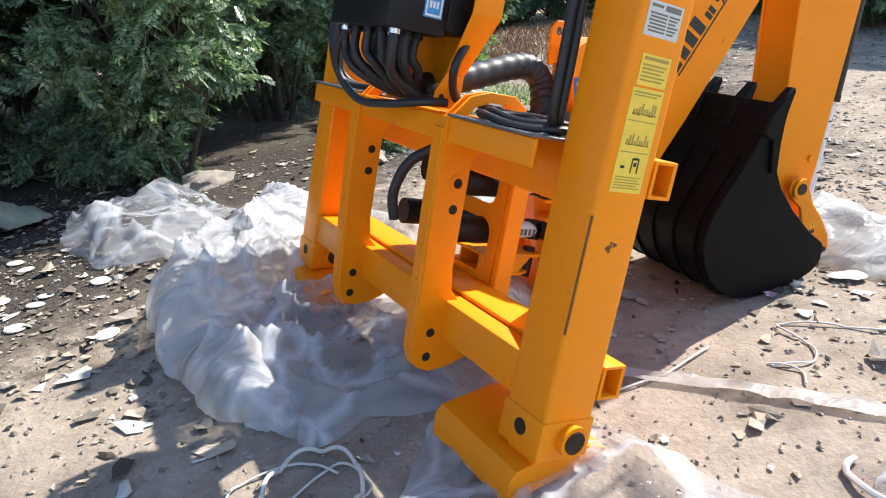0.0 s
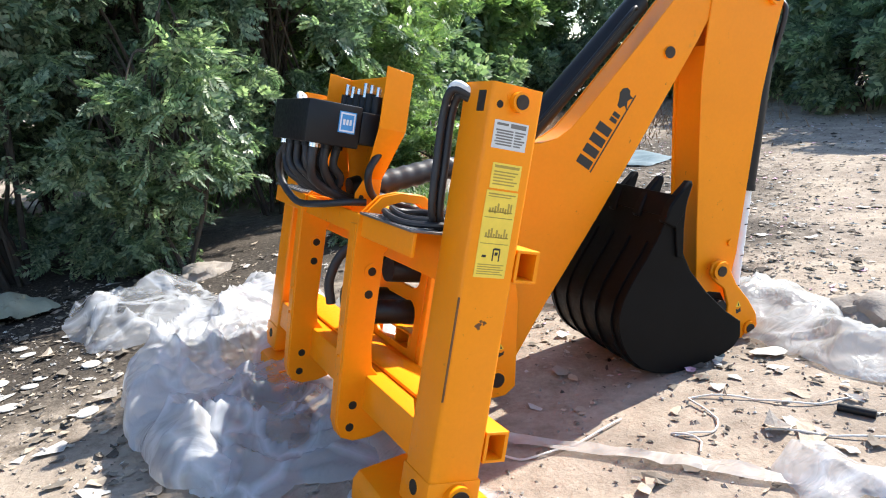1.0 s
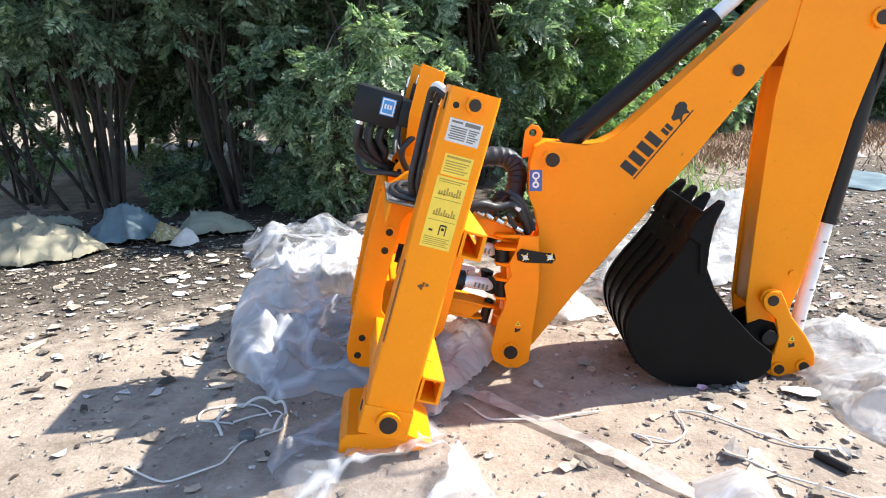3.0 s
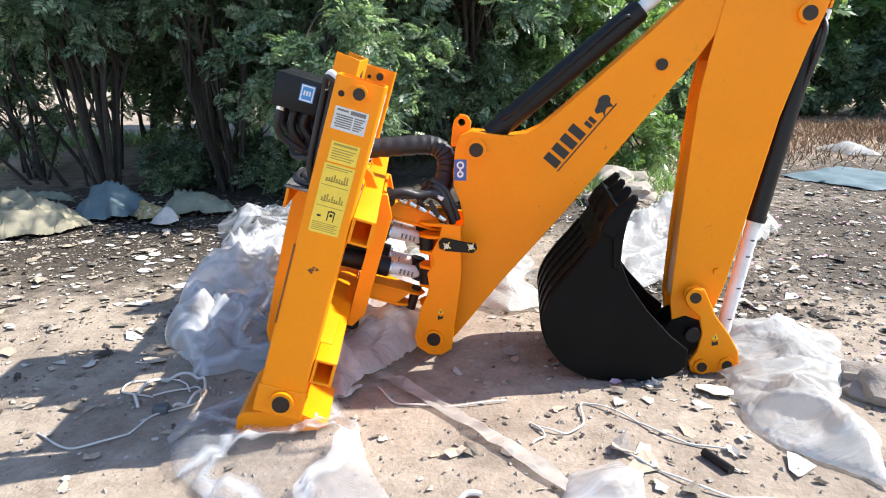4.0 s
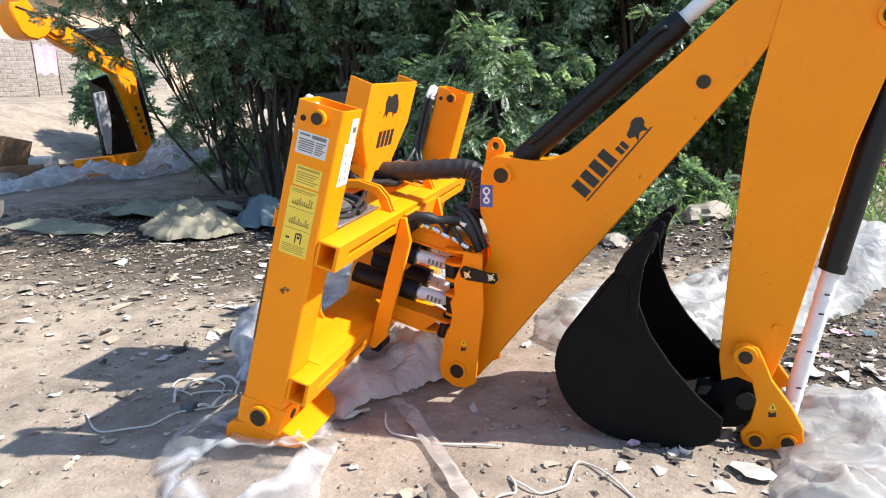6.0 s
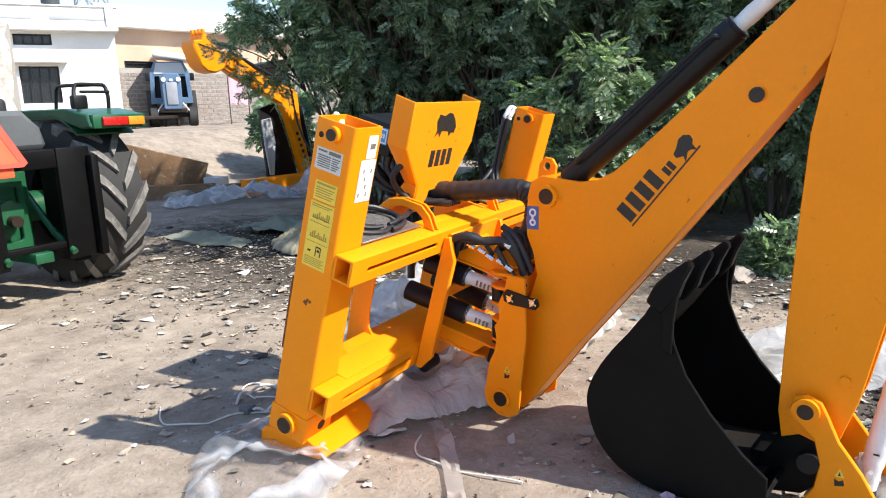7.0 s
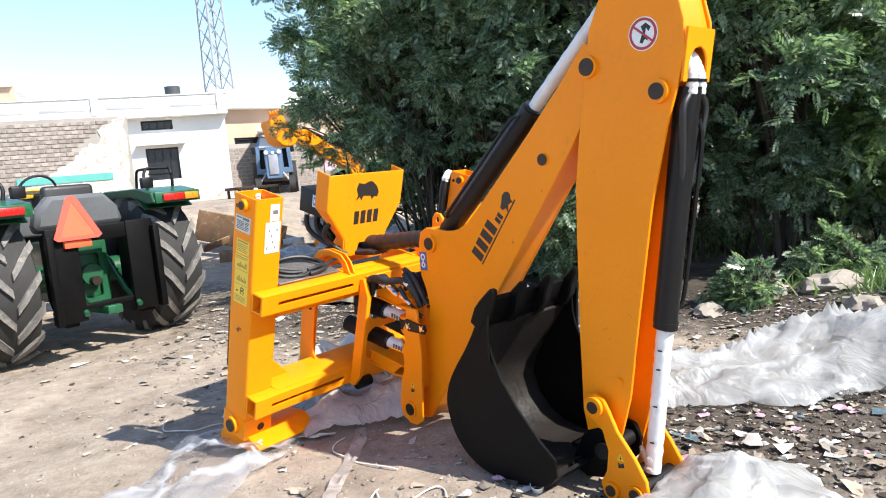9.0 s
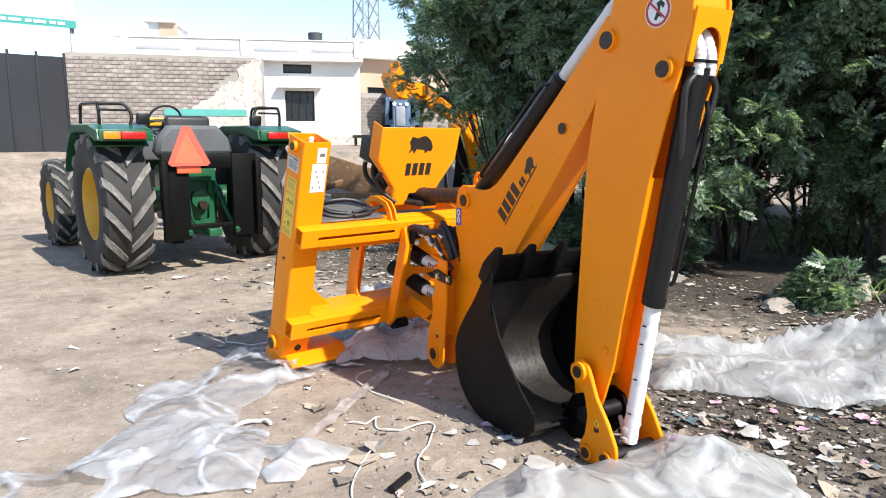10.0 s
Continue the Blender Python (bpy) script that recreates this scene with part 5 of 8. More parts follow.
def tree(name, x, y, h, r, seed, mat=LEAF, clumps=80, per=30, size=0.17, low=0.6, template=SPRAY, stems=5, label="", lean=(0, 0), squash=1.0, group="bushes along the yard", reach=1.0, droop=0.35):
    rng = np.random.default_rng(seed)
    z0 = gz(x, y) - 0.03
    t = thing(name, (x, y, z0), label, "tree", group)
    stem_bms, tips = [], []
    for k in range(stems):
        a = 2 * math.pi * k / stems + rng.uniform(-0.4, 0.4)
        lean_r = r * rng.uniform(0.25, 0.6)
        top = Vector((x + lean_r * math.cos(a) + lean[0] * h * 0.4, y + lean_r * math.sin(a) + lean[1] * h * 0.4, z0 + h * rng.uniform(0.6, 0.85)))
        b = Vector((x + 0.10 * math.cos(a), y + 0.10 * math.sin(a), z0))
        m1 = b.lerp(top, 0.35) + Vector((rng.normal(0, 0.12), rng.normal(0, 0.12), 0.15))
        m2 = b.lerp(top, 0.7) + Vector((rng.normal(0, 0.15), rng.normal(0, 0.15), 0.1))
        path = smooth_path([b, m1, m2, top], 4)
        r0 = 0.010 + 0.0055 * h * rng.uniform(0.3, 1)
        stem_bms.append(tube(path, [r0 * (1 - 0.8 * i / (len(path) - 1)) for i in range(len(path))], 7))
        tips.append(path)
    part("trunk", stem_bms[0], BARK, t)
    for s_ in stem_bms[1:]:
        part("limb", s_, BARK, t)
    limbs = []
    cc, cd = [], []
    for k in range(clumps):
        # clump centres in a lopsided dome, thicker towards its skin
        u = rng.normal(size=3)
        u /= np.linalg.norm(u)
        u[2] = u[2] * 0.9 + 0.15
        f = rng.uniform(0.5, 1.0) ** 0.45
        c = np.array([x + lean[0] * h * 0.4, y + lean[1] * h * 0.4, 0]) + u * f * np.array([r, r * squash, 0])
        c[2] = z0 + low * h * 0.5 + (u[2] * f * 0.5 + 0.5) * h * (1 - low * 0.5)
        c[:2] += rng.normal(0, 0.12 * r, 2)
        if c[2] < z0 + 0.12:
            c[2] = z0 + 0.12 + rng.uniform(0, 0.2)
        cc.append(c)
        cd.append(u)
        if k % 2 == 0:
            path = tips[k % stems]
            q = path[int(len(path) * rng.uniform(0.3, 0.95)) - 1]
            e = Vector(c)
            mid = q.lerp(e, 0.5) + Vector((0, 0, 0.12))
            limbs.append(tube(smooth_path([q, mid, e], 3), [0.018, 0.015, 0.013, 0.010, 0.008, 0.006, 0.004], 5))
    tagged(part("twig", join(*limbs), BARK, t), kind="stuff")
    cc, cd = np.array(cc), np.array(cd)
    # drooping twigs out of each clump, feathery leaves along both sides of them
    tw = 6
    m = clumps * tw
    td = np.repeat(cd, tw, axis=0) * 0.6 + rng.normal(size=(m, 3)) * 0.75
    td /= np.linalg.norm(td, axis=1, keepdims=True)
    tb = np.repeat(cc, tw, axis=0) - td * 0.1
    tl = rng.uniform(0.22, 0.52, m) * (0.55 + 0.15 * min(h, 5) ) * reach
    n = clumps * per
    ti = rng.integers(0, m, n)
    f = rng.uniform(0.05, 1, n)
    cen = tb[ti] + td[ti] * (tl[ti] * f)[:, None]
    cen[:, 2] -= droop * tl[ti] * f * f
    cen += rng.normal(size=(n, 3)) * 0.025
    cen[:, 2] = np.maximum(cen[:, 2], z0 + 0.06)
    lat = np.cross(td[ti], np.array([0, 0, 1.0]))
    lat /= np.linalg.norm(lat, axis=1, keepdims=True) + 1e-6
    dr = td[ti] * 0.55 + lat * (rng.integers(0, 2, n) * 2 - 1)[:, None] * 0.75 + rng.normal(size=(n, 3)) * 0.45
    dr[:, 2] -= 0.12
    foliage("crown", cen, dr, size * rng.uniform(0.6, 1.25, n), rng, template, mat, t)
    return t


TREES = [
    ("bush_tree", -1.75, 6.30, 4.3, 1.35, 1, LEAF, 130, 56, 0.150, 0.62),
    ("bush_tree", -0.45, 6.40, 4.6, 1.30, 2, LEAF, 130, 56, 0.150, 0.70),
    ("bush_tree", 0.85, 6.95, 4.4, 1.25, 3, LEAF, 130, 56, 0.150, 0.54),
    ("bush_tree", 2.15, 7.55, 4.5, 1.30, 4, LEAF, 140, 62, 0.150, 0.14),
    ("bush_tree", 3.40, 8.30, 4.2, 1.25, 5, LEAF_BRIGHT, 140, 62, 0.150, 0.10),
    ("bush_tree", -2.95, 7.20, 3.9, 0.95, 12, LEAF, 50, 64, 0.125, 0.55),
    ("bush_tree", 0.80, 5.65, 2.7, 0.80, 18, LEAF, 46, 52, 0.125, 0.22),
    ("bush_tree", -2.40, 8.00, 4.9, 1.40, 6, LEAF, 90, 40, 0.21, 0.2),
    ("bush_tree", -0.80, 8.20, 5.2, 1.60, 7, LEAF, 90, 40, 0.21, 0.2),
    ("bush_tree", 0.80, 8.90, 5.2, 1.60, 8, LEAF, 90, 40, 0.21, 0.2),
    ("bush_tree", 2.40, 9.60, 5.0, 1.60, 9, LEAF_BRIGHT, 90, 40, 0.21, 0.1),
    ("bush_tree", 4.40, 10.4, 4.6, 1.50, 10, LEAF_BRIGHT, 90, 40, 0.21, 0.1),
]
for nm, x, y, h, r, sd, mt, cl, per, sz, low in TREES:
    tree(nm, x, y, h, r, sd, mt, cl, per, sz, low, stems=3 if low > 0.8 else (9 if y < 7 else 5), label="dense feathery green thorn bush tree at the yard's edge" if mt is LEAF else "lighter green feathery bush tree behind the others")
# leaning crowns added well above head height, mostly out of view, to shade the yard's edge
for x, y, h, r, sd, ln in ((-0.7, 6.7, 5.4, 1.5, 21, -0.50), (0.9, 6.8, 5.6, 1.5, 22, -0.36), (2.3, 7.4, 5.4, 1.4, 23, -0.40), (-2.2, 7.2, 5.2, 1.3, 24, -0.45)):
    tree("bush_tree", x, y, h, r, sd, LEAF, 48, 22, 0.17, 1.0, stems=5, lean=(0, ln), label="tall feathery green thorn tree added to spread shade over the yard's edge")
tree("bush_tree", -2.75, 6.80, 3.7, 0.55, 27, LEAF, 24, 60, 0.125, 0.85, stems=2, lean=(-0.98, -0.1), label="sparse leafy branch hanging clear of the bushes")
tree("bush_tree", -2.30, 6.75, 4.1, 1.0, 13, LEAF, 34, 64, 0.125, 0.85, stems=2, lean=(-0.55, -0.2), label="feathery bush tree leaning out over the yard")
# low shrubs at the foot of the trees
for k, (x, y, h, r, mt) in enumerate(((0.55, 5.95, 0.55, 0.35, LEAF), (2.45, 5.35, 0.28, 0.12, LEAF), (2.9, 6.5, 0.45, 0.3, LEAF), (-3.3, 7.7, 1.5, 0.7, LEAF), (4.3, 7.4, 0.9, 0.5, LEAF_BRIGHT), (3.0, 9.0, 1.7, 0.9, LEAF), (1.5, 8.3, 1.7, 0.8, LEAF), (4.3, 9.3, 1.6, 0.9, LEAF), (-1.5, 8.6, 1.2, 0.6, LEAF), (-0.1, 7.9, 1.2, 0.6, LEAF), (1.2, 7.6, 1.7, 0.8, LEAF), (2.4, 7.9, 1.7, 0.8, LEAF), (-1.1, 6.6, 0.5, 0.3, LEAF), (0.2, 6.4, 0.6, 0.4, LEAF))):
    tree("shrub", x, y, h, r, 40 + k, mt, 30, 44, 0.115, 0.12, stems=3, label="small leafy green shrub under the trees", group="shrubs")
# far trees beyond the littered field and behind the yard
FAR = [(6.3, 13.4, 4.6, 1.9), (9.0, 15.2, 4.8, 2.2), (11.6, 17.4, 5.2, 2.3), (14.6, 17.0, 5.0, 2.4), (17.9, 15.2, 5.2, 2.4), (18.2, 11.8, 5.2, 2.4), (16.2, 8.8, 5.0, 2.2), (14.4, 6.2, 4.8, 2.0), (12.0, 20.6, 7.0, 3.2), (7.5, 19.0, 7.0, 3.0), (21.5, 15.0, 7.0, 3.2), (20.5, 8.0, 6.0, 2.8), (2.8, 12.4, 6.0, 2.2), (-0.3, 11.8, 6.0, 2.2), (-3.0, 11.0, 5.0, 1.5), (17.0, 3.2, 5.0, 2.2)]
for k, (x, y, h, r) in enumerate(FAR):
    tree("far_tree", x, y, h, r, 60 + k, LEAF_BRIGHT if k % 3 else LEAF, 80, 30, 0.36, 0.06, template=COARSE, label="distant green bushy tree across the field", group="far trees")


# low growth at the foot of the far trees
for k, (x, y) in enumerate(((8.0, 13.6), (9.6, 15.0), (11.2, 15.9), (13.0, 16.0), (15.0, 15.6), (16.6, 14.2), (16.8, 12.2), (15.6, 10.2), (14.4, 8.6), (13.4, 7.2), (12.9, 5.6), (6.8, 12.4))):
    tree("shrub", x, y, 1.9, 1.15, 110 + k, LEAF, 46, 34, 0.24, 0.06, template=COARSE, stems=4, label="dense dark green shrub at the field's far edge", group="far shrubs")


# ---------- dry grass and weeds in the far field ----------
def grass_patch(name, spots, n, hmin, hmax, mat, seed, label):
    rng = np.random.default_rng(seed)
    verts, faces = [], []
    for k in range(n):
        cx, cy, s = spots[rng.integers(0, len(spots))]
        x, y = cx + rng.normal(0, s), cy + rng.normal(0, s)
        z, h = gz(x, y), rng.uniform(hmin, hmax)
        a, w = rng.uniform(0, 6.28), 0.005 + 0.007 * rng.random()
        bx, by = rng.normal(0, 0.7 * h), rng.normal(0, 0.7 * h)
        dx, dy = math.cos(a) * w, math.sin(a) * w
        i = len(verts)
        verts += [(x - dx, y - dy, z - 0.01), (x + dx, y + dy, z - 0.01), (x + bx * 0.5 + dx * 0.7, y + by * 0.5 + dy * 0.7, z + 0.6 * h), (x + bx * 0.5 - dx * 0.7, y + by * 0.5 - dy * 0.7, z + 0.6 * h), (x + bx, y + by, z + h)]
        faces += [(i, i + 1, i + 2, i + 3), (i + 3, i + 2, i + 4)]
    me = bpy.data.meshes.new(name)
    me.from_pydata(verts, [], faces)
    me.materials.append(mat)
    return tagged(new(name, me), label, "grass", kind="stuff")


grass_patch("dry_grass", [(6.6, 9.6, 0.8), (7.6, 10.6, 1.2), (8.8, 11.0, 1.6), (9.8, 12.4, 1.6), (11.0, 11.0, 1.6), (10.2, 12.0, 0.9), (5.4, 9.0, 0.5), (12, 12.6, 1.0), (3.9, 8.6, 0.5)], 10000, 0.03, 0.20, DRYGRASS, 5, "dry brown grass and weeds across the field")
grass_patch("weeds", [(4.9, 8.3, 0.4), (1.7, 9.5, 0.8), (3.4, 6.0, 0.3), (-3.6, 10.5, 0.5), (-5.0, 10.8, 0.6), (4.2, 6.6, 0.4)], 4200, 0.06, 0.22, LEAF_BRIGHT, 6, "low green weeds growing among the litter")


# ---------- polythene sheets and cloths ----------
def inside(poly, x, y):
    hit = False
    j = len(poly) - 1
    for i in range(len(poly)):
        if (poly[i][1] > y) != (poly[j][1] > y) and x < (poly[j][0] - poly[i][0]) * (y - poly[i][1]) / (poly[j][1] - poly[i][1]) + poly[i][0]:
            hit = not hit
        j = i
    return hit


def edge_dist(poly, x, y):
    best = 9.0
    for i in range(len(poly)):
        ax, ay = poly[i - 1]
        bx, by = poly[i]
        t = max(0, min(1, ((x - ax) * (bx - ax) + (y - ay) * (by - ay)) / ((bx - ax) ** 2 + (by - ay) ** 2 + 1e-9)))
        best = min(best, math.hypot(x - ax - t * (bx - ax), y - ay - t * (by - ay)))
    return best


def on_edge(poly, x, y):
    best, at = 9.0, (x, y)
    for i in range(len(poly)):
        ax, ay = poly[i - 1]
        bx, by = poly[i]
        t = max(0, min(1, ((x - ax) * (bx - ax) + (y - ay) * (by - ay)) / ((bx - ax) ** 2 + (by - ay) ** 2 + 1e-9)))
        px, py = ax + t * (bx - ax), ay + t * (by - ay)
        if math.hypot(x - px, y - py) < best:
            best, at = math.hypot(x - px, y - py), (px, py)
    return at


def crumple(poly, step, lift, humps, fold, seed, ground_gap=0.008, turn=0.0, stretch=1.0, puff=0.02):
    """A crumpled sheet over the ground inside an outline. humps: x, y, radius, height. fold: height of its creases. turn, stretch: the run of the creases."""
    xs, ys = [p[0] for p in poly], [p[1] for p in poly]
    nx, ny = int((max(xs) - min(xs)) / step) + 2, int((max(ys) - min(ys)) / step) + 2
    bm = bmesh.new()
    grid, ins = {}, {}
    c, s = math.cos(radians(turn)), math.sin(radians(turn))
    for j in range(-1, ny + 2):
        for i in range(-1, nx + 2):
            x, y = min(xs) + i * step, min(ys) + j * step
            wx = x + 0.045 * noise.noise((x * 6, y * 6, seed))
            wy = y + 0.045 * noise.noise((x * 6, y * 6, seed + 9.3))
            ins[i, j] = (inside(poly, wx, wy), x, y, wx, wy)
    for (i, j), (isin, x, y, wx, wy) in ins.items():
            near = any(ins.get((i + a_, j + b_), (False,))[0] for a_ in (-1, 0, 1) for b_ in (-1, 0, 1))
            if not isin and not near:
                continue
            if not isin:
                # the outermost points are drawn in to the outline
                wx, wy = on_edge(poly, wx, wy)
            d = edge_dist(poly, wx, wy)
            k = smoothstep(0, 0.22, d)
            u, v = (x * c + y * s), (-x * s + y * c) * stretch
            w1 = noise.noise((u * 1.5, v * 1.5, seed))
            w2 = noise.noise((u * 1.5, v * 1.5, seed + 17.0))
            f1 = noise.voronoi(Vector((u * 2.6 + 0.5 * w1, v * 2.6 + 0.5 * w2, seed)))[0]
            f2 = noise.voronoi(Vector((u * 6.5 + 0.7 * w2, v * 6.5 + 0.7 * w1, seed + 4.0)))[0]
            q1 = 1 - abs(noise.noise((u * 2.1 + 1.2 * w1, v * 2.1, seed + 3)))
            q2 = 1 - abs(noise.noise((u * 4.6 + 2 * w1, v * 4.6 - w1, seed + 5)))
            q3 = noise.noise((u * 7.5, v * 7.5, seed + 7))
            # a rounded rim, long sharp folds, slight unevenness between them
            rim = math.sqrt(max(0, 1 - (1 - min(1, d / 0.09)) ** 2))
            z = puff * rim + max(0, lift * (0.55 + 0.8 * w1)) * k + fold * (1.05 * min(1.0, f1[0]) + 0.30 * min(1.0, f2[0]) + 0.45 * q1 ** 18 + 0.25 * q2 ** 16 - 0.35) * (0.35 + 0.65 * k) + 0.05 * fold * q3 * k
            for hx, hy, hr, hh in humps:
                z += hh * math.exp(-((x - hx) ** 2 + (y - hy) ** 2) / (hr * hr)) * (0.85 + 0.5 * w1 + 0.2 * q1 ** 8)
            shift = 0.4 * fold
            grid[i, j] = bm.verts.new((wx + shift * noise.noise((x * 7, y * 7, seed + 1)), wy + shift * noise.noise((x * 7, y * 7, seed + 2)), gz(x, y) + ground_gap + max(0, z)))
    for (i, j), a in grid.items():
        quad = ((i, j), (i + 1, j), (i + 1, j + 1), (i, j + 1))
        if all(q in grid for q in quad) and any(ins[q][0] for q in quad):
            bm.faces.new((a, grid[i + 1, j], grid[i + 1, j + 1], grid[i, j + 1]))
    bmesh.ops.delete(bm, geom=[v for v in bm.verts if not v.link_faces], context="VERTS")
    return bm


def sheet(name, mat, label, category, group="", **k):
    ob = lone(name, crumple(**k), mat, label, category, group, smooth=False)
    ob.data.shade_smooth()
    return ob


# the large sheet ahead of the frame, heaped towards the far leg
sheet("polythene_sheet", POLY, "large milky polythene sheet heaped in front of the frame", "plastic sheet", "polythene sheets", poly=[(0.16, 2.90), (0.19, 2.40), (0.28, 2.07), (0.44, 1.90), (0.56, 2.02), (0.60, 2.40), (0.72, 2.70), (1.05, 2.80), (1.38, 2.74), (1.45, 3.3), (1.50, 3.9), (1.32, 4.25), (1.02, 4.12), (0.80, 3.80), (0.58, 3.58), (0.40, 3.38), (0.25, 3.18)], step=0.019, lift=0.03, puff=0.08, humps=[(0.34, 2.80, 0.20, 0.14), (0.50, 3.08, 0.22, 0.15), (0.76, 3.35, 0.25, 0.19), (1.06, 3.68, 0.28, 0.17), (0.40, 2.25, 0.18, 0.12)], fold=0.15, seed=1.3, turn=25, stretch=1.3)
sheet("polythene_sheet", POLY_CLEAR, "thin clear polythene veil lying under the hitch frame", "plastic sheet", "polythene sheets", poly=[(0.34, 2.02), (0.52, 1.78), (0.70, 1.80), (0.95, 1.66), (1.25, 1.72), (1.42, 2.1), (1.42, 2.78), (1.05, 2.92), (0.66, 2.84), (0.46, 2.50)], step=0.019, lift=0.02, puff=0.05, humps=[(0.46, 2.25, 0.18, 0.14), (0.66, 2.62, 0.2, 0.10), (0.85, 2.2, 0.16, 0.05)], fold=0.11, seed=11.7, turn=-30, stretch=2.2)
sheet("polythene_sheet", POLY_CLEAR, "crumpled clear polythene sheet on the dark litter", "plastic sheet", "polythene sheets", poly=[(-0.06, 4.40), (0.06, 3.92), (0.40, 3.72), (0.70, 4.10), (0.97, 4.42), (0.88, 4.68), (0.55, 5.08), (0.10, 5.02)], step=0.026, lift=0.05, humps=[(0.12, 4.5, 0.20, 0.12), (0.62, 4.72, 0.16, 0.16), (0.35, 4.1, 0.15, 0.05)], fold=0.13, seed=2.7)
sheet("white_sheet", POLY_WHITE, "bright white polythene heaped beyond the frame", "plastic sheet", "white sheets", poly=[(1.30, 2.78), (1.50, 2.66), (1.70, 2.86), (1.74, 3.3), (1.66, 3.7), (1.54, 3.75), (1.46, 3.3)], step=0.02, lift=0.03, puff=0.06, humps=[(1.55, 3.05, 0.2, 0.10)], fold=0.09, seed=31.3, turn=60, stretch=1.4)
# under the near foot, spilling out over the dirt
sheet("polythene_sheet", POLY_CLEAR, "clear polythene sheet pressed under the near foot pad", "plastic sheet", "polythene sheets", poly=[(0.74, 1.50), (0.58, 1.36), (0.56, 1.20), (0.68, 0.95), (0.86, 0.74), (0.93, 0.58), (0.96, 0.38), (1.18, 0.25), (1.36, 0.24), (1.58, 0.0), (1.66, -0.16), (1.50, -0.34), (1.80, -0.42), (2.02, -0.10), (2.08, 0.12), (2.22, 0.20), (2.36, 0.42), (2.12, 0.56), (1.84, 0.72), (1.66, 0.64), (1.46, 0.74), (1.36, 0.98), (1.32, 1.22), (1.22, 1.5), (1.05, 1.66), (0.85, 1.64)], step=0.018, lift=0.008, humps=[(1.28, 1.06, 0.13, 0.05), (0.72, 1.10, 0.10, 0.06), (1.02, 0.92, 0.2, 0.05), (0.98, 0.5, 0.12, 0.04)], fold=0.05, seed=5.1, turn=-62, stretch=2.4)
sheet("polythene_strip", POLY, "torn strip of thin white polythene lying on dirt", "plastic sheet", "polythene sheets", poly=[(1.98, 0.58), (2.04, 0.72), (2.10, 0.85), (2.28, 0.90), (2.36, 0.82), (2.32, 0.68), (2.38, 0.58), (2.33, 0.48), (2.22, 0.50), (2.16, 0.60), (2.08, 0.52)], step=0.018, lift=0.02, humps=[(2.2, 0.7, 0.08, 0.03)], fold=0.05, seed=8.2)
sheet("brown_sheet", POLY_PINK, "dusty brownish polythene bunched under the kingpost", "plastic sheet", "polythene sheets", poly=[(0.98, 1.75), (1.05, 1.50), (1.24, 1.44), (1.36, 1.62), (1.50, 1.78), (1.64, 1.98), (1.62, 2.2), (1.48, 2.42), (1.22, 2.55), (1.02, 2.4)], step=0.022, lift=0.05, puff=0.03, humps=[(1.45, 2.12, 0.17, 0.19), (1.2, 1.75, 0.2, 0.09), (1.28, 2.0, 0.15, 0.10)], fold=0.13, turn=50, stretch=1.6, seed=3.3, ground_gap=0.02)
# white sheets and sacks behind and beside the bucket
sheet("white_sheet", POLY_WHITE, "long heap of white polythene beyond the bucket", "plastic sheet", "white sheets", poly=[(2.30, 3.14), (2.36, 2.90), (2.64, 2.64), (3.0, 2.86), (3.32, 2.98), (3.72, 3.35), (4.3, 3.75), (4.7, 4.3), (4.3, 4.75), (3.75, 4.65), (3.25, 4.55), (2.88, 4.02), (2.66, 3.62), (2.68, 3.34)], step=0.03, lift=0.06, puff=0.06, humps=[(3.45, 3.6, 0.36, 0.15), (3.95, 4.05, 0.40, 0.32), (2.7, 3.15, 0.28, 0.06), (4.35, 4.3, 0.3, 0.12), (3.80, 3.55, 0.20, 0.16), (3.05, 3.3, 0.2, 0.07)], fold=0.11, seed=4.4, turn=35, stretch=2.2)
sheet("white_sheet", POLY_WHITE, "white polythene spread under the bucket link", "plastic sheet", "white sheets", poly=[(3.02, 1.72), (2.95, 1.34), (2.90, 1.12), (3.02, 0.86), (3.20, 0.72), (3.30, 0.92), (3.36, 1.28), (3.60, 1.58), (3.78, 1.98), (3.55, 2.25), (3.24, 2.26), (3.08, 2.02)], step=0.022, lift=0.025, puff=0.035, humps=[(3.40, 1.85, 0.20, 0.06), (3.16, 1.25, 0.13, 0.06), (3.18, 0.95, 0.08, 0.03)], fold=0.085, seed=6.6, turn=110, stretch=1.5)
sheet("white_sheet", POLY_WHITE, "pale polythene lying behind the bucket", "plastic sheet", "white sheets", poly=[(1.86, 3.0), (1.92, 2.62), (2.12, 2.45), (2.38, 2.6), (2.28, 3.0), (2.42, 3.4), (2.40, 3.75), (2.2, 3.7), (2.0, 3.4)], step=0.022, lift=0.03, humps=[(2.12, 2.75, 0.2, 0.07)], fold=0.09, seed=7.9)
# blue-white heap in front of the second machine
sheet("polythene_sheet", POLY, "long bluish polythene heap before the second backhoe", "plastic sheet", "polythene sheets", poly=[(-6.2, 6.1), (-5.7, 6.0), (-5.2, 7.0), (-4.7, 8.0), (-4.5, 9.0), (-5.0, 9.6), (-5.5, 9.0), (-5.9, 7.6), (-6.3, 6.7)], step=0.06, lift=0.14, humps=[(-5.0, 8.9, 0.5, 0.40), (-5.6, 7.3, 0.5, 0.14)], fold=0.14, seed=9.5)
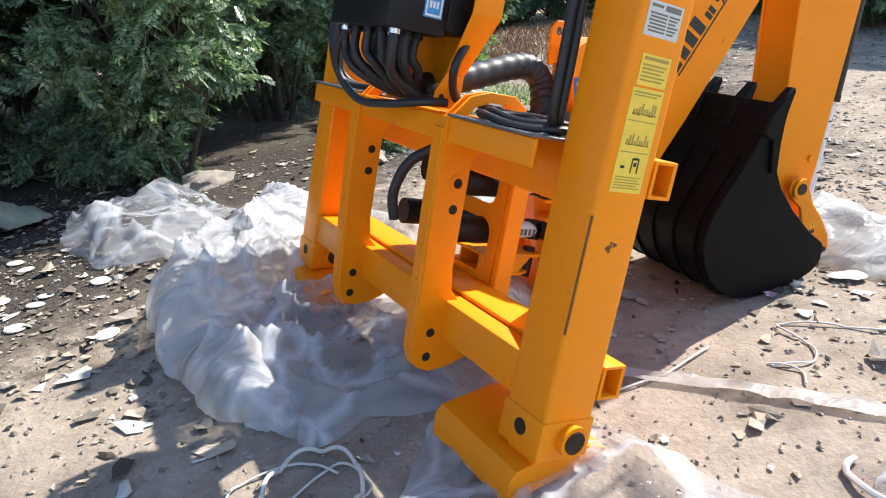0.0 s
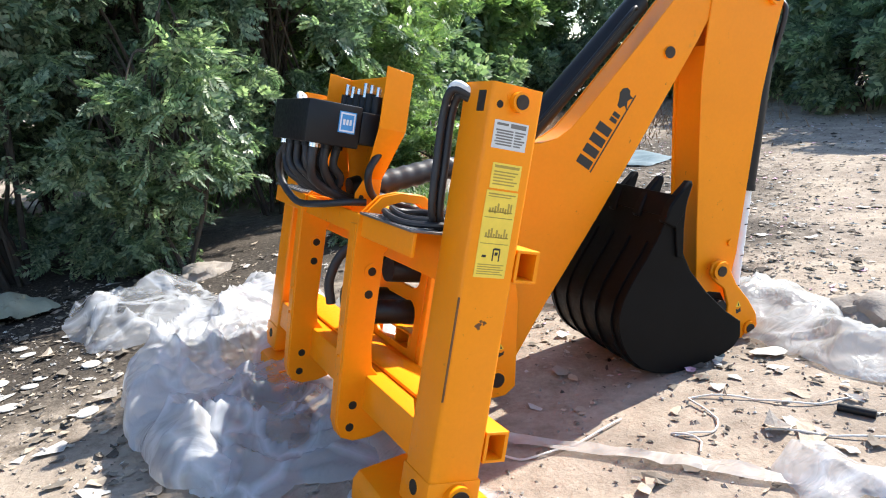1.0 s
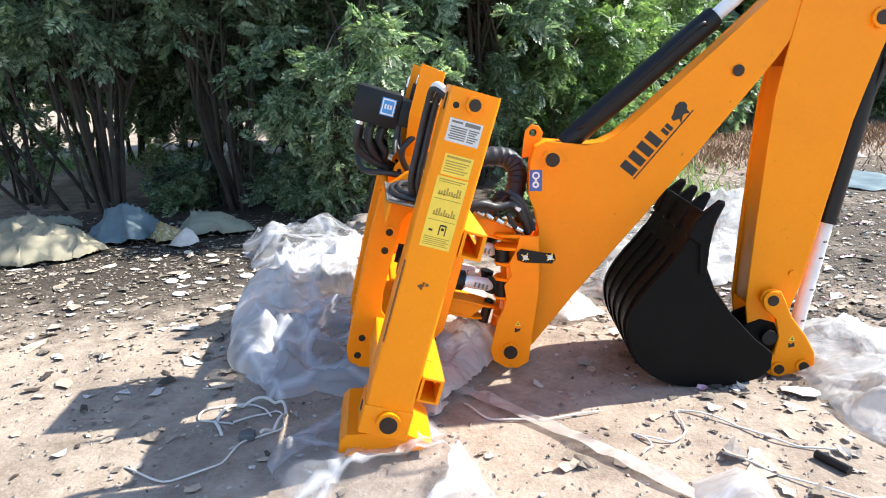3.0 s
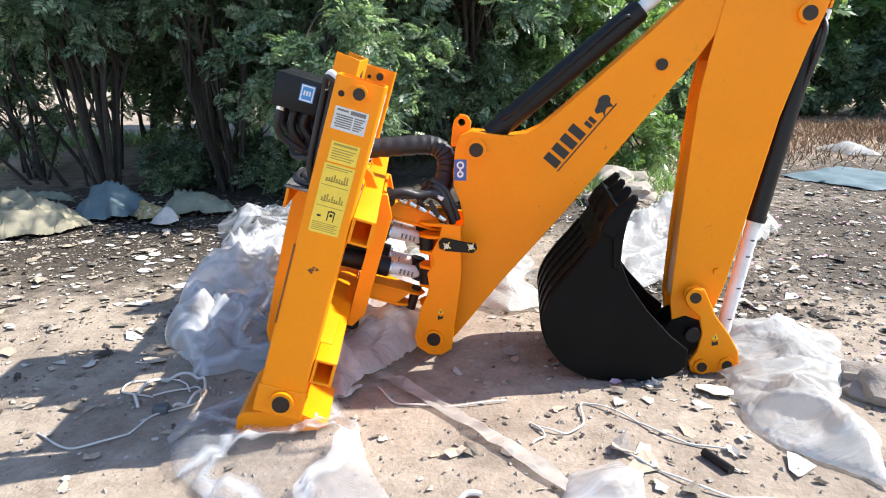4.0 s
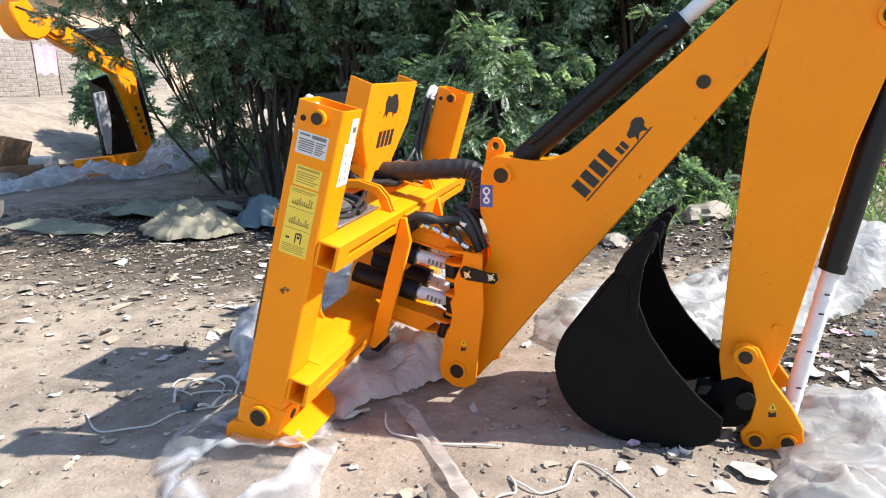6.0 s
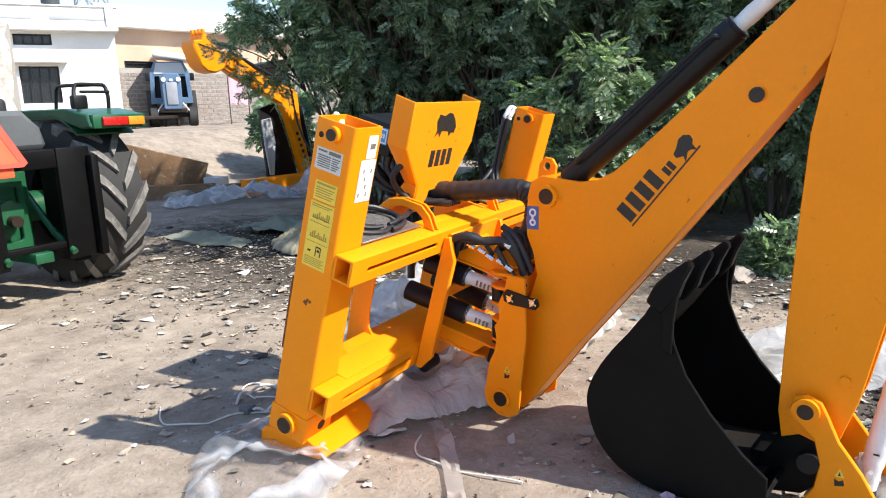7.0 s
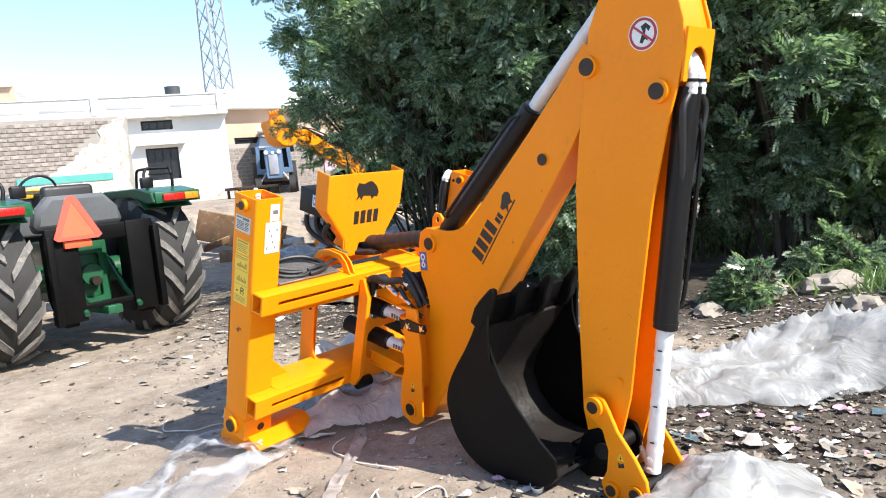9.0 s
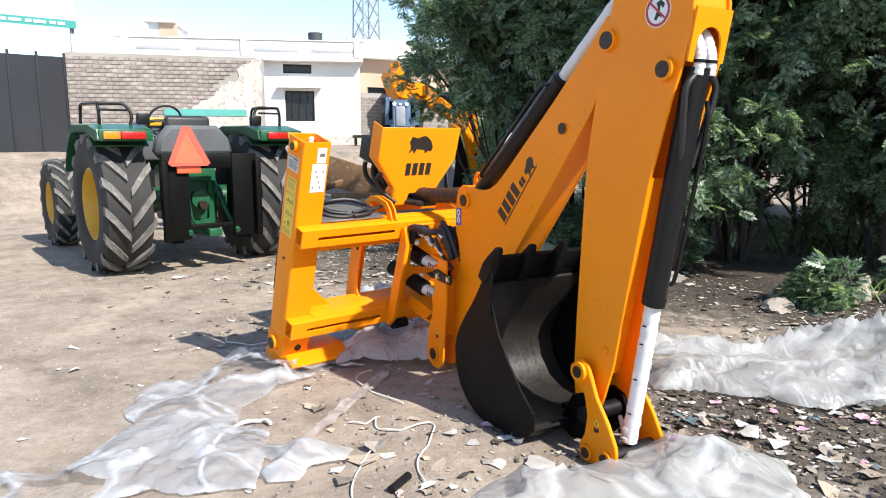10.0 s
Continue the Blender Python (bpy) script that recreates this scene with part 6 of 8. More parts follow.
# tarps and bags under the trees
sheet("old_tarp", TARP, "large grey-green tarpaulin crumpled on the ground", "tarpaulin", poly=[(-3.3, 4.95), (-2.9, 4.85), (-2.5, 5.05), (-2.3, 5.25), (-1.72, 5.35), (-1.85, 5.65), (-2.5, 5.55), (-3.1, 5.35)], step=0.022, lift=0.04, puff=0.03, humps=[(-2.0, 5.3, 0.3, 0.10), (-2.9, 4.95, 0.3, 0.05)], fold=0.16, seed=10.1, turn=20, stretch=2.4)
sheet("old_tarp", TARP, "flattened grey-green sheet among litter", "tarpaulin", poly=[(-3.9, 4.3), (-3.0, 4.15), (-2.5, 4.25), (-2.6, 4.5), (-3.4, 4.65)], step=0.025, lift=0.02, humps=[], fold=0.09, seed=10.9, turn=-15, stretch=2.0)
for nm, mt, lab, (x, y), sx, sy, hh, sd in (("sack", BLUEBAG, "slumped blue-grey plastic bag on litter", (-1.18, 4.95), 0.30, 0.24, 0.13, 12.1), ("sack", YELLOWBAG, "torn yellow and white packet on litter", (-0.78, 4.84), 0.19, 0.15, 0.10, 12.9), ("sack", TARP, "dark slumped refuse bag under the trees", (-0.48, 5.12), 0.34, 0.2, 0.13, 13.4), ("sack", SACK, "pale olive woven sack lying slumped", (-1.86, 4.70), 0.50, 0.50, 0.05, 14.4), ("sack", PAPER, "crumpled white paper bag on litter", (-0.62, 4.72), 0.12, 0.09, 0.05, 16.2)):
    poly = [(x + sx * math.cos(q) * (1 + 0.22 * math.sin(3 * q + sd)), y + sy * math.sin(q) * (1 + 0.22 * math.cos(2 * q + sd))) for q in [k * 2 * math.pi / 14 for k in range(14)]]
    sheet(nm, mt, lab, "bag", "bags", poly=poly, step=0.02, lift=0.03, puff=0.06, humps=[(x + 0.2 * sx, y, 0.6 * sx, 0.8 * hh), (x - 0.4 * sx, y + 0.2 * sy, 0.4 * sx, 0.6 * hh)], fold=0.15, seed=sd, turn=40, stretch=1.6)


# ---------- straps and ropes ----------
def ribbon(pts, width, seed):
    path = smooth_path([(x, y, 0) for x, y in pts], 10)
    bm = bmesh.new()
    rows = []
    for i, p in enumerate(path):
        d = (path[min(i + 1, len(path) - 1)] - path[max(0, i - 1)]).normalized()
        n = Vector((-d.y, d.x, 0))
        w = width * (0.8 + 0.35 * noise.noise((i * 0.21, seed, 0)))
        row = []
        for k in range(5):
            q = p + n * w * (k / 4 - 0.5) * 2
            row.append(bm.verts.new((q.x, q.y, gz(q.x, q.y) + 0.016 + 0.024 * abs(noise.noise((i * 0.16, k * 0.8 + 0.1 * i, seed))))))
        rows.append(row)
    for a, b in zip(rows, rows[1:]):
        for k in range(4):
            bm.faces.new((a[k], a[k + 1], b[k + 1], b[k]))
    return bm


def laid_rope(pts, r, lift=0.0):
    path = smooth_path([(x, y, 0) for x, y in pts], 8)
    return tube([Vector((p.x, p.y, gz(p.x, p.y) + r * 1.1 + lift * abs(math.sin(i * 0.37)))) for i, p in enumerate(path)], r, 7)


lone("woven_strap", ribbon([(1.36, 1.72), (1.48, 1.62), (1.66, 1.38), (1.84, 1.12), (1.98, 0.92), (2.14, 0.66)], 0.044, 1.1), STRIP_FILM, "long pale plastic strip trailing from the sheet", "strap", "straps")
lone("woven_strap", ribbon([(1.30, 1.60), (1.22, 1.48), (1.08, 1.42)], 0.022, 2.2), STRAP, "short pale woven strap end by the sheet", "strap", "straps")
ROPES = [[(1.38, 1.60), (1.46, 1.44), (1.66, 1.40), (1.95, 1.42)], [(2.02, 1.20), (2.14, 1.13), (2.23, 1.19), (2.27, 1.36), (2.42, 1.23), (2.56, 1.05), (2.74, 0.96)], [(2.02, 1.22), (2.06, 1.12), (2.00, 1.06)], [(0.0, 1.30), (0.18, 1.18), (0.36, 1.26), (0.44, 1.44), (0.58, 1.50), (0.54, 1.66), (0.36, 1.60)], [(0.36, 1.60), (0.2, 1.66), (0.24, 1.76), (0.44, 1.74), (0.52, 1.62)], [(2.30, 1.02), (2.42, 0.86), (2.60, 0.70), (2.78, 0.66)], [(1.77, 0.76), (1.70, 0.74), (1.68, 0.62), (1.83, 0.46), (2.06, 0.31), (2.26, 0.27)]]
for k, pts in enumerate(ROPES):
    lone("rope", laid_rope(pts, 0.010 if k == 6 else 0.0042, 0.01), ROPE, "thin pale rope lying loose on the dirt", "rope", "ropes")
lone("cable_connector", join(box((0.41, 1.44, gz(0.44, 1.47) + 0.002), (0.475, 1.49, gz(0.44, 1.47) + 0.034), 0.006, None, 2), box((0.43, 1.49, gz(0.44, 1.47) + 0.006), (0.455, 1.515, gz(0.44, 1.47) + 0.026), 0.004)), GREYPLASTIC, "small grey plastic cable connector in the dirt", "connector")
lone("wire_loop", laid_rope([(0.33, 1.50), (0.28, 1.62), (0.36, 1.74), (0.50, 1.76), (0.58, 1.66), (0.56, 1.52), (0.50, 1.45)], 0.007, 0.03), ROPE, "bent pale cable loop lying on the dirt", "rope", "ropes")


# ---------- rocks, cardboard and scraps ----------
def rock_bm(x, y, s, seed, flat=0.6, sink=0.25):
    bm = bmesh.new()
    bmesh.ops.create_icosphere(bm, subdivisions=3, radius=1)
    for v in bm.verts:
        n = v.co.normalized()
        k = 1 + 0.40 * noise.noise(n * 1.8 + Vector((seed, 0, 0))) - 0.30 * abs(noise.noise(n * 3.1 + Vector((0, seed, 0)))) + 0.10 * noise.noise(n * 8 + Vector((0, seed, 3)))
        v.co = Vector((n.x * k * s[0], n.y * k * s[1], n.z * k * s[2]))
    bmesh.ops.transform(bm, matrix=pose(x, y, gz(x, y) + s[2] * (1 - sink * 2) * 0.35, 0, 0, seed * 57), verts=bm.verts)
    return bm


for k, (x, y, s) in enumerate(((2.50, 5.62, (0.30, 0.2, 0.17)), (3.05, 5.75, (0.28, 0.2, 0.12)), (3.75, 5.55, (0.32, 0.2, 0.12)), (3.62, 1.42, (0.20, 0.17, 0.12)), (2.25, 5.0, (0.16, 0.12, 0.08)), (0.95, 5.25, (0.26, 0.14, 0.10)), (4.4, 5.3, (0.3, 0.22, 0.12)), (3.35, 5.15, (0.18, 0.14, 0.09)), (3.7, 6.0, (0.34, 0.26, 0.2)), (4.1, 6.3, (0.26, 0.2, 0.15)))):
    lone("rock", rock_bm(x, y, s, 1.7 + k * 2.3), STONE, "rough pale stone lump half sunk in litter", "rock", "rocks")


def scrap_bm(rng, s, curl):
    """A torn flat piece, slightly curled, of small thickness."""
    n = int(rng.integers(5, 9))
    ang = np.sort(rng.uniform(0, 2 * math.pi, n))
    rad = s * rng.uniform(0.55, 1.0, n)
    ax = rng.uniform(0.5, 1.0)
    bm = bmesh.new()
    ph = rng.uniform(0, 6.28)
    def zz(x, y):
        u = (x * math.cos(ph) + y * math.sin(ph)) / s
        return curl * s * u * u + 0.004
    ringv = [bm.verts.new((rad[i] * math.cos(a), rad[i] * ax * math.sin(a), 0)) for i, a in enumerate(ang)]
    c = bm.verts.new((0, 0, 0))
    mids = []
    for i in range(n):
        mids.append(bm.verts.new(ringv[i].co * 0.5 + Vector((rng.normal(0, 0.06) * s, rng.normal(0, 0.06) * s, 0))))
    for i in range(n):
        j = (i + 1) % n
        bm.faces.new((c, mids[i], mids[j]))
        bm.faces.new((mids[i], ringv[i], ringv[j], mids[j]))
    for v in bm.verts:
        v.co.z = zz(v.co.x, v.co.y) + rng.uniform(0, 0.10 * s)
    return bm


def scatter_scraps():
    rng = np.random.default_rng(21)
    meshes = []
    for k in range(14):
        bm = scrap_bm(rng, 1.0, rng.uniform(0.05, 0.35))
        got = bmesh.ops.extrude_face_region(bm, geom=list(bm.faces))
        bmesh.ops.translate(bm, vec=(0, 0, 0.03), verts=[g for g in got["geom"] if isinstance(g, bmesh.types.BMVert)])
        bmesh.ops.recalc_face_normals(bm, faces=bm.faces)
        me = bpy.data.meshes.new("scrap")
        bm.to_mesh(me)
        bm.free()
        meshes.append(me)
    card = [m.copy() for m in meshes[:6]]
    for m in meshes:
        m.materials.append(PAPER)
    for m in card:
        m.materials.append(CARD)
    # separate pieces near the camera's way
    spots = [(-0.13, 2.77, 0.09, 0), (-0.04, 3.1, 0.045, 0), (0.0, 2.30, 0.10, 0), (-0.55, 2.1, 0.09, 1), (0.22, 1.98, 0.10, 1), (-0.22, 1.95, 0.06, 0), (2.5, 1.56, 0.05, 0), (2.55, 1.36, 0.045, 0), (2.63, 1.12, 0.08, 1), (2.78, 1.30, 0.07, 0), (2.40, 1.0, 0.06, 0), (2.02, 0.96, 0.04, 1), (2.38, 0.88, 0.10, 1), (1.62, 1.02, 0.03, 1), (-0.9, 2.6, 0.12, 1), (-0.8, 3.3, 0.06, 0), (-0.35, 3.6, 0.07, 0), (0.1, 1.5, 0.05, 1), (-0.9, 1.6, 0.05, 0), (-1.3, 2.2, 0.10, 0), (-1.8, 2.9, 0.12, 0), (-2.12, 1.65, 0.11, 0), (-1.2, 3.6, 0.1, 1), (-1.6, 3.4, 0.09, 0), (0.75, 0.45, 0.035, 0), (-0.2, 0.3, 0.06, 0), (0.3, 0.9, 0.05, 1), (1.2, -0.2, 0.04, 0), (2.95, 0.85, 0.09, 0), (3.1, 0.6, 0.06, 1), (2.7, 0.85, 0.05, 0), (1.9, 1.6, 0.04, 1), (1.75, 1.75, 0.05, 0), (2.05, 1.85, 0.05, 1), (2.3, 1.7, 0.04, 0), (3.6, 2.5, 0.08, 0), (3.75, 2.2, 0.07, 1), (3.4, 2.55, 0.06, 0), (3.9, 2.7, 0.09, 0)]
    for k in range(24):
        spots.append((rng.uniform(-1.9, 0.2), rng.uniform(2.4, 4.6), rng.uniform(0.025, 0.06), int(rng.random() < 0.25)))
    for k in range(28):
        spots.append((rng.uniform(-2.2, 4.2), rng.uniform(0.2, 4.4), rng.uniform(0.015, 0.035), int(rng.integers(0, 2))))
    for k, (x, y, s, kind) in enumerate(spots):
        me = card[k % 6] if kind else meshes[k % 14]
        ob = new("cardboard_scrap" if kind else "paper_scrap", me)
        ob.matrix_world = pose(x, y, gz(x, y) + 0.004, rng.normal(0, 5), rng.normal(0, 5), rng.uniform(0, 360)) @ Matrix.Diagonal((s, s, s * 0.45, 1))
        tagged(ob, "torn tan cardboard scrap on the dirt" if kind else "crumpled dirty white paper scrap on the dirt", "scrap", "scraps of litter")


scatter_scraps()


def litter(name, n, seed, areas, mats, smin, smax, label):
    """Uncountable litter: small torn pieces lying at all angles."""
    rng = np.random.default_rng(seed)
    verts, faces, mi = [], [], []
    wts = np.array([a[4] for a in areas], float)
    wts /= wts.sum()
    for k in range(n):
        a = areas[rng.choice(len(areas), p=wts)]
        x, y = rng.normal(a[0], a[2]), rng.normal(a[1], a[3])
        s = rng.uniform(smin, smax) * (0.4 + 1.3 * rng.random() ** 4)
        z = gz(x, y) + 0.002
        m = int(rng.integers(5, 10))
        ang = (np.arange(m) + rng.uniform(-0.4, 0.4, m)) * 2 * math.pi / m
        tilt = rng.normal(0, 0.22, 2)
        i = len(verts)
        el = rng.uniform(0.3, 1.0)
        turn = rng.uniform(0, 6.28)
        ct, st = math.cos(turn), math.sin(turn)
        for q in ang:
            r = s * rng.uniform(0.45, 1)
            ex, ey = r * math.cos(q), r * el * math.sin(q)
            dx, dy = ex * ct - ey * st, ex * st + ey * ct
            verts.append((x + dx, y + dy, z + abs(dx * tilt[0] + dy * tilt[1]) + 0.25 * s * rng.random()))
        verts.append((x, y, z + 0.35 * s * rng.random() + 0.004))
        for j in range(m):
            faces.append((i + m, i + j, i + (j + 1) % m))
            mi.append(k % len(mats))
    me = bpy.data.meshes.new(name)
    me.from_pydata(verts, [], faces)
    for m_ in mats:
        me.materials.append(m_)
    me.polygons.foreach_set("material_index", mi)
    me.update()
    return tagged(new(name, me), label, "litter", kind="stuff")


FIELD = [(10.0, 7.5, 2.2, 1.8, 4), (9.0, 10.5, 1.8, 1.6, 2), (4.6, 3.6, 1.1, 1.2, 3), (6.0, 5.4, 1.6, 1.8, 5), (8.0, 8.0, 2.2, 2.4, 4), (3.4, 2.7, 0.6, 0.6, 2), (3.3, 4.9, 0.7, 0.5, 2), (5.0, 7.2, 1.0, 0.9, 2)]
YARD = [(-1.0, 4.2, 1.1, 0.7, 2.6), (0.2, 3.6, 0.5, 0.8, 1), (-1.6, 2.9, 1.0, 0.8, 2), (-3.0, 4.4, 1.3, 0.8, 3), (0.2, 2.0, 0.7, 0.8, 1.2), (2.2, 1.4, 0.5, 0.6, 0.35), (-0.3, 5.3, 1.4, 0.4, 3), (2.6, 0.8, 0.6, 0.4, 0.3)]
litter("field_litter", 19000, 31, FIELD, [PAPER, CARD, SCRAP, ROPE, BARK, SCRAP, PAPER, STONE, BLUEBAG, BARK, CARD, CARD, BUCKET, SCRAP, STONE, PAPER, BARK, PINKCLOTH], 0.008, 0.046, "dense rubbish of paper, plastic and stones over the field")
litter("yard_litter", 7200, 32, YARD, [CARD, SCRAP, PAPER, SCRAP, STONE, CARD, BARK, SCRAP, STONE], 0.008, 0.050, "sparse small litter and pebbles over the dirt")
litter("dark_debris", 2600, 33, [(3.3, 3.0, 0.7, 0.8, 2), (-0.6, 5.2, 1.6, 0.6, 2), (5.4, 4.6, 1.2, 1.0, 2), (3.0, 2.2, 0.35, 0.3, 1)], [BUCKET, BARK, BARK, SCRAP], 0.008, 0.032, "dark rotted leaves and charred scraps on the ground")


def pebbles(n, seed):
    rng = np.random.default_rng(seed)
    verts, faces = [], []
    base = [(1, 0, 0), (0, 1, 0), (-1, 0, 0), (0, -1, 0), (0, 0, 0.8)]
    for k in range(n):
        x, y = rng.uniform(-3.0, 4.5), rng.uniform(-0.6, 4.6)
        s, t = 0.003 + 0.016 * rng.random() ** 2, rng.uniform(0, 6.28)
        z, i, e = gz(x, y) - 0.002, len(verts), rng.uniform(0.5, 1)
        for a, b, c in base:
            verts.append((x + s * (a * math.cos(t) - e * b * math.sin(t)), y + s * (a * math.sin(t) + e * b * math.cos(t)), z + s * c))
        faces += [(i, i + 1, i + 4), (i + 1, i + 2, i + 4), (i + 2, i + 3, i + 4), (i + 3, i, i + 4)]
    me = bpy.data.meshes.new("pebbles")
    me.from_pydata(verts, [], faces)
    me.materials.append(STONE)
    return tagged(new("pebbles", me), "small pebbles and clods strewn over the dirt", "pebbles", kind="stuff")


pebbles(8000, 41)
# crumpled news sheet, dark tube and white discs in the litter
sheet("paper_sheet", PAPER, "crumpled grey-white newspaper sheet by the bucket link", "paper", poly=[(2.80, 1.46), (2.85, 1.39), (2.94, 1.38), (2.97, 1.45), (2.90, 1.53), (2.83, 1.52)], step=0.01, lift=0.012, puff=0.004, humps=[(2.9, 1.44, 0.04, 0.02)], fold=0.05, seed=21.5)
lone("plastic_tube", cyl((2.63, 0.95, gz(2.63, 0.95) + 0.017), (2.68, 0.83, gz(2.68, 0.83) + 0.017), 0.017, 16, 0.004), BLACK, "short black plastic tube on the dirt", "tube")
for x, y, r in ((-1.06, 4.18, 0.05), (-0.47, 3.72, 0.045), (-0.40, 3.80, 0.045), (-0.25, 3.65, 0.045), (-0.20, 3.74, 0.04), (-0.33, 4.36, 0.045), (-0.34, 3.43, 0.05), (0.02, 3.09, 0.055), (0.06, 3.73, 0.05), (-0.54, 4.49, 0.04), (-0.28, 4.22, 0.045), (-0.75, 4.3, 0.04)):
    lone("paper_plate", plate(ring_pts(0, 0, r, 14), 0, 0.008, "z", (), 0.003, pose(x, y, gz(x, y) + 0.004, 6 * math.sin(9 * x), 6 * math.cos(7 * y), 0)), PAPER, "small round white disc lying in dark litter", "plate", "white discs")
sheet("old_tarp", BLUEBAG, "flat blue-grey tarpaulin spread in the littered field", "tarpaulin", poly=[(6.3, 7.3), (6.45, 6.7), (6.75, 6.1), (7.4, 6.3), (7.7, 7.2), (7.2, 7.6)], step=0.06, lift=0.02, puff=0.01, humps=[], fold=0.05, seed=23.1)
sheet("white_sheet", POLY_WHITE, "small white plastic sheet among dry grass", "plastic sheet", "white sheets", poly=[(8.0, 9.6), (8.2, 8.9), (8.7, 8.8), (8.7, 9.5)], step=0.06, lift=0.04, puff=0.03, humps=[(8.4, 9.2, 0.25, 0.06)], fold=0.06, seed=24.6)
# shallow white cup and a bottle in the litter by the bucket
bm_ = bmesh.new()
bmesh.ops.create_cone(bm_, cap_ends=False, segments=20, radius1=0.022, radius2=0.032, depth=0.035)
bmesh.ops.transform(bm_, matrix=pose(2.66, 1.55, gz(2.66, 1.55) + 0.02, 12, 8, 0), verts=bm_.verts)
lone("plastic_cup", bm_, WHITE_FIT, "small white disposable cup lying by the bucket", "cup")


# ---------- the green tractor ----------
def wheel(parent, x, y, R, w, rim_r, lugs, outer, name):
    """An upright wheel with its axle along y: tyre, chevron lugs, dished rim."""
    z = gz(x, y) + R - 0.02
    tyre_prof = [(rim_r, -w * 0.40), (rim_r + 0.10 * R, -w * 0.5), (R * 0.86, -w * 0.5), (R * 0.945, -w * 0.44), (R * 0.955, 0), (R * 0.945, w * 0.44), (R * 0.86, w * 0.5), (rim_r + 0.10 * R, w * 0.5), (rim_r, w * 0.40)]
    def revolve(prof, n=56):
        bm = bmesh.new()
        rings = []
        for i in range(n):
            q = 2 * math.pi * i / n
            rings.append([bm.verts.new((x + r * math.cos(q), y + o, z + r * math.sin(q))) for r, o in prof])
        for i in range(n):
            a, b = rings[i], rings[(i + 1) % n]
            for k in range(len(prof) - 1):
                bm.faces.new((a[k], a[k + 1], b[k + 1], b[k]))
        bmesh.ops.recalc_face_normals(bm, faces=bm.faces)
        return bm
    tyre = part("tyre", revolve(tyre_prof), TYRE, parent, "black ribbed tractor tyre with dusty chevron lugs")
    for i in range(lugs):
        for s in (-1, 1):
            q0 = 2 * math.pi * (i + (0.5 if s > 0 else 0)) / lugs
            bm = bmesh.new()
            dq = 2 * math.pi / lugs
            inner_, outer_ = [], []
            for f in (0.0, 0.35, 0.7, 1.0):
                o = s * (0.02 + 0.46 * f) * w
                q = q0 + dq * 0.95 * f
                half = dq * (0.15 if f > 0.01 else 0.12)
                rt = R * (1.0 if f < 0.9 else 0.965)
                rb = R * 0.93
                if f == 1.0:
                    o, rb = s * 0.505 * w, R * 0.84
                for lst, rr in ((inner_, rb), (outer_, rt)):
                    lst.append([bm.verts.new((x + rr * math.cos(q + e * half), y + o, z + rr * math.sin(q + e * half))) for e in (-1, 1)])
            for k in range(3):
                bm.faces.new((outer_[k][0], outer_[k][1], outer_[k + 1][1], outer_[k + 1][0]))
                for e in (0, 1):
                    bm.faces.new((outer_[k][e], outer_[k + 1][e], inner_[k + 1][e], inner_[k][e]))
            for k in (0, 3):
                bm.faces.new((outer_[k][0], outer_[k][1], inner_[k][1], inner_[k][0]))
            bmesh.ops.recalc_face_normals(bm, faces=bm.faces)
            part("lug", bm, LUG, tyre, "", False)
    s = outer
    rim_prof = [(rim_r + 0.005, s * w * 0.42), (rim_r - 0.015, s * w * 0.44), (rim_r - 0.03, s * w * 0.36), (rim_r - 0.05, s * w * 0.10), (rim_r * 0.62, s * w * 0.02), (rim_r * 0.45, s * w * 0.16), (rim_r * 0.30, s * w * 0.16), (rim_r * 0.26, s * w * 0.26), (0.0001, s * w * 0.26)]
    rim = part("rim", revolve(rim_prof, 40), RIM, parent, "yellow dished steel rim")
    for k in range(8):
        q = 2 * math.pi * k / 8
        c = Vector((x + rim_r * 0.37 * math.cos(q), y + s * w * 0.16, z + rim_r * 0.37 * math.sin(q)))
        part("wheel_nut", cyl(c, c + Vector((0, s * 0.02, 0)), 0.012, 6, 0.001), PIN, rim)
    return z


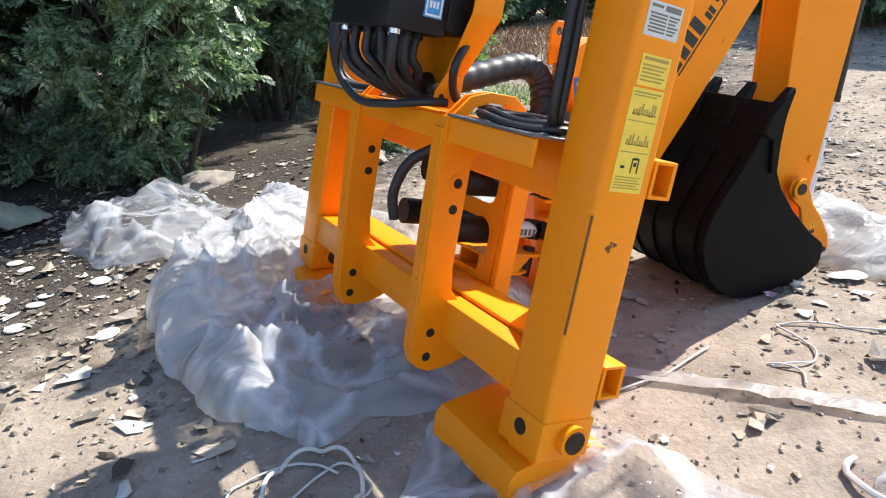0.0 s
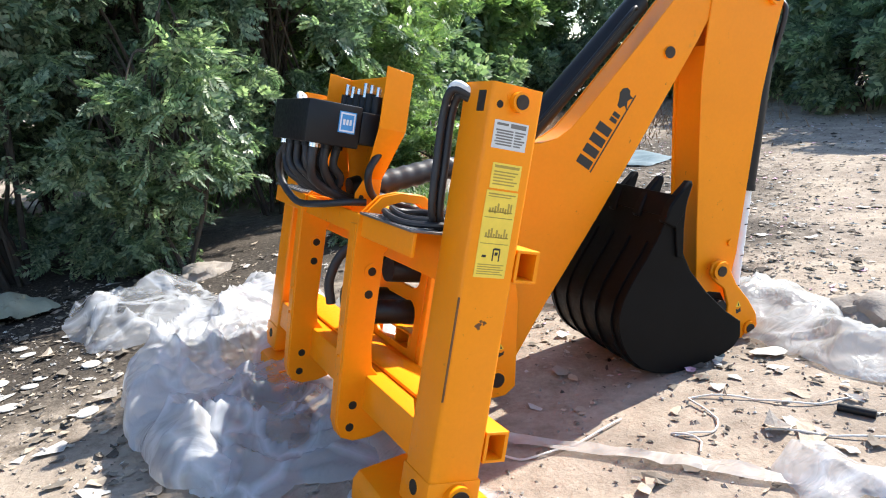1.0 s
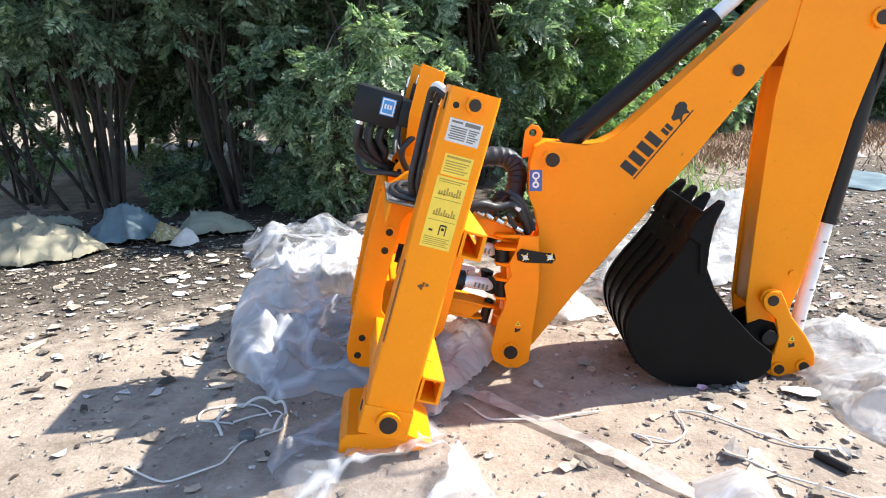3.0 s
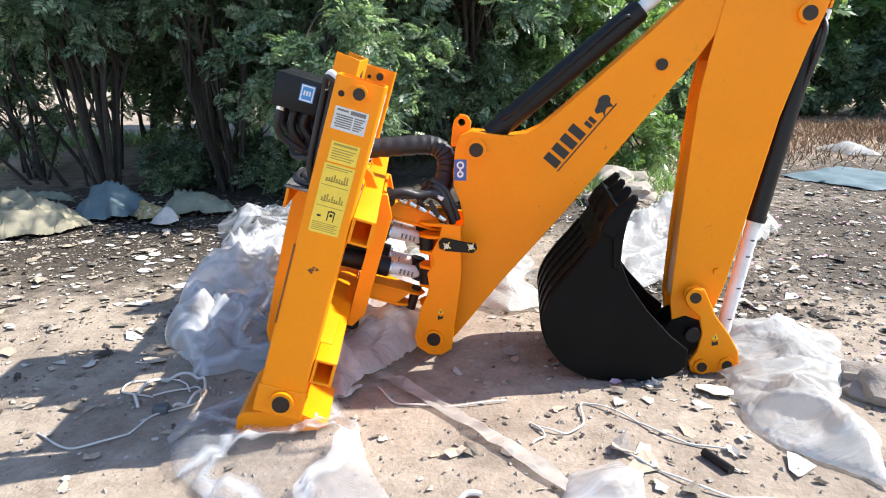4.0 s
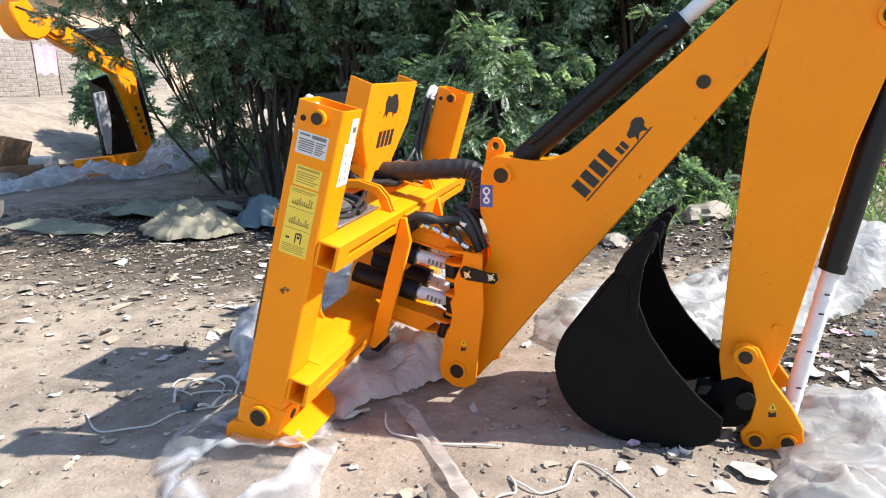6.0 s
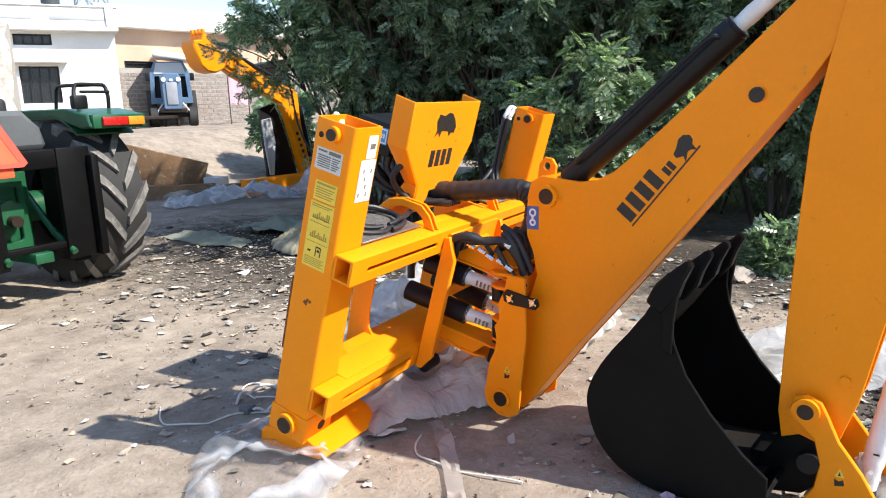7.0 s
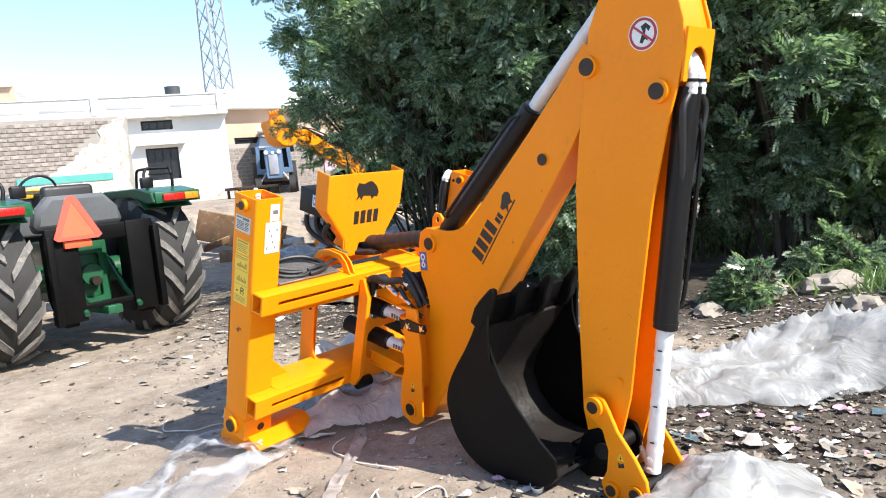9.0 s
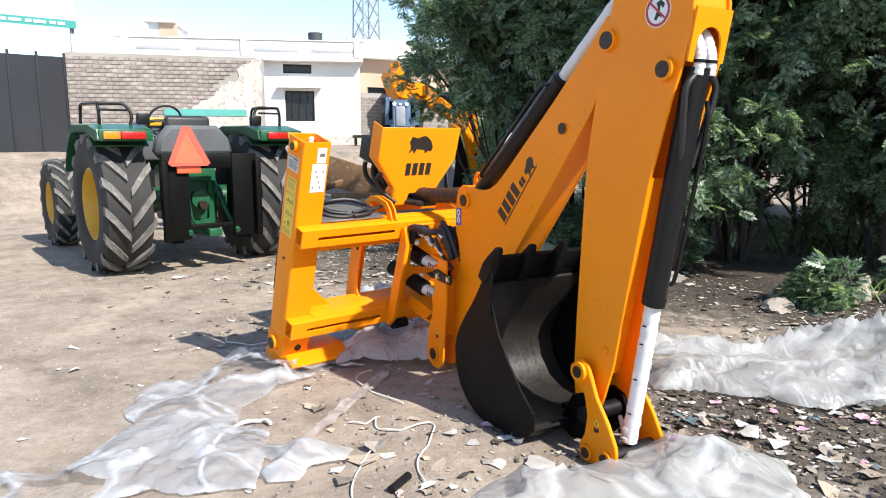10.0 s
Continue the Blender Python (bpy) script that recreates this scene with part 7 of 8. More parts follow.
def tractor():
    X, Y = -3.05, 2.08
    T = thing("tractor", (X, Y, gz(X, Y)), "green farm tractor with yellow rims and black rear mounting frame", "tractor")
    RW, FW = 0.735, 0.55
    for s, yy in ((-1, Y - 0.79), (1, Y + 0.79)):
        part("rear_hub", cyl((X, yy - s * 0.30, RW + 0.03), (X, yy - s * 0.10, RW + 0.03), 0.13, 24, 0.01), BLACK, T)
        wheel(T, X, yy, RW, 0.47, 0.37, 15, s, "rear_wheel")
        part("front_hub", cyl((X - 2.05, yy - s * 0.18, FW + 0.05), (X - 2.05, yy + s * 0.08, FW + 0.05), 0.08, 20, 0.008), BLACK, T)
        wheel(T, X - 2.05, yy + s * 0.10, FW, 0.30, 0.26, 16, s, "front_wheel")
        # fender: a curved band over the wheel with a flat top
        prof = []
        for q in range(34, 150, 10):
            prof.append((X + 0.82 * math.cos(radians(q + 14)), RW + 0.03 + 0.80 * math.sin(radians(q + 14))))
        prof = [(px, min(pz, 1.50)) for px, pz in prof]
        y0, y1 = (yy - 0.25, yy + 0.27) if s > 0 else (yy - 0.27, yy + 0.25)
        fn = part("fender", thick_strip(prof, 0.018, y0, y1), GREEN, T, "green sheet-metal rear fender")
        top = plate([(X + 0.60, 1.40), (X + 0.74, 1.41), (X + 0.70, 1.51), (X + 0.40, 1.565), (X - 0.30, 1.565), (X - 0.55, 1.49), (X - 0.60, 1.42), (X - 0.3, 1.485), (X + 0.3, 1.485)], y0, y1, "y", (), 0.010)
        part("fender_top", top, GREEN, fn)
        part("lamp_strip", box((X + 0.70, y0 + 0.02, 1.40), (X + 0.755, y1 - 0.02, 1.51), 0.006), GREEN, fn)
        yi, yo = (yy - 0.20, yy + 0.24) if s > 0 else (yy + 0.20, yy - 0.24)
        a, b = sorted((yo - s * 0.02, yo - s * 0.17))
        part("amber_lamp", box((X + 0.755, a, 1.42), (X + 0.785, b, 1.49), 0.008), LAMP_AMBER, fn, "amber turn lamp lens")
        a, b = sorted((yo - s * 0.175, yo - s * 0.40))
        part("red_lamp", box((X + 0.755, a, 1.42), (X + 0.785, b, 1.49), 0.008), LAMP_RED, fn, "red tail lamp lens")
        # grab rails over the fender
        r = 0.016
        ya, yb = yy - s * 0.12, yy + s * 0.16
        part("grab_rail", tube(smooth_path([(X + 0.40, yb, 1.55), (X + 0.41, yb, 1.66), (X + 0.38, yb, 1.745), (X + 0.30, yb, 1.765), (X + 0.05, yb, 1.77), (X - 0.25, yb, 1.775), (X - 0.33, yb, 1.75), (X - 0.36, yb, 1.65), (X - 0.38, yb, 1.55)]), r, 10), BLACK, T, "black tubular grab rail")
        part("grab_rail", tube(smooth_path([(X + 0.42, ya, 1.55), (X + 0.40, ya - s * 0.02, 1.66), (X + 0.36, ya + s * 0.02, 1.745), (X + 0.35, ya + s * 0.08, 1.765), (X + 0.35, yb, 1.76)]), r, 10), BLACK, T, "black tubular grab rail")
        part("rail_bar", tube([(X + 0.43, ya + s * 0.02, 1.70), (X + 0.43, yb, 1.70)], 0.012, 8), BLACK, T)
        part("step_lamp", join(box((X + 0.50, yi - 0.05, 1.56), (X + 0.57, yi + 0.07, 1.67), 0.015)), BLACK, T, "black work lamp on the fender")
        # black mounting frame of the loader behind each wheel
        yf = Y + s * 0.36
        part("mount_plate", plate([(X + 0.42, 0.42), (X + 0.62, 0.38), (X + 0.70, 0.46), (X + 0.74, 0.95), (X + 0.74, 1.18), (X + 0.50, 1.24), (X + 0.30, 1.20), (X + 0.30, 0.60)], yf - 0.03, yf + 0.03, "y", (), 0.01), BUCKET, T, "black steel mounting plate")
        part("mount_flange", box((X + 0.70, yf - 0.14, 0.40), (X + 0.755, yf + 0.13, 1.27), 0.012), BUCKET, T)
        part("flange_edge", box((X + 0.755, yf + (0.09 if s > 0 else -0.16), 0.40), (X + 0.83, yf + (0.15 if s > 0 else -0.10), 1.20), 0.008), BUCKET, T)
        part("mount_foot", box((X + 0.44, yf - 0.06, 0.36), (X + 0.72, yf + 0.06, 0.50), 0.015), BUCKET, T)
        part("axle_housing", cyl((X, Y + s * 0.16, RW + 0.03), (X, Y + s * 0.48, RW + 0.03), 0.13, 20, 0.01), GREEN, T)
        part("lift_link", tube([(X + 0.20, Y + s * 0.22, 0.95), (X + 0.55, Y + s * 0.24, 0.60), (X + 0.78, Y + s * 0.25, 0.46)], [0.03, 0.026, 0.026], 10), GREEN, T)
    part("cross_bar", box((X + 0.68, Y - 0.40, 0.50), (X + 0.73, Y + 0.40, 0.55), 0.008), BUCKET, T, "black cross bar of the rear frame")
    part("upper_cross_bar", box((X + 0.60, Y - 0.46, 1.12), (X + 0.74, Y + 0.46, 1.26), 0.012), BUCKET, T)
    part("gearbox", join(box((X - 0.45, Y - 0.22, 0.50), (X + 0.32, Y + 0.22, 1.12), 0.04), cyl((X + 0.30, Y, 0.78), (X + 0.42, Y, 0.78), 0.10, 20, 0.01)), GREEN, T, "green cast gearbox housing")
    part("drawbar", box((X + 0.25, Y - 0.07, 0.42), (X + 0.80, Y + 0.07, 0.50), 0.01), GREEN, T)
    part("hitch_frame", plate([(Y - 0.17, 0.48), (Y + 0.17, 0.48), (Y + 0.14, 1.05), (Y - 0.14, 1.05)], X + 0.34, X + 0.37, "x", [round_rect(Y - 0.10, Y + 0.10, 0.55, 0.98, 0.03)], 0.004), GREEN, T, "green rear hitch frame")
    part("power_shaft", cyl((X + 0.38, Y, 0.72), (X + 0.50, Y, 0.72), 0.045, 14, 0.004), PIN, T)
    part("hitch_lever", tube(smooth_path([(X + 0.36, Y - 0.10, 1.0), (X + 0.42, Y - 0.13, 0.8), (X + 0.44, Y - 0.12, 0.6), (X + 0.42, Y - 0.06, 0.5)]), 0.016, 8), GREEN, T)
    # warning triangle, set up on a bracket
    tri_ = [(Y - 0.24, 1.17), (Y - 0.20, 1.14), (Y + 0.20, 1.14), (Y + 0.24, 1.17), (Y + 0.055, 1.55), (Y + 0.02, 1.575), (Y - 0.02, 1.575), (Y - 0.055, 1.55)]
    TM = pose(X + 0.80, Y - 0.24, 1.15, 0, -8, 0) @ Matrix.Diagonal((1, 0.88, 0.92, 1)) @ pose(0, -Y, -1.14)
    tr = part("warning_triangle", plate(tri_, 0, 0.012, "x", (), 0.003, TM), TRIANGLE, T, "orange slow-vehicle warning triangle")
    part("triangle_border", plate(tri_, 0.0125, 0.016, "x", [[(Y - 0.175, 1.175), (Y + 0.175, 1.175), (Y + 0.0, 1.515)]], 0, TM), TRIANGLE_EDGE, tr, "", False)
    part("triangle_bracket", box((X + 0.70, Y - 0.36, 1.08), (X + 0.79, Y - 0.12, 1.15), 0.006), TRIANGLE, T)
    # seat, wheel, console, bonnet
    part("rear_panel", plate([(Y - 0.42, 1.25), (Y + 0.42, 1.25), (Y + 0.38, 1.42), (Y + 0.25, 1.56), (Y - 0.25, 1.56), (Y - 0.38, 1.42)], X + 0.15, X + 0.34, "x", (), 0.04), GREYPLASTIC, T, "grey plastic panel behind the seat")
    part("seat", box((X - 0.30, Y - 0.25, 1.20), (X + 0.12, Y + 0.25, 1.34), 0.05, None, 3), SEAT, T)
    part("seat_back", box((X + 0.06, Y - 0.24, 1.32), (X + 0.16, Y + 0.24, 1.66), 0.045, None, 3), SEAT, T)
    ring = [(X - 0.62 + 0.08 * math.cos(q), Y + 0.19 * math.sin(q), 1.62 + 0.17 * math.cos(q)) for q in [k * 2 * math.pi / 28 for k in range(29)]]
    sw = part("steering_wheel", tube(ring, 0.014, 8), SEAT, T)
    part("steering_spoke", tube([(X - 0.62, Y - 0.18, 1.62), (X - 0.64, Y, 1.61), (X - 0.62, Y + 0.18, 1.62)], 0.010, 6), SEAT, sw)
    part("steering_column", tube([(X - 0.64, Y, 1.60), (X - 0.80, Y, 1.30)], 0.03, 10), SEAT, T)
    part("console", box((X - 1.0, Y - 0.26, 1.15), (X - 0.74, Y + 0.26, 1.62), 0.04, None, 3), GREYPLASTIC, T)
    part("console_panel", box((X - 0.80, Y - 0.20, 1.56), (X - 0.70, Y + 0.20, 1.66), 0.02), RIM, T, "yellow trimmed dashboard")
    hood = plate([(X - 0.95, 1.02), (X - 0.95, 1.55), (X - 1.6, 1.53), (X - 2.35, 1.42), (X - 2.48, 1.25), (X - 2.48, 0.95)], Y - 0.30, Y + 0.30, "y", (), 0.05)
    part("bonnet", hood, GREEN, T, "green sloping bonnet")
    part("engine", box((X - 2.35, Y - 0.20, 0.55), (X - 0.4, Y + 0.20, 1.05), 0.03), BLACK, T)
    part("front_axle", box((X - 2.22, Y - 0.60, 0.48), (X - 2.08, Y + 0.60, 0.62), 0.02), BLACK, T)
    part("footboard", box((X - 0.95, Y - 0.55, 0.72), (X - 0.2, Y + 0.55, 0.76), 0.01), BLACK, T)


tractor()


# ---------- second backhoe, beyond the bank's foot ----------
def second_backhoe():
    X, Y = -5.95, 9.35
    M = thing("second_backhoe", (X, Y, 0.1), "second orange backhoe standing far off behind the tractor", "backhoe")
    R = pose(X, Y, -0.08, 0, 0, 80)      # local -x runs out along its boom
    def P(name, bm, mat, label="", parent=M):
        bm.transform(R)
        return part(name, bm, mat, parent, label)
    arm = P("dipper_arm", plate([(-0.16, 0.08), (0.02, 0.08), (-0.22, 1.30), (-0.26, 1.85), (-0.34, 1.98), (-0.50, 1.95), (-0.66, 1.80), (-0.52, 1.45), (-0.40, 1.05)], -0.09, 0.09, "y", (), 0.01), ORANGE, "orange dipper arm")
    for k in range(5):
        P("letter_bar", box((-0.36 + 0.035 * k, -0.092, 1.12 - 0.11 * k), (-0.30 + 0.035 * k, -0.0901, 1.18 - 0.11 * k), 0), INK, "", arm)
    P("dipper_cylinder", cyl((0.10, 0, 0.15), (-0.17, 0, 1.65), 0.05, 16, 0.004), BLACK, "black hydraulic cylinder")
    P("boom", plate([(-0.40, 1.98), (-0.34, 1.86), (-0.62, 1.70), (-1.05, 1.92), (-1.55, 2.16), (-1.78, 2.32), (-1.72, 2.56), (-1.50, 2.52), (-0.95, 2.16), (-0.60, 2.03)], -0.09, 0.09, "y", (), 0.01), ORANGE, "orange boom with black pins")
    for x, z in ((-0.50, 1.88), (-0.95, 2.02), (-1.5, 2.35)):
        P("boom_pin", cyl((x, -0.11, z), (x, 0.11, z), 0.045, 14, 0.003), PIN)
    def near_tip(pts):
        return [(-2.02 + 0.66 * (x + 2.08), 2.50 + 0.66 * (z - 2.64)) for x, z in pts]
    bk = P("bucket", plate(near_tip([(-1.62, 2.46), (-1.80, 2.72), (-2.02, 2.90), (-2.16, 3.12), (-2.24, 3.14), (-2.30, 2.98), (-2.50, 2.96), (-2.54, 2.84), (-2.46, 2.60), (-2.38, 2.38), (-2.22, 2.24), (-2.00, 2.20), (-1.80, 2.28)]), -0.20, 0.20, "y", (), 0.02), ORANGE, "orange digging bucket held high")
    for k in range(3):
        P("boom_hose", tube(smooth_path([(-0.45, 0.10, 1.98 + 0.03 * k), (-0.9, 0.11, 2.16 + 0.03 * k), (-1.2, 0.10, 2.30 + 0.05 * k), (-1.5, 0.11, 2.50 + 0.02 * k), (-1.75, 0.12, 2.56)]), 0.018, 7), RUBBER)
    P("link_plate", plate([(-1.45, 2.30), (-1.62, 2.28), (-1.86, 2.44), (-1.80, 2.54), (-1.58, 2.44)], -0.13, 0.13, "y", (), 0.01), ORANGE)
    P("bucket_seam", thick_strip(near_tip([(-2.42, 2.86), (-2.20, 2.80), (-1.95, 2.72), (-1.72, 2.66)]), 0.02, -0.21, 0.21), PIN, "", bk)
    for k in range(4):
        P("bucket_tooth", box((-2.14, -0.19 + 0.105 * k, 2.80), (-2.09, -0.13 + 0.105 * k, 2.90), 0.010), ORANGE, "", bk)
    P("bucket_cylinder", cyl((-0.62, 0, 2.12), (-1.55, 0, 2.56), 0.04, 16, 0.004), BLACK, "black hydraulic cylinder")
    P("cover", plate([(-1.05, 2.36), (-0.30, 2.50), (-0.20, 2.10), (-0.25, 1.98), (-0.60, 2.12)], 0.15, 0.60, "y", (), 0.01), BLACK, "black sheet hung over the frame")
    P("side_panel", plate([(-0.86, 0.15), (-0.95, 1.62), (-0.62, 1.72), (-0.40, 1.10), (-0.14, 0.15)], 0.14, 0.22, "y", (), 0.01), BLACK, "black tarpaulin panel")
    P("grey_panel", plate([(-0.96, 1.42), (-0.76, 1.45), (-0.70, 1.0), (-0.78, 0.42), (-0.86, 0.42), (-0.92, 0.9)], 0.08, 0.13, "y", (), 0.01), SIGNGREY, "grey plastic guard")
    P("frame_post", cyl((-1.02, 0, 0.05), (-1.0, 0, 0.75), 0.02, 10, 0.002), PIN)
    P("base_beam", box((-1.6, -0.24, 0.06), (0.15, -0.04, 0.42), 0.012), ORANGE, "rusty orange base beam")


second_backhoe()
# scrap planks and a box at the foot of the bank
PLK = [((-7.9, 6.35, 0.80), (-6.95, 7.65, 0.36), 0.62, 0.05, 16), ((-7.4, 6.45, 0.16), (-6.45, 7.45, 0.16), 0.34, 0.12, 0), ((-6.42, 7.50, 0.15), (-6.25, 7.90, 0.15), 0.30, 0.14, 0), ((-6.25, 8.0, 0.16), (-6.1, 9.3, 0.18), 0.26, 0.08, 0), ((-6.12, 8.05, 0.22), (-6.0, 8.75, 0.22), 0.18, 0.06, 0), ((-7.5, 6.2, 0.40), (-7.7, 7.5, 0.60), 0.14, 0.04, 20)]
for k, (p, q, wd_, th, tl) in enumerate(PLK):
    p, q = Vector(p), Vector(q)
    p.z += gz(p.x, p.y) - 0.1
    q.z += gz(q.x, q.y) - 0.1
    L_ = (q - p).length
    an = math.degrees(math.atan2(q.y - p.y, q.x - p.x))
    pit = -math.degrees(math.asin((q.z - p.z) / L_))
    lone("plank", box((0, -th / 2, -wd_ / 2), (L_, th / 2, wd_ / 2), 0.006, Matrix.Translation(p) @ pose(0, 0, 0, tl, pit, an)), ORANGE if k == 4 else PLANK, "weathered brown timber plank leaning at the bank" if k != 4 else "orange painted steel beam among planks", "plank", "planks at the bank")
lone("metal_box", box((-6.75, 7.45, 0.30), (-6.45, 7.75, 0.44), 0.01, Matrix.Translation((0, 0, gz(-6.4, 8.3) - 0.1))), SIGNGREY, "small grey metal box on the planks", "box")
# stones holding the planks up
for x, y in ((-6.8, 7.0), (-6.5, 9.2)):
    lone("rock", rock_bm(x, y, (0.2, 0.3, 0.14), x), STONE, "rough stone under the planks", "rock", "rocks")


# ---------- blue tractor seen end-on, far behind ----------
def blue_tractor():
    X, Y = -17.0, 15.2
    z = gz(X, Y)
    B = thing("blue_tractor", (X, Y, z), "distant blue tractor facing the yard", "tractor")
    M = pose(X, Y, z, 0, 0, -38)
    def P(name, bm, mat, label=""):
        bm.transform(M)
        return part(name, bm, mat, B, label)
    P("bonnet", plate([(-0.28, 0.55), (0.28, 0.55), (0.30, 1.50), (0.22, 1.68), (-0.22, 1.68), (-0.30, 1.50)], 0.2, 1.6, "x", (), 0.03), TRACTOR_BLUE, "dull blue-grey bonnet and grille")
    P("grille", box((1.60, -0.16, 0.70), (1.64, 0.16, 1.40), 0.02), LATTICE)
    P("badge", box((1.64, -0.05, 1.42), (1.66, 0.05, 1.50), 0.005), WHITE_FIT)
    P("cab", plate([(-0.66, 0.75), (0.66, 0.75), (0.62, 1.75), (0.45, 2.12), (-0.45, 2.12), (-0.62, 1.75)], -0.9, 0.15, "x", [[(-0.52, 0.95), (-0.33, 0.95), (-0.33, 1.65), (-0.48, 1.65)], [(0.52, 0.95), (0.33, 0.95), (0.33, 1.65), (0.48, 1.65)]], 0.01), TRACTOR_BLUE, "dark blue cab sides")
    P("dash", box((-0.85, -0.6, 0.8), (-0.1, 0.6, 1.7), 0.02), BLACK)
    # flat pale grey colour stands for the reflection in the glass
    P("windscreen", plate([(-0.50, 1.72), (0.50, 1.72), (0.40, 2.08), (-0.40, 2.08)], 0.152, 0.17, "x", (), 0.0), SIGNGREY, "windscreen with its pale reflection painted in grey")
    P("roof", box((-1.2, -0.80, 2.20), (0.5, 0.50, 2.40), 0.06, pose(0, 0, 0, -8, 0, 0)), WHITE_FIT, "white canopy roof")
    for yy in (-0.58, 0.58):
        P("front_tyre", cyl((1.2, yy - 0.11, 0.30), (1.2, yy + 0.11, 0.30), 0.32, 24, 0.03), TYRE)
        P("rear_tyre", cyl((-0.6, yy * 1.1 - 0.15, 0.60), (-0.6, yy * 1.1 + 0.15, 0.60), 0.60, 28, 0.04), TYRE)
        P("headlamp", cyl((1.60, yy * 0.38, 1.48), (1.66, yy * 0.38, 1.48), 0.07, 14, 0.01), WHITE_FIT)
        P("strut", tube([(1.3, yy * 0.5, 0.75), (1.45, yy * 0.9, 0.42)], 0.03, 8), SIGNGREY)
        P("mirror", box((0.1, yy * 1.2 - 0.07, 1.5), (0.14, yy * 1.2 + 0.07, 1.75), 0.01), BLACK)
    P("axle", box((1.1, -0.55, 0.3), (1.3, 0.55, 0.45), 0.02), BLACK)
    P("front_frame", box((1.30, -0.40, 0.45), (1.55, 0.40, 0.60), 0.02), PIN)


blue_tractor()


# ---------- buildings ----------
def wall_with(name, x0, x1, y0, y1, z0, z1, holes, mat, label, parent=None):
    """A wall in the plane of y and z, from x0 (back) to x1 (front), with openings through it."""
    bm = plate([(y0, z0), (y1, z0), (y1, z1), (y0, z1)], x0, x1, "x", [[(a, c), (b, c), (b, d), (a, d)] for a, b, c, d in holes], 0)
    return part(name, bm, mat, parent, label, False)


def white_house():
    X, y0, y1, z0 = -17.5, 5.73, 13.75, 0.85
    H = thing("white_house", (X - 2, (y0 + y1) / 2, z0), "white flat-roofed plastered house with parapet", "house")
    wins = [(11.06, 12.10, 1.93, 3.01), (11.02, 12.02, 3.62, 3.94)]
    wall_with("wall", X - 0.25, X, y0, y1, z0, 4.02, wins, WHITEPAINT, "white plastered front wall", H)
    part("side_wall", box((X - 6, y1 - 0.25, z0), (X - 0.25, y1, 4.02), 0.0), WHITEPAINT, H)
    part("side_wall", box((X - 6, y0, z0), (X - 0.25, y0 + 0.25, 4.02), 0.0), WHITEPAINT, H)
    part("rear_wall", box((X - 6.25, y0, z0), (X - 6, y1, 4.02), 0.0), WHITEPAINT, H)
    part("roof_slab", box((X - 6.3, y0, 4.02), (X + 0.40, y1 + 0.1, 4.14), 0.01), WHITEPAINT, H, "projecting white roof slab")
    pp = part("parapet", box((X + 0.22, y0, 4.14), (X + 0.36, y1 + 0.1, 4.70), 0.01), WHITEPAINT, H, "white parapet with recessed panels")
    for k in range(4):
        a = y0 + 0.45 + k * 1.95
        part("parapet_panel", box((X + 0.358, a, 4.32), (X + 0.372, a + 1.5, 4.44), 0.004), SIGNGREY, pp, "grey recessed panel")
    part("parapet_coping", box((X + 0.18, y0 - 0.25, 4.70), (X + 0.4, y1 + 0.15, 4.74), 0.01), WHITEPAINT, pp)
    for k in range(3):
        part("parapet_pier", box((X + 0.35, y0 + k * 3.9, 4.14), (X + 0.42, y0 + 0.22 + k * 3.9, 4.70), 0.01), WHITEPAINT, pp)
    for k, (a, b, c, d) in enumerate(wins):
        wd = part("window", plate([(a, c), (b, c), (b, d), (a, d)], X - 0.16, X - 0.10, "x", [[(a + 0.05, c + 0.05), (b - 0.05, c + 0.05), (b - 0.05, d - 0.05), (a + 0.05, d - 0.05)]], 0), GATE, H, "dark framed window")
        part("pane", box((X - 0.14, a + 0.04, c + 0.04), (X - 0.125, b - 0.04, d - 0.04), 0), DARKGLASS, wd)
        for j in range(1, 4):
            yy = a + (b - a) * j / 4
            part("window_bar", box((X - 0.10, yy - 0.015, c + 0.04), (X - 0.07, yy + 0.015, d - 0.04), 0), GATE, wd)
    part("window_hood", box((X, 10.8, 3.10), (X + 0.32, 12.35, 3.16), 0.01), WHITEPAINT, H, "projecting concrete window hood")
    part("stair_head", box((X - 4, 6.18, 4.14), (X - 1.5, 7.05, 5.46), 0.02), WHITEPAINT, H, "white stair head on the roof")
    part("stair_head_slab", box((X - 4.2, 6.05, 5.46), (X - 1.3, 7.16, 5.60), 0.02), WHITEPAINT, H)
    part("stair_opening", box((X - 1.52, 6.55, 4.70), (X - 1.47, 7.2, 5.50), 0.0), PEACH, H)
    part("roof_tank", cyl((X - 1.6, 12.15, 4.14), (X - 1.6, 12.15, 5.25), 0.27, 20, 0.04), TANK, H, "dark water tank on the roof")
    part("plinth", box((X, y0, z0 - 0.2), (X + 0.08, y1, z0 + 0.55), 0.0), PLASTER, H)
    return H


def turned(ob, px, py, deg):
    """Turns a whole thing about an upright line through (px, py)."""
    c, s = math.cos(radians(deg)), math.sin(radians(deg))
    x, y = ob.location.x - px, ob.location.y - py
    ob.location.x, ob.location.y = px + c * x - s * y, py + s * x + c * y
    ob.rotation_euler[2] = radians(deg)
    return ob


turned(white_house(), -17.5, 13.75, -30.5).location += Vector((0.45, -0.40, 0))


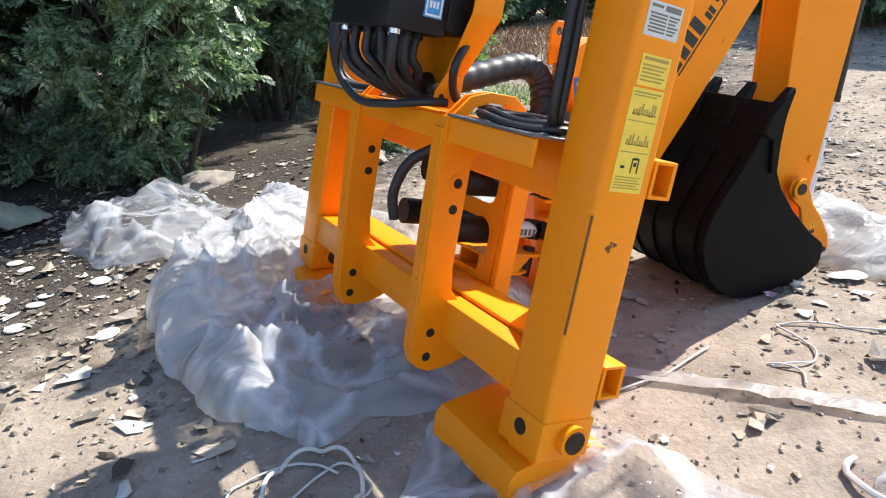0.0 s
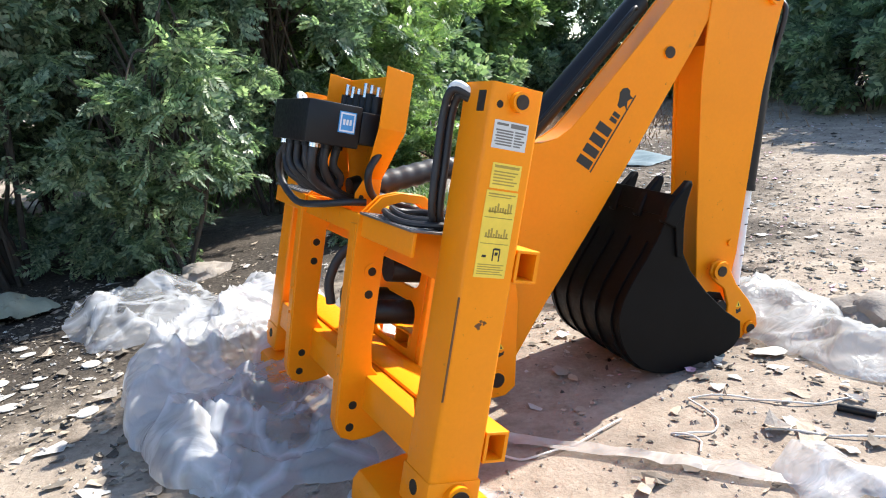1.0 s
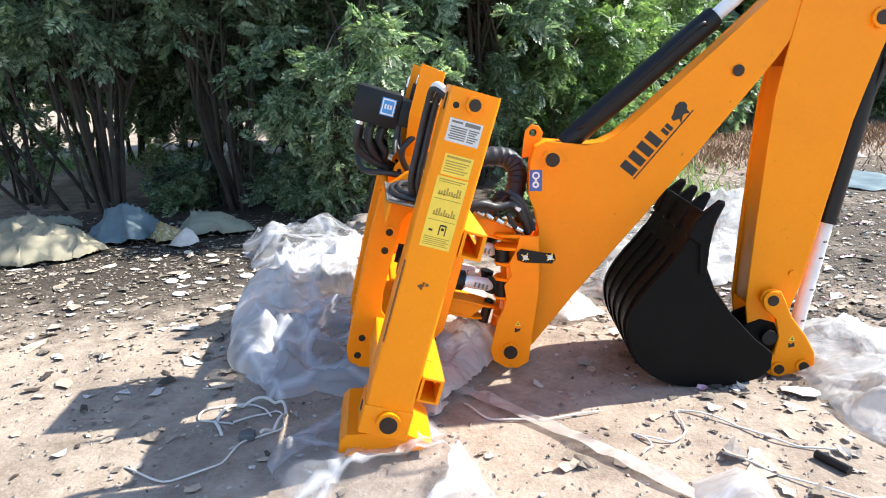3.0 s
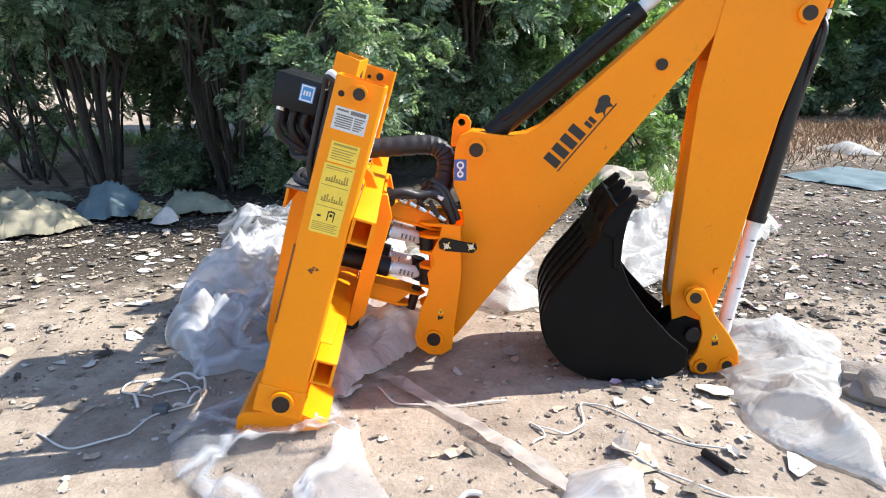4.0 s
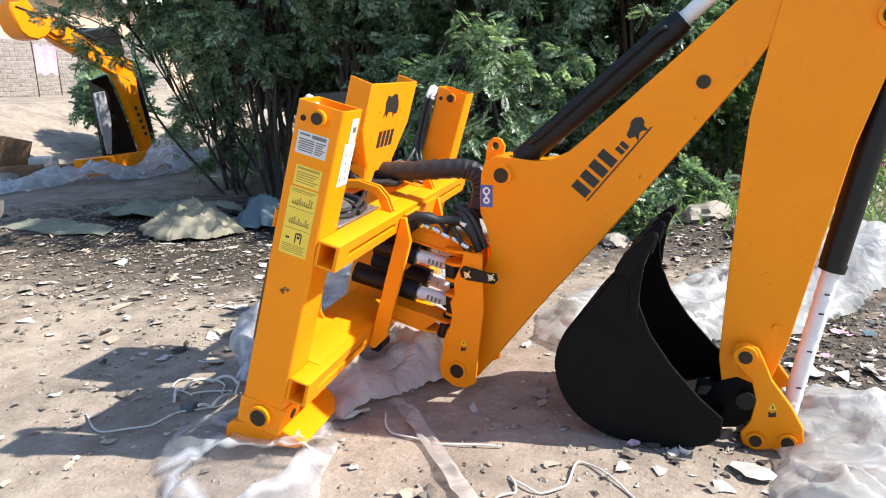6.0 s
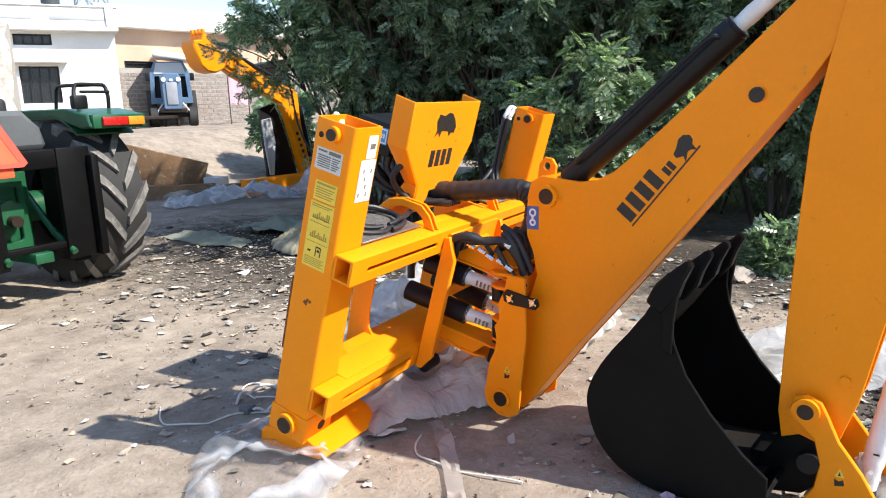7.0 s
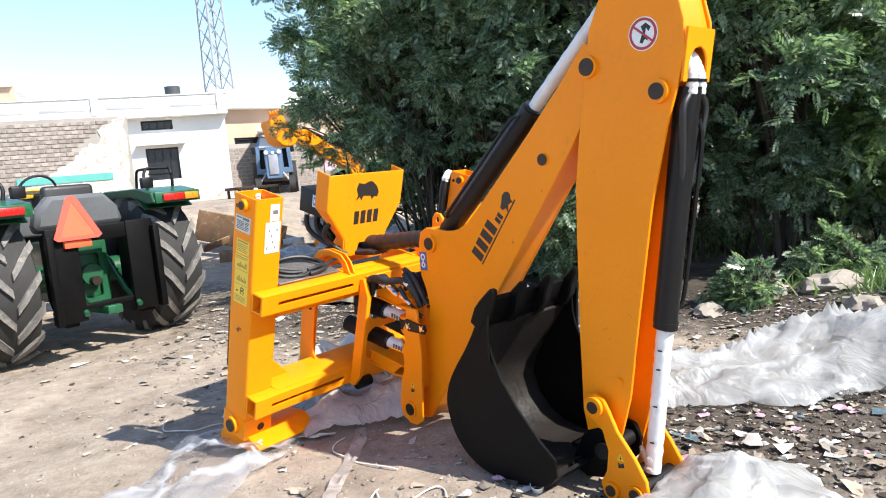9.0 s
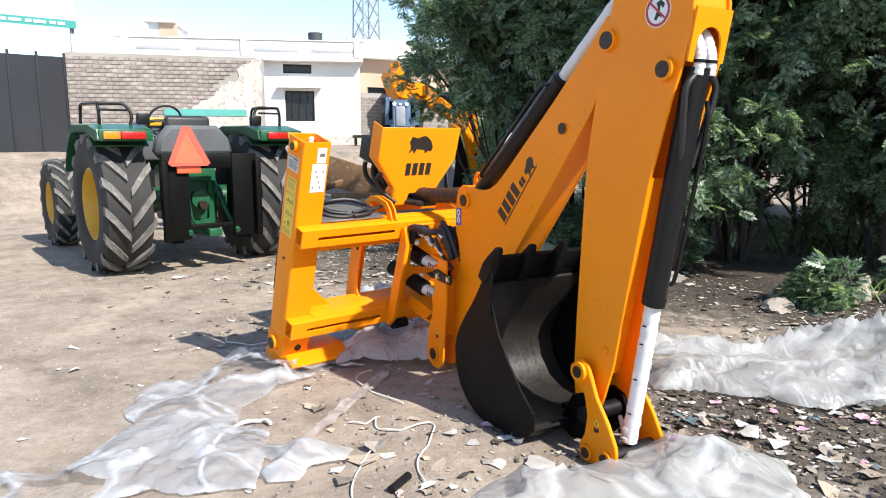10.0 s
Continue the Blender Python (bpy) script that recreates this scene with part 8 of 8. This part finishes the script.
def peach_house():
    X, y0, y1, z0 = -18.6, 13.75, 30.0, 0.85
    H = thing("peach_house", (X - 2, (y0 + y1) / 2, z0), "long peach-plastered house with brick lower wall", "house")
    wins = [(14.6, 15.7, 2.5, 3.3), (20.5, 22.0, 2.0, 3.4)]
    wall_with("wall", X - 0.25, X, y0, y1, z0, 4.35, wins, PEACH, "peach plastered wall", H)
    for a, b, c, d in wins:
        wd = part("window", box((X - 0.18, a, c), (X - 0.12, b, d), 0.0), DARKGLASS, H, "dark window opening")
        part("window_frame", plate([(a, c), (b, c), (b, d), (a, d)], X - 0.118, X - 0.06, "x", [[(a + 0.08, c + 0.08), (b - 0.08, c + 0.08), (b - 0.08, d - 0.08), (a + 0.08, d - 0.08)]], 0), GATE, wd)
    part("roof_slab", box((X - 6, y0 - 0.1, 4.35), (X + 0.5, y1, 4.5), 0.01), WHITEPAINT, H, "pale projecting roof slab")
    part("parapet", box((X + 0.25, y0 - 0.1, 4.5), (X + 0.4, y1, 5.05), 0.01), WHITEPAINT, H)
    part("rear_wall", box((X - 6.25, y0, z0), (X - 6, y1, 4.35), 0.0), PEACH, H)
    part("side_wall", box((X - 6, y1 - 0.25, z0), (X - 0.25, y1, 4.35), 0.0), PEACH, H)
    return H


turned(peach_house(), -18.6, 13.75, -10)


def brick_courses(parent, x, y0, y1, z0, z1, bl, bh, gap, limit, top=None, skip=None, seed=3):
    """Courses of bricks standing proud of a mortar wall whose face is at x. The bricks nearest the yard are parts, the rest one piece."""
    rng = random.Random(seed)
    me = bpy.data.meshes.new("brick")
    bm = box((0, 0, 0), (0.02, bl - gap, bh - gap), 0.004, None, 1)
    bm.to_mesh(me)
    bm.free()
    me.materials.append(BRICK)
    left = []
    n = 0
    rows = int((z1 - z0) / bh)
    for j in range(rows):
        y = y0 - (bl / 2 if j % 2 else 0)
        while y < y1:
            a, b = max(y, y0), min(y + bl, y1)
            zz = z0 + j * bh
            if b - a > bl * 0.4 and not (skip and skip((a + b) / 2, zz)):
                dx = rng.uniform(-0.004, 0.006)
                if n < limit and b - a > bl * 0.95:
                    ob = new("brick", me)
                    ob.parent = parent
                    ob.location = Vector((x + dx - 0.008, a, zz)) - parent.location
                    n += 1
                else:
                    left.append(((x + dx - 0.008, a, zz), (x + dx + 0.012, b - gap, zz + bh - gap)))
            y += bl
    verts, faces = [], []
    for lo, hi in left:
        i = len(verts)
        verts += [(X_, Y_, Z_) for X_ in (lo[0], hi[0]) for Y_ in (lo[1], hi[1]) for Z_ in (lo[2], hi[2])]
        faces += [(i + 4, i + 6, i + 7, i + 5), (i, i + 4, i + 5, i + 1), (i + 2, i + 3, i + 7, i + 6), (i + 1, i + 5, i + 7, i + 3), (i, i + 2, i + 6, i + 4)]
    if left:
        m2 = bpy.data.meshes.new("brickwork")
        m2.from_pydata([tuple(Vector(v) - parent.location) for v in verts], [], faces)
        m2.materials.append(BRICK)
        ob = new("brickwork", m2)
        ob.parent = parent
        ob["kind"] = "stuff"


def brick_wall():
    X, y0, y1, z0, z1 = -11.45, 2.64, 6.58, 0.75, 3.12
    W = tagged(finish("brick_wall", box((X - 0.23, y0, z0), (X, y1, z1), 0.0), MORTAR, None), "weathered red-grey brick yard wall, patched with render", "wall", kind="structure")
    rr = random.Random(5)
    run = [(y1 - 0.04, z1 - 0.03), (y1 - 0.45, z1 - 0.12), (y1 - 0.62, z1 - 0.5), (y1 - 1.0, z1 - 0.72), (y1 - 1.3, z1 - 0.98), (y1 - 1.7, z1 - 1.12), (y1 - 1.95, z1 - 1.4), (y1 - 2.1, z0 + 0.5)]
    edge_ = []
    for (ya_, za_), (yb_, zb_) in zip(run, run[1:]):
        for q in range(6):
            f = q / 6
            edge_.append((ya_ + (yb_ - ya_) * f + rr.uniform(-0.07, 0.07), za_ + (zb_ - za_) * f + rr.uniform(-0.05, 0.05)))
    side_ = [(y1 - 0.03 - abs(rr.uniform(0, 0.09)), z0 + 0.25 + 0.16 * q) for q in range(13)]
    part("render_patch", plate([(y1 - 2.0, z0 + 0.2)] + side_ + edge_, X + 0.004, X + 0.016, "x", (), 0.0), PLASTER, W, "pale ragged rendered patch")
    part("teal_band", box((X + 0.02, y1 - 2.1, z1 - 1.26), (X + 0.03, y1 - 0.4, z1 - 1.12), 0.0), TEAL, W, "teal painted band", False)
    patch_ = lambda y, z: (y > y1 - 2.0 and z < z1 - 1.45) or (z < z1 - 0.1 - (y1 - 0.3 - y) * 0.85 and y > y1 - 1.7)
    brick_courses(W, X, y0, y1, z0 + 0.02, z1, 0.24, 0.085, 0.014, 300, skip=patch_, seed=8)
    return W


turned(brick_wall(), -11.45, 2.64, -24.3)


def low_brick():
    """Brick lower wall in front of the peach house."""
    X, y0, y1, z0, z1 = -18.3, 13.8, 24.0, 0.8, 3.05
    W = tagged(finish("low_brick_wall", box((X - 0.25, y0, z0), (X, y1, z1), 0.0), MORTAR, None), "bare brick lower wall before the peach house", "wall", kind="structure")
    brick_courses(W, X, y0, y1, z0 + 0.02, z1, 0.40, 0.14, 0.03, 0, seed=9)
    return W


turned(low_brick(), -18.6, 13.75, -10)
# wide dark gate beside the brick wall
gt = tagged(finish("gate_wall", box((-11.6, -4.0, 0.8), (-11.5, 2.62, 3.02), 0.0), GATE, None), "wide black sheet-metal gate beside the brick wall", "gate", kind="structure")
for k in range(14):
    part("gate_rib", box((-11.5, -3.9 + 0.5 * k, 0.85), (-11.475, -3.85 + 0.5 * k, 3.1), 0.004), GATE, gt)
# signboard over the gate
sg = thing("signboard", (-12.2, -0.5, 3.4), "large white signboard with grey and teal bands", "sign")
part("board", box((-12.3, -4.5, 3.72), (-12.22, 3.05, 5.8), 0.005), SIGNWHITE, sg)
part("teal_band", box((-12.218, -4.5, 3.70), (-12.20, 3.05, 3.86), 0.0), SIGNTEAL, sg, "teal lower band")
for k in range(3):
    part("letter_bar", box((-12.218, 0.85 + 0.30 * k, 4.12), (-12.205, 1.05 + 0.30 * k, 4.32), 0.0), SIGNGREY, sg, "", False)
for k in range(12):
    part("letter_bar", box((-12.199, 1.05 + 0.15 * k, 3.75), (-12.19, 1.13 + 0.15 * k + 0.03 * (k % 3), 3.81), 0.0), SIGNWHITE, sg, "", False)
for yy in (-3.5, 2.95):
    part("post", box((-12.36, yy, 0.7), (-12.30, yy + 0.08, 5.8), 0.0), SIGNGREY, sg)


def tower():
    X, Y = -61.0, 42.4
    T = thing("lattice_tower", (X, Y, 1.0), "tall steel lattice mast far behind the houses", "tower")
    h, w0, w1 = 26.0, 1.2, 0.8
    def leg_at(sx, sy, f):
        w = w0 + (w1 - w0) * f
        return Vector((X + sx * w, Y + sy * w, 1.0 + h * f))
    n = 12
    for sx, sy in ((1, 1), (1, -1), (-1, -1), (-1, 1)):
        part("tower_leg", tube([leg_at(sx, sy, 0), leg_at(sx, sy, 1)], 0.10, 6), LATTICE, T)
    cs = [(1, 1), (1, -1), (-1, -1), (-1, 1)]
    for k in range(n):
        for i in range(4):
            a, b = cs[i], cs[(i + 1) % 4]
            part("brace", tube([leg_at(*a, k / n), leg_at(*b, (k + 1) / n)], 0.055, 5), LATTICE, T)
            part("brace", tube([leg_at(*b, k / n), leg_at(*a, (k + 1) / n)], 0.055, 5), LATTICE, T)


tower()
# far pale house seen through the trees beyond the field
fh = thing("far_house", (14, 34, 0), "distant pale house beyond the field's trees", "house")
part("wall", box((9, 34, 0), (19, 40, 5.5), 0.02), WHITEPAINT, fh)
part("roof_slab", box((8.7, 33.6, 5.5), (19.3, 40.3, 5.8), 0.02), WHITEPAINT, fh)
for k in range(4):
    part("window", box((10 + 2.3 * k, 33.97, 2.4), (11.1 + 2.3 * k, 34.0, 3.9), 0.0), DARKGLASS, fh)
# cloths on a line by the second backhoe
for nm, mt, x, y, w, h0, h1, lab in (("hung_cloth", TEALCLOTH, -5.7, 10.7, 0.55, 1.1, 2.35, "teal cloth hanging at the bush"), ("hung_cloth", PINKCLOTH, -15.0, 15.9, 0.8, 1.75, 2.6, "pink cloth hanging before the brick wall")):
    bm = bmesh.new()
    vs = [[bm.verts.new((x + 0.06 * math.sin(i * 1.1) * (1 - j / 8), y + w * i / 12, h1 - (h1 - h0) * (j / 8) + 0.04 * math.sin(i))) for i in range(13)] for j in range(9)]
    for j in range(8):
        for i in range(12):
            bm.faces.new((vs[j][i], vs[j][i + 1], vs[j + 1][i + 1], vs[j + 1][i]))
    got = bmesh.ops.extrude_face_region(bm, geom=list(bm.faces))
    bmesh.ops.translate(bm, vec=(0.006, 0, 0), verts=[g for g in got["geom"] if isinstance(g, bmesh.types.BMVert)])
    cl = thing(nm, (x, y + w / 2, gz(x, y)), lab, "cloth", "hung cloths")
    part("cloth", bm, mt, cl)
    for yy in (y - 0.03, y + w + 0.03):
        part("pole", tube([(x, yy, gz(x, yy) - 0.05), (x, yy, h1 + 0.1)], 0.018, 8), BARK, cl)
# upturned frame cart by the white house
cart = thing("frame_cart", (-16.2, 13.6, 0.9), "low rusty frame cart parked before the house", "cart")
part("deck", box((-16.6, 12.7, 1.35), (-15.8, 14.5, 1.45), 0.01), PIN, cart)
for xx in (-16.55, -15.9):
    for yy in (12.75, 14.4):
        part("leg", box((xx, yy, 0.85), (xx + 0.07, yy + 0.07, 1.36), 0.0), PIN, cart)
part("handle", tube([(-16.2, 14.5, 1.4), (-16.2, 15.0, 1.8)], 0.03, 8), PIN, cart)
# bush by the wall corner
tree("shrub", -7.6, 10.6, 1.7, 0.5, 92, LEAF, 26, 26, 0.25, 0.25, template=COARSE, stems=3, label="small bush beside the second backhoe", group="shrubs")
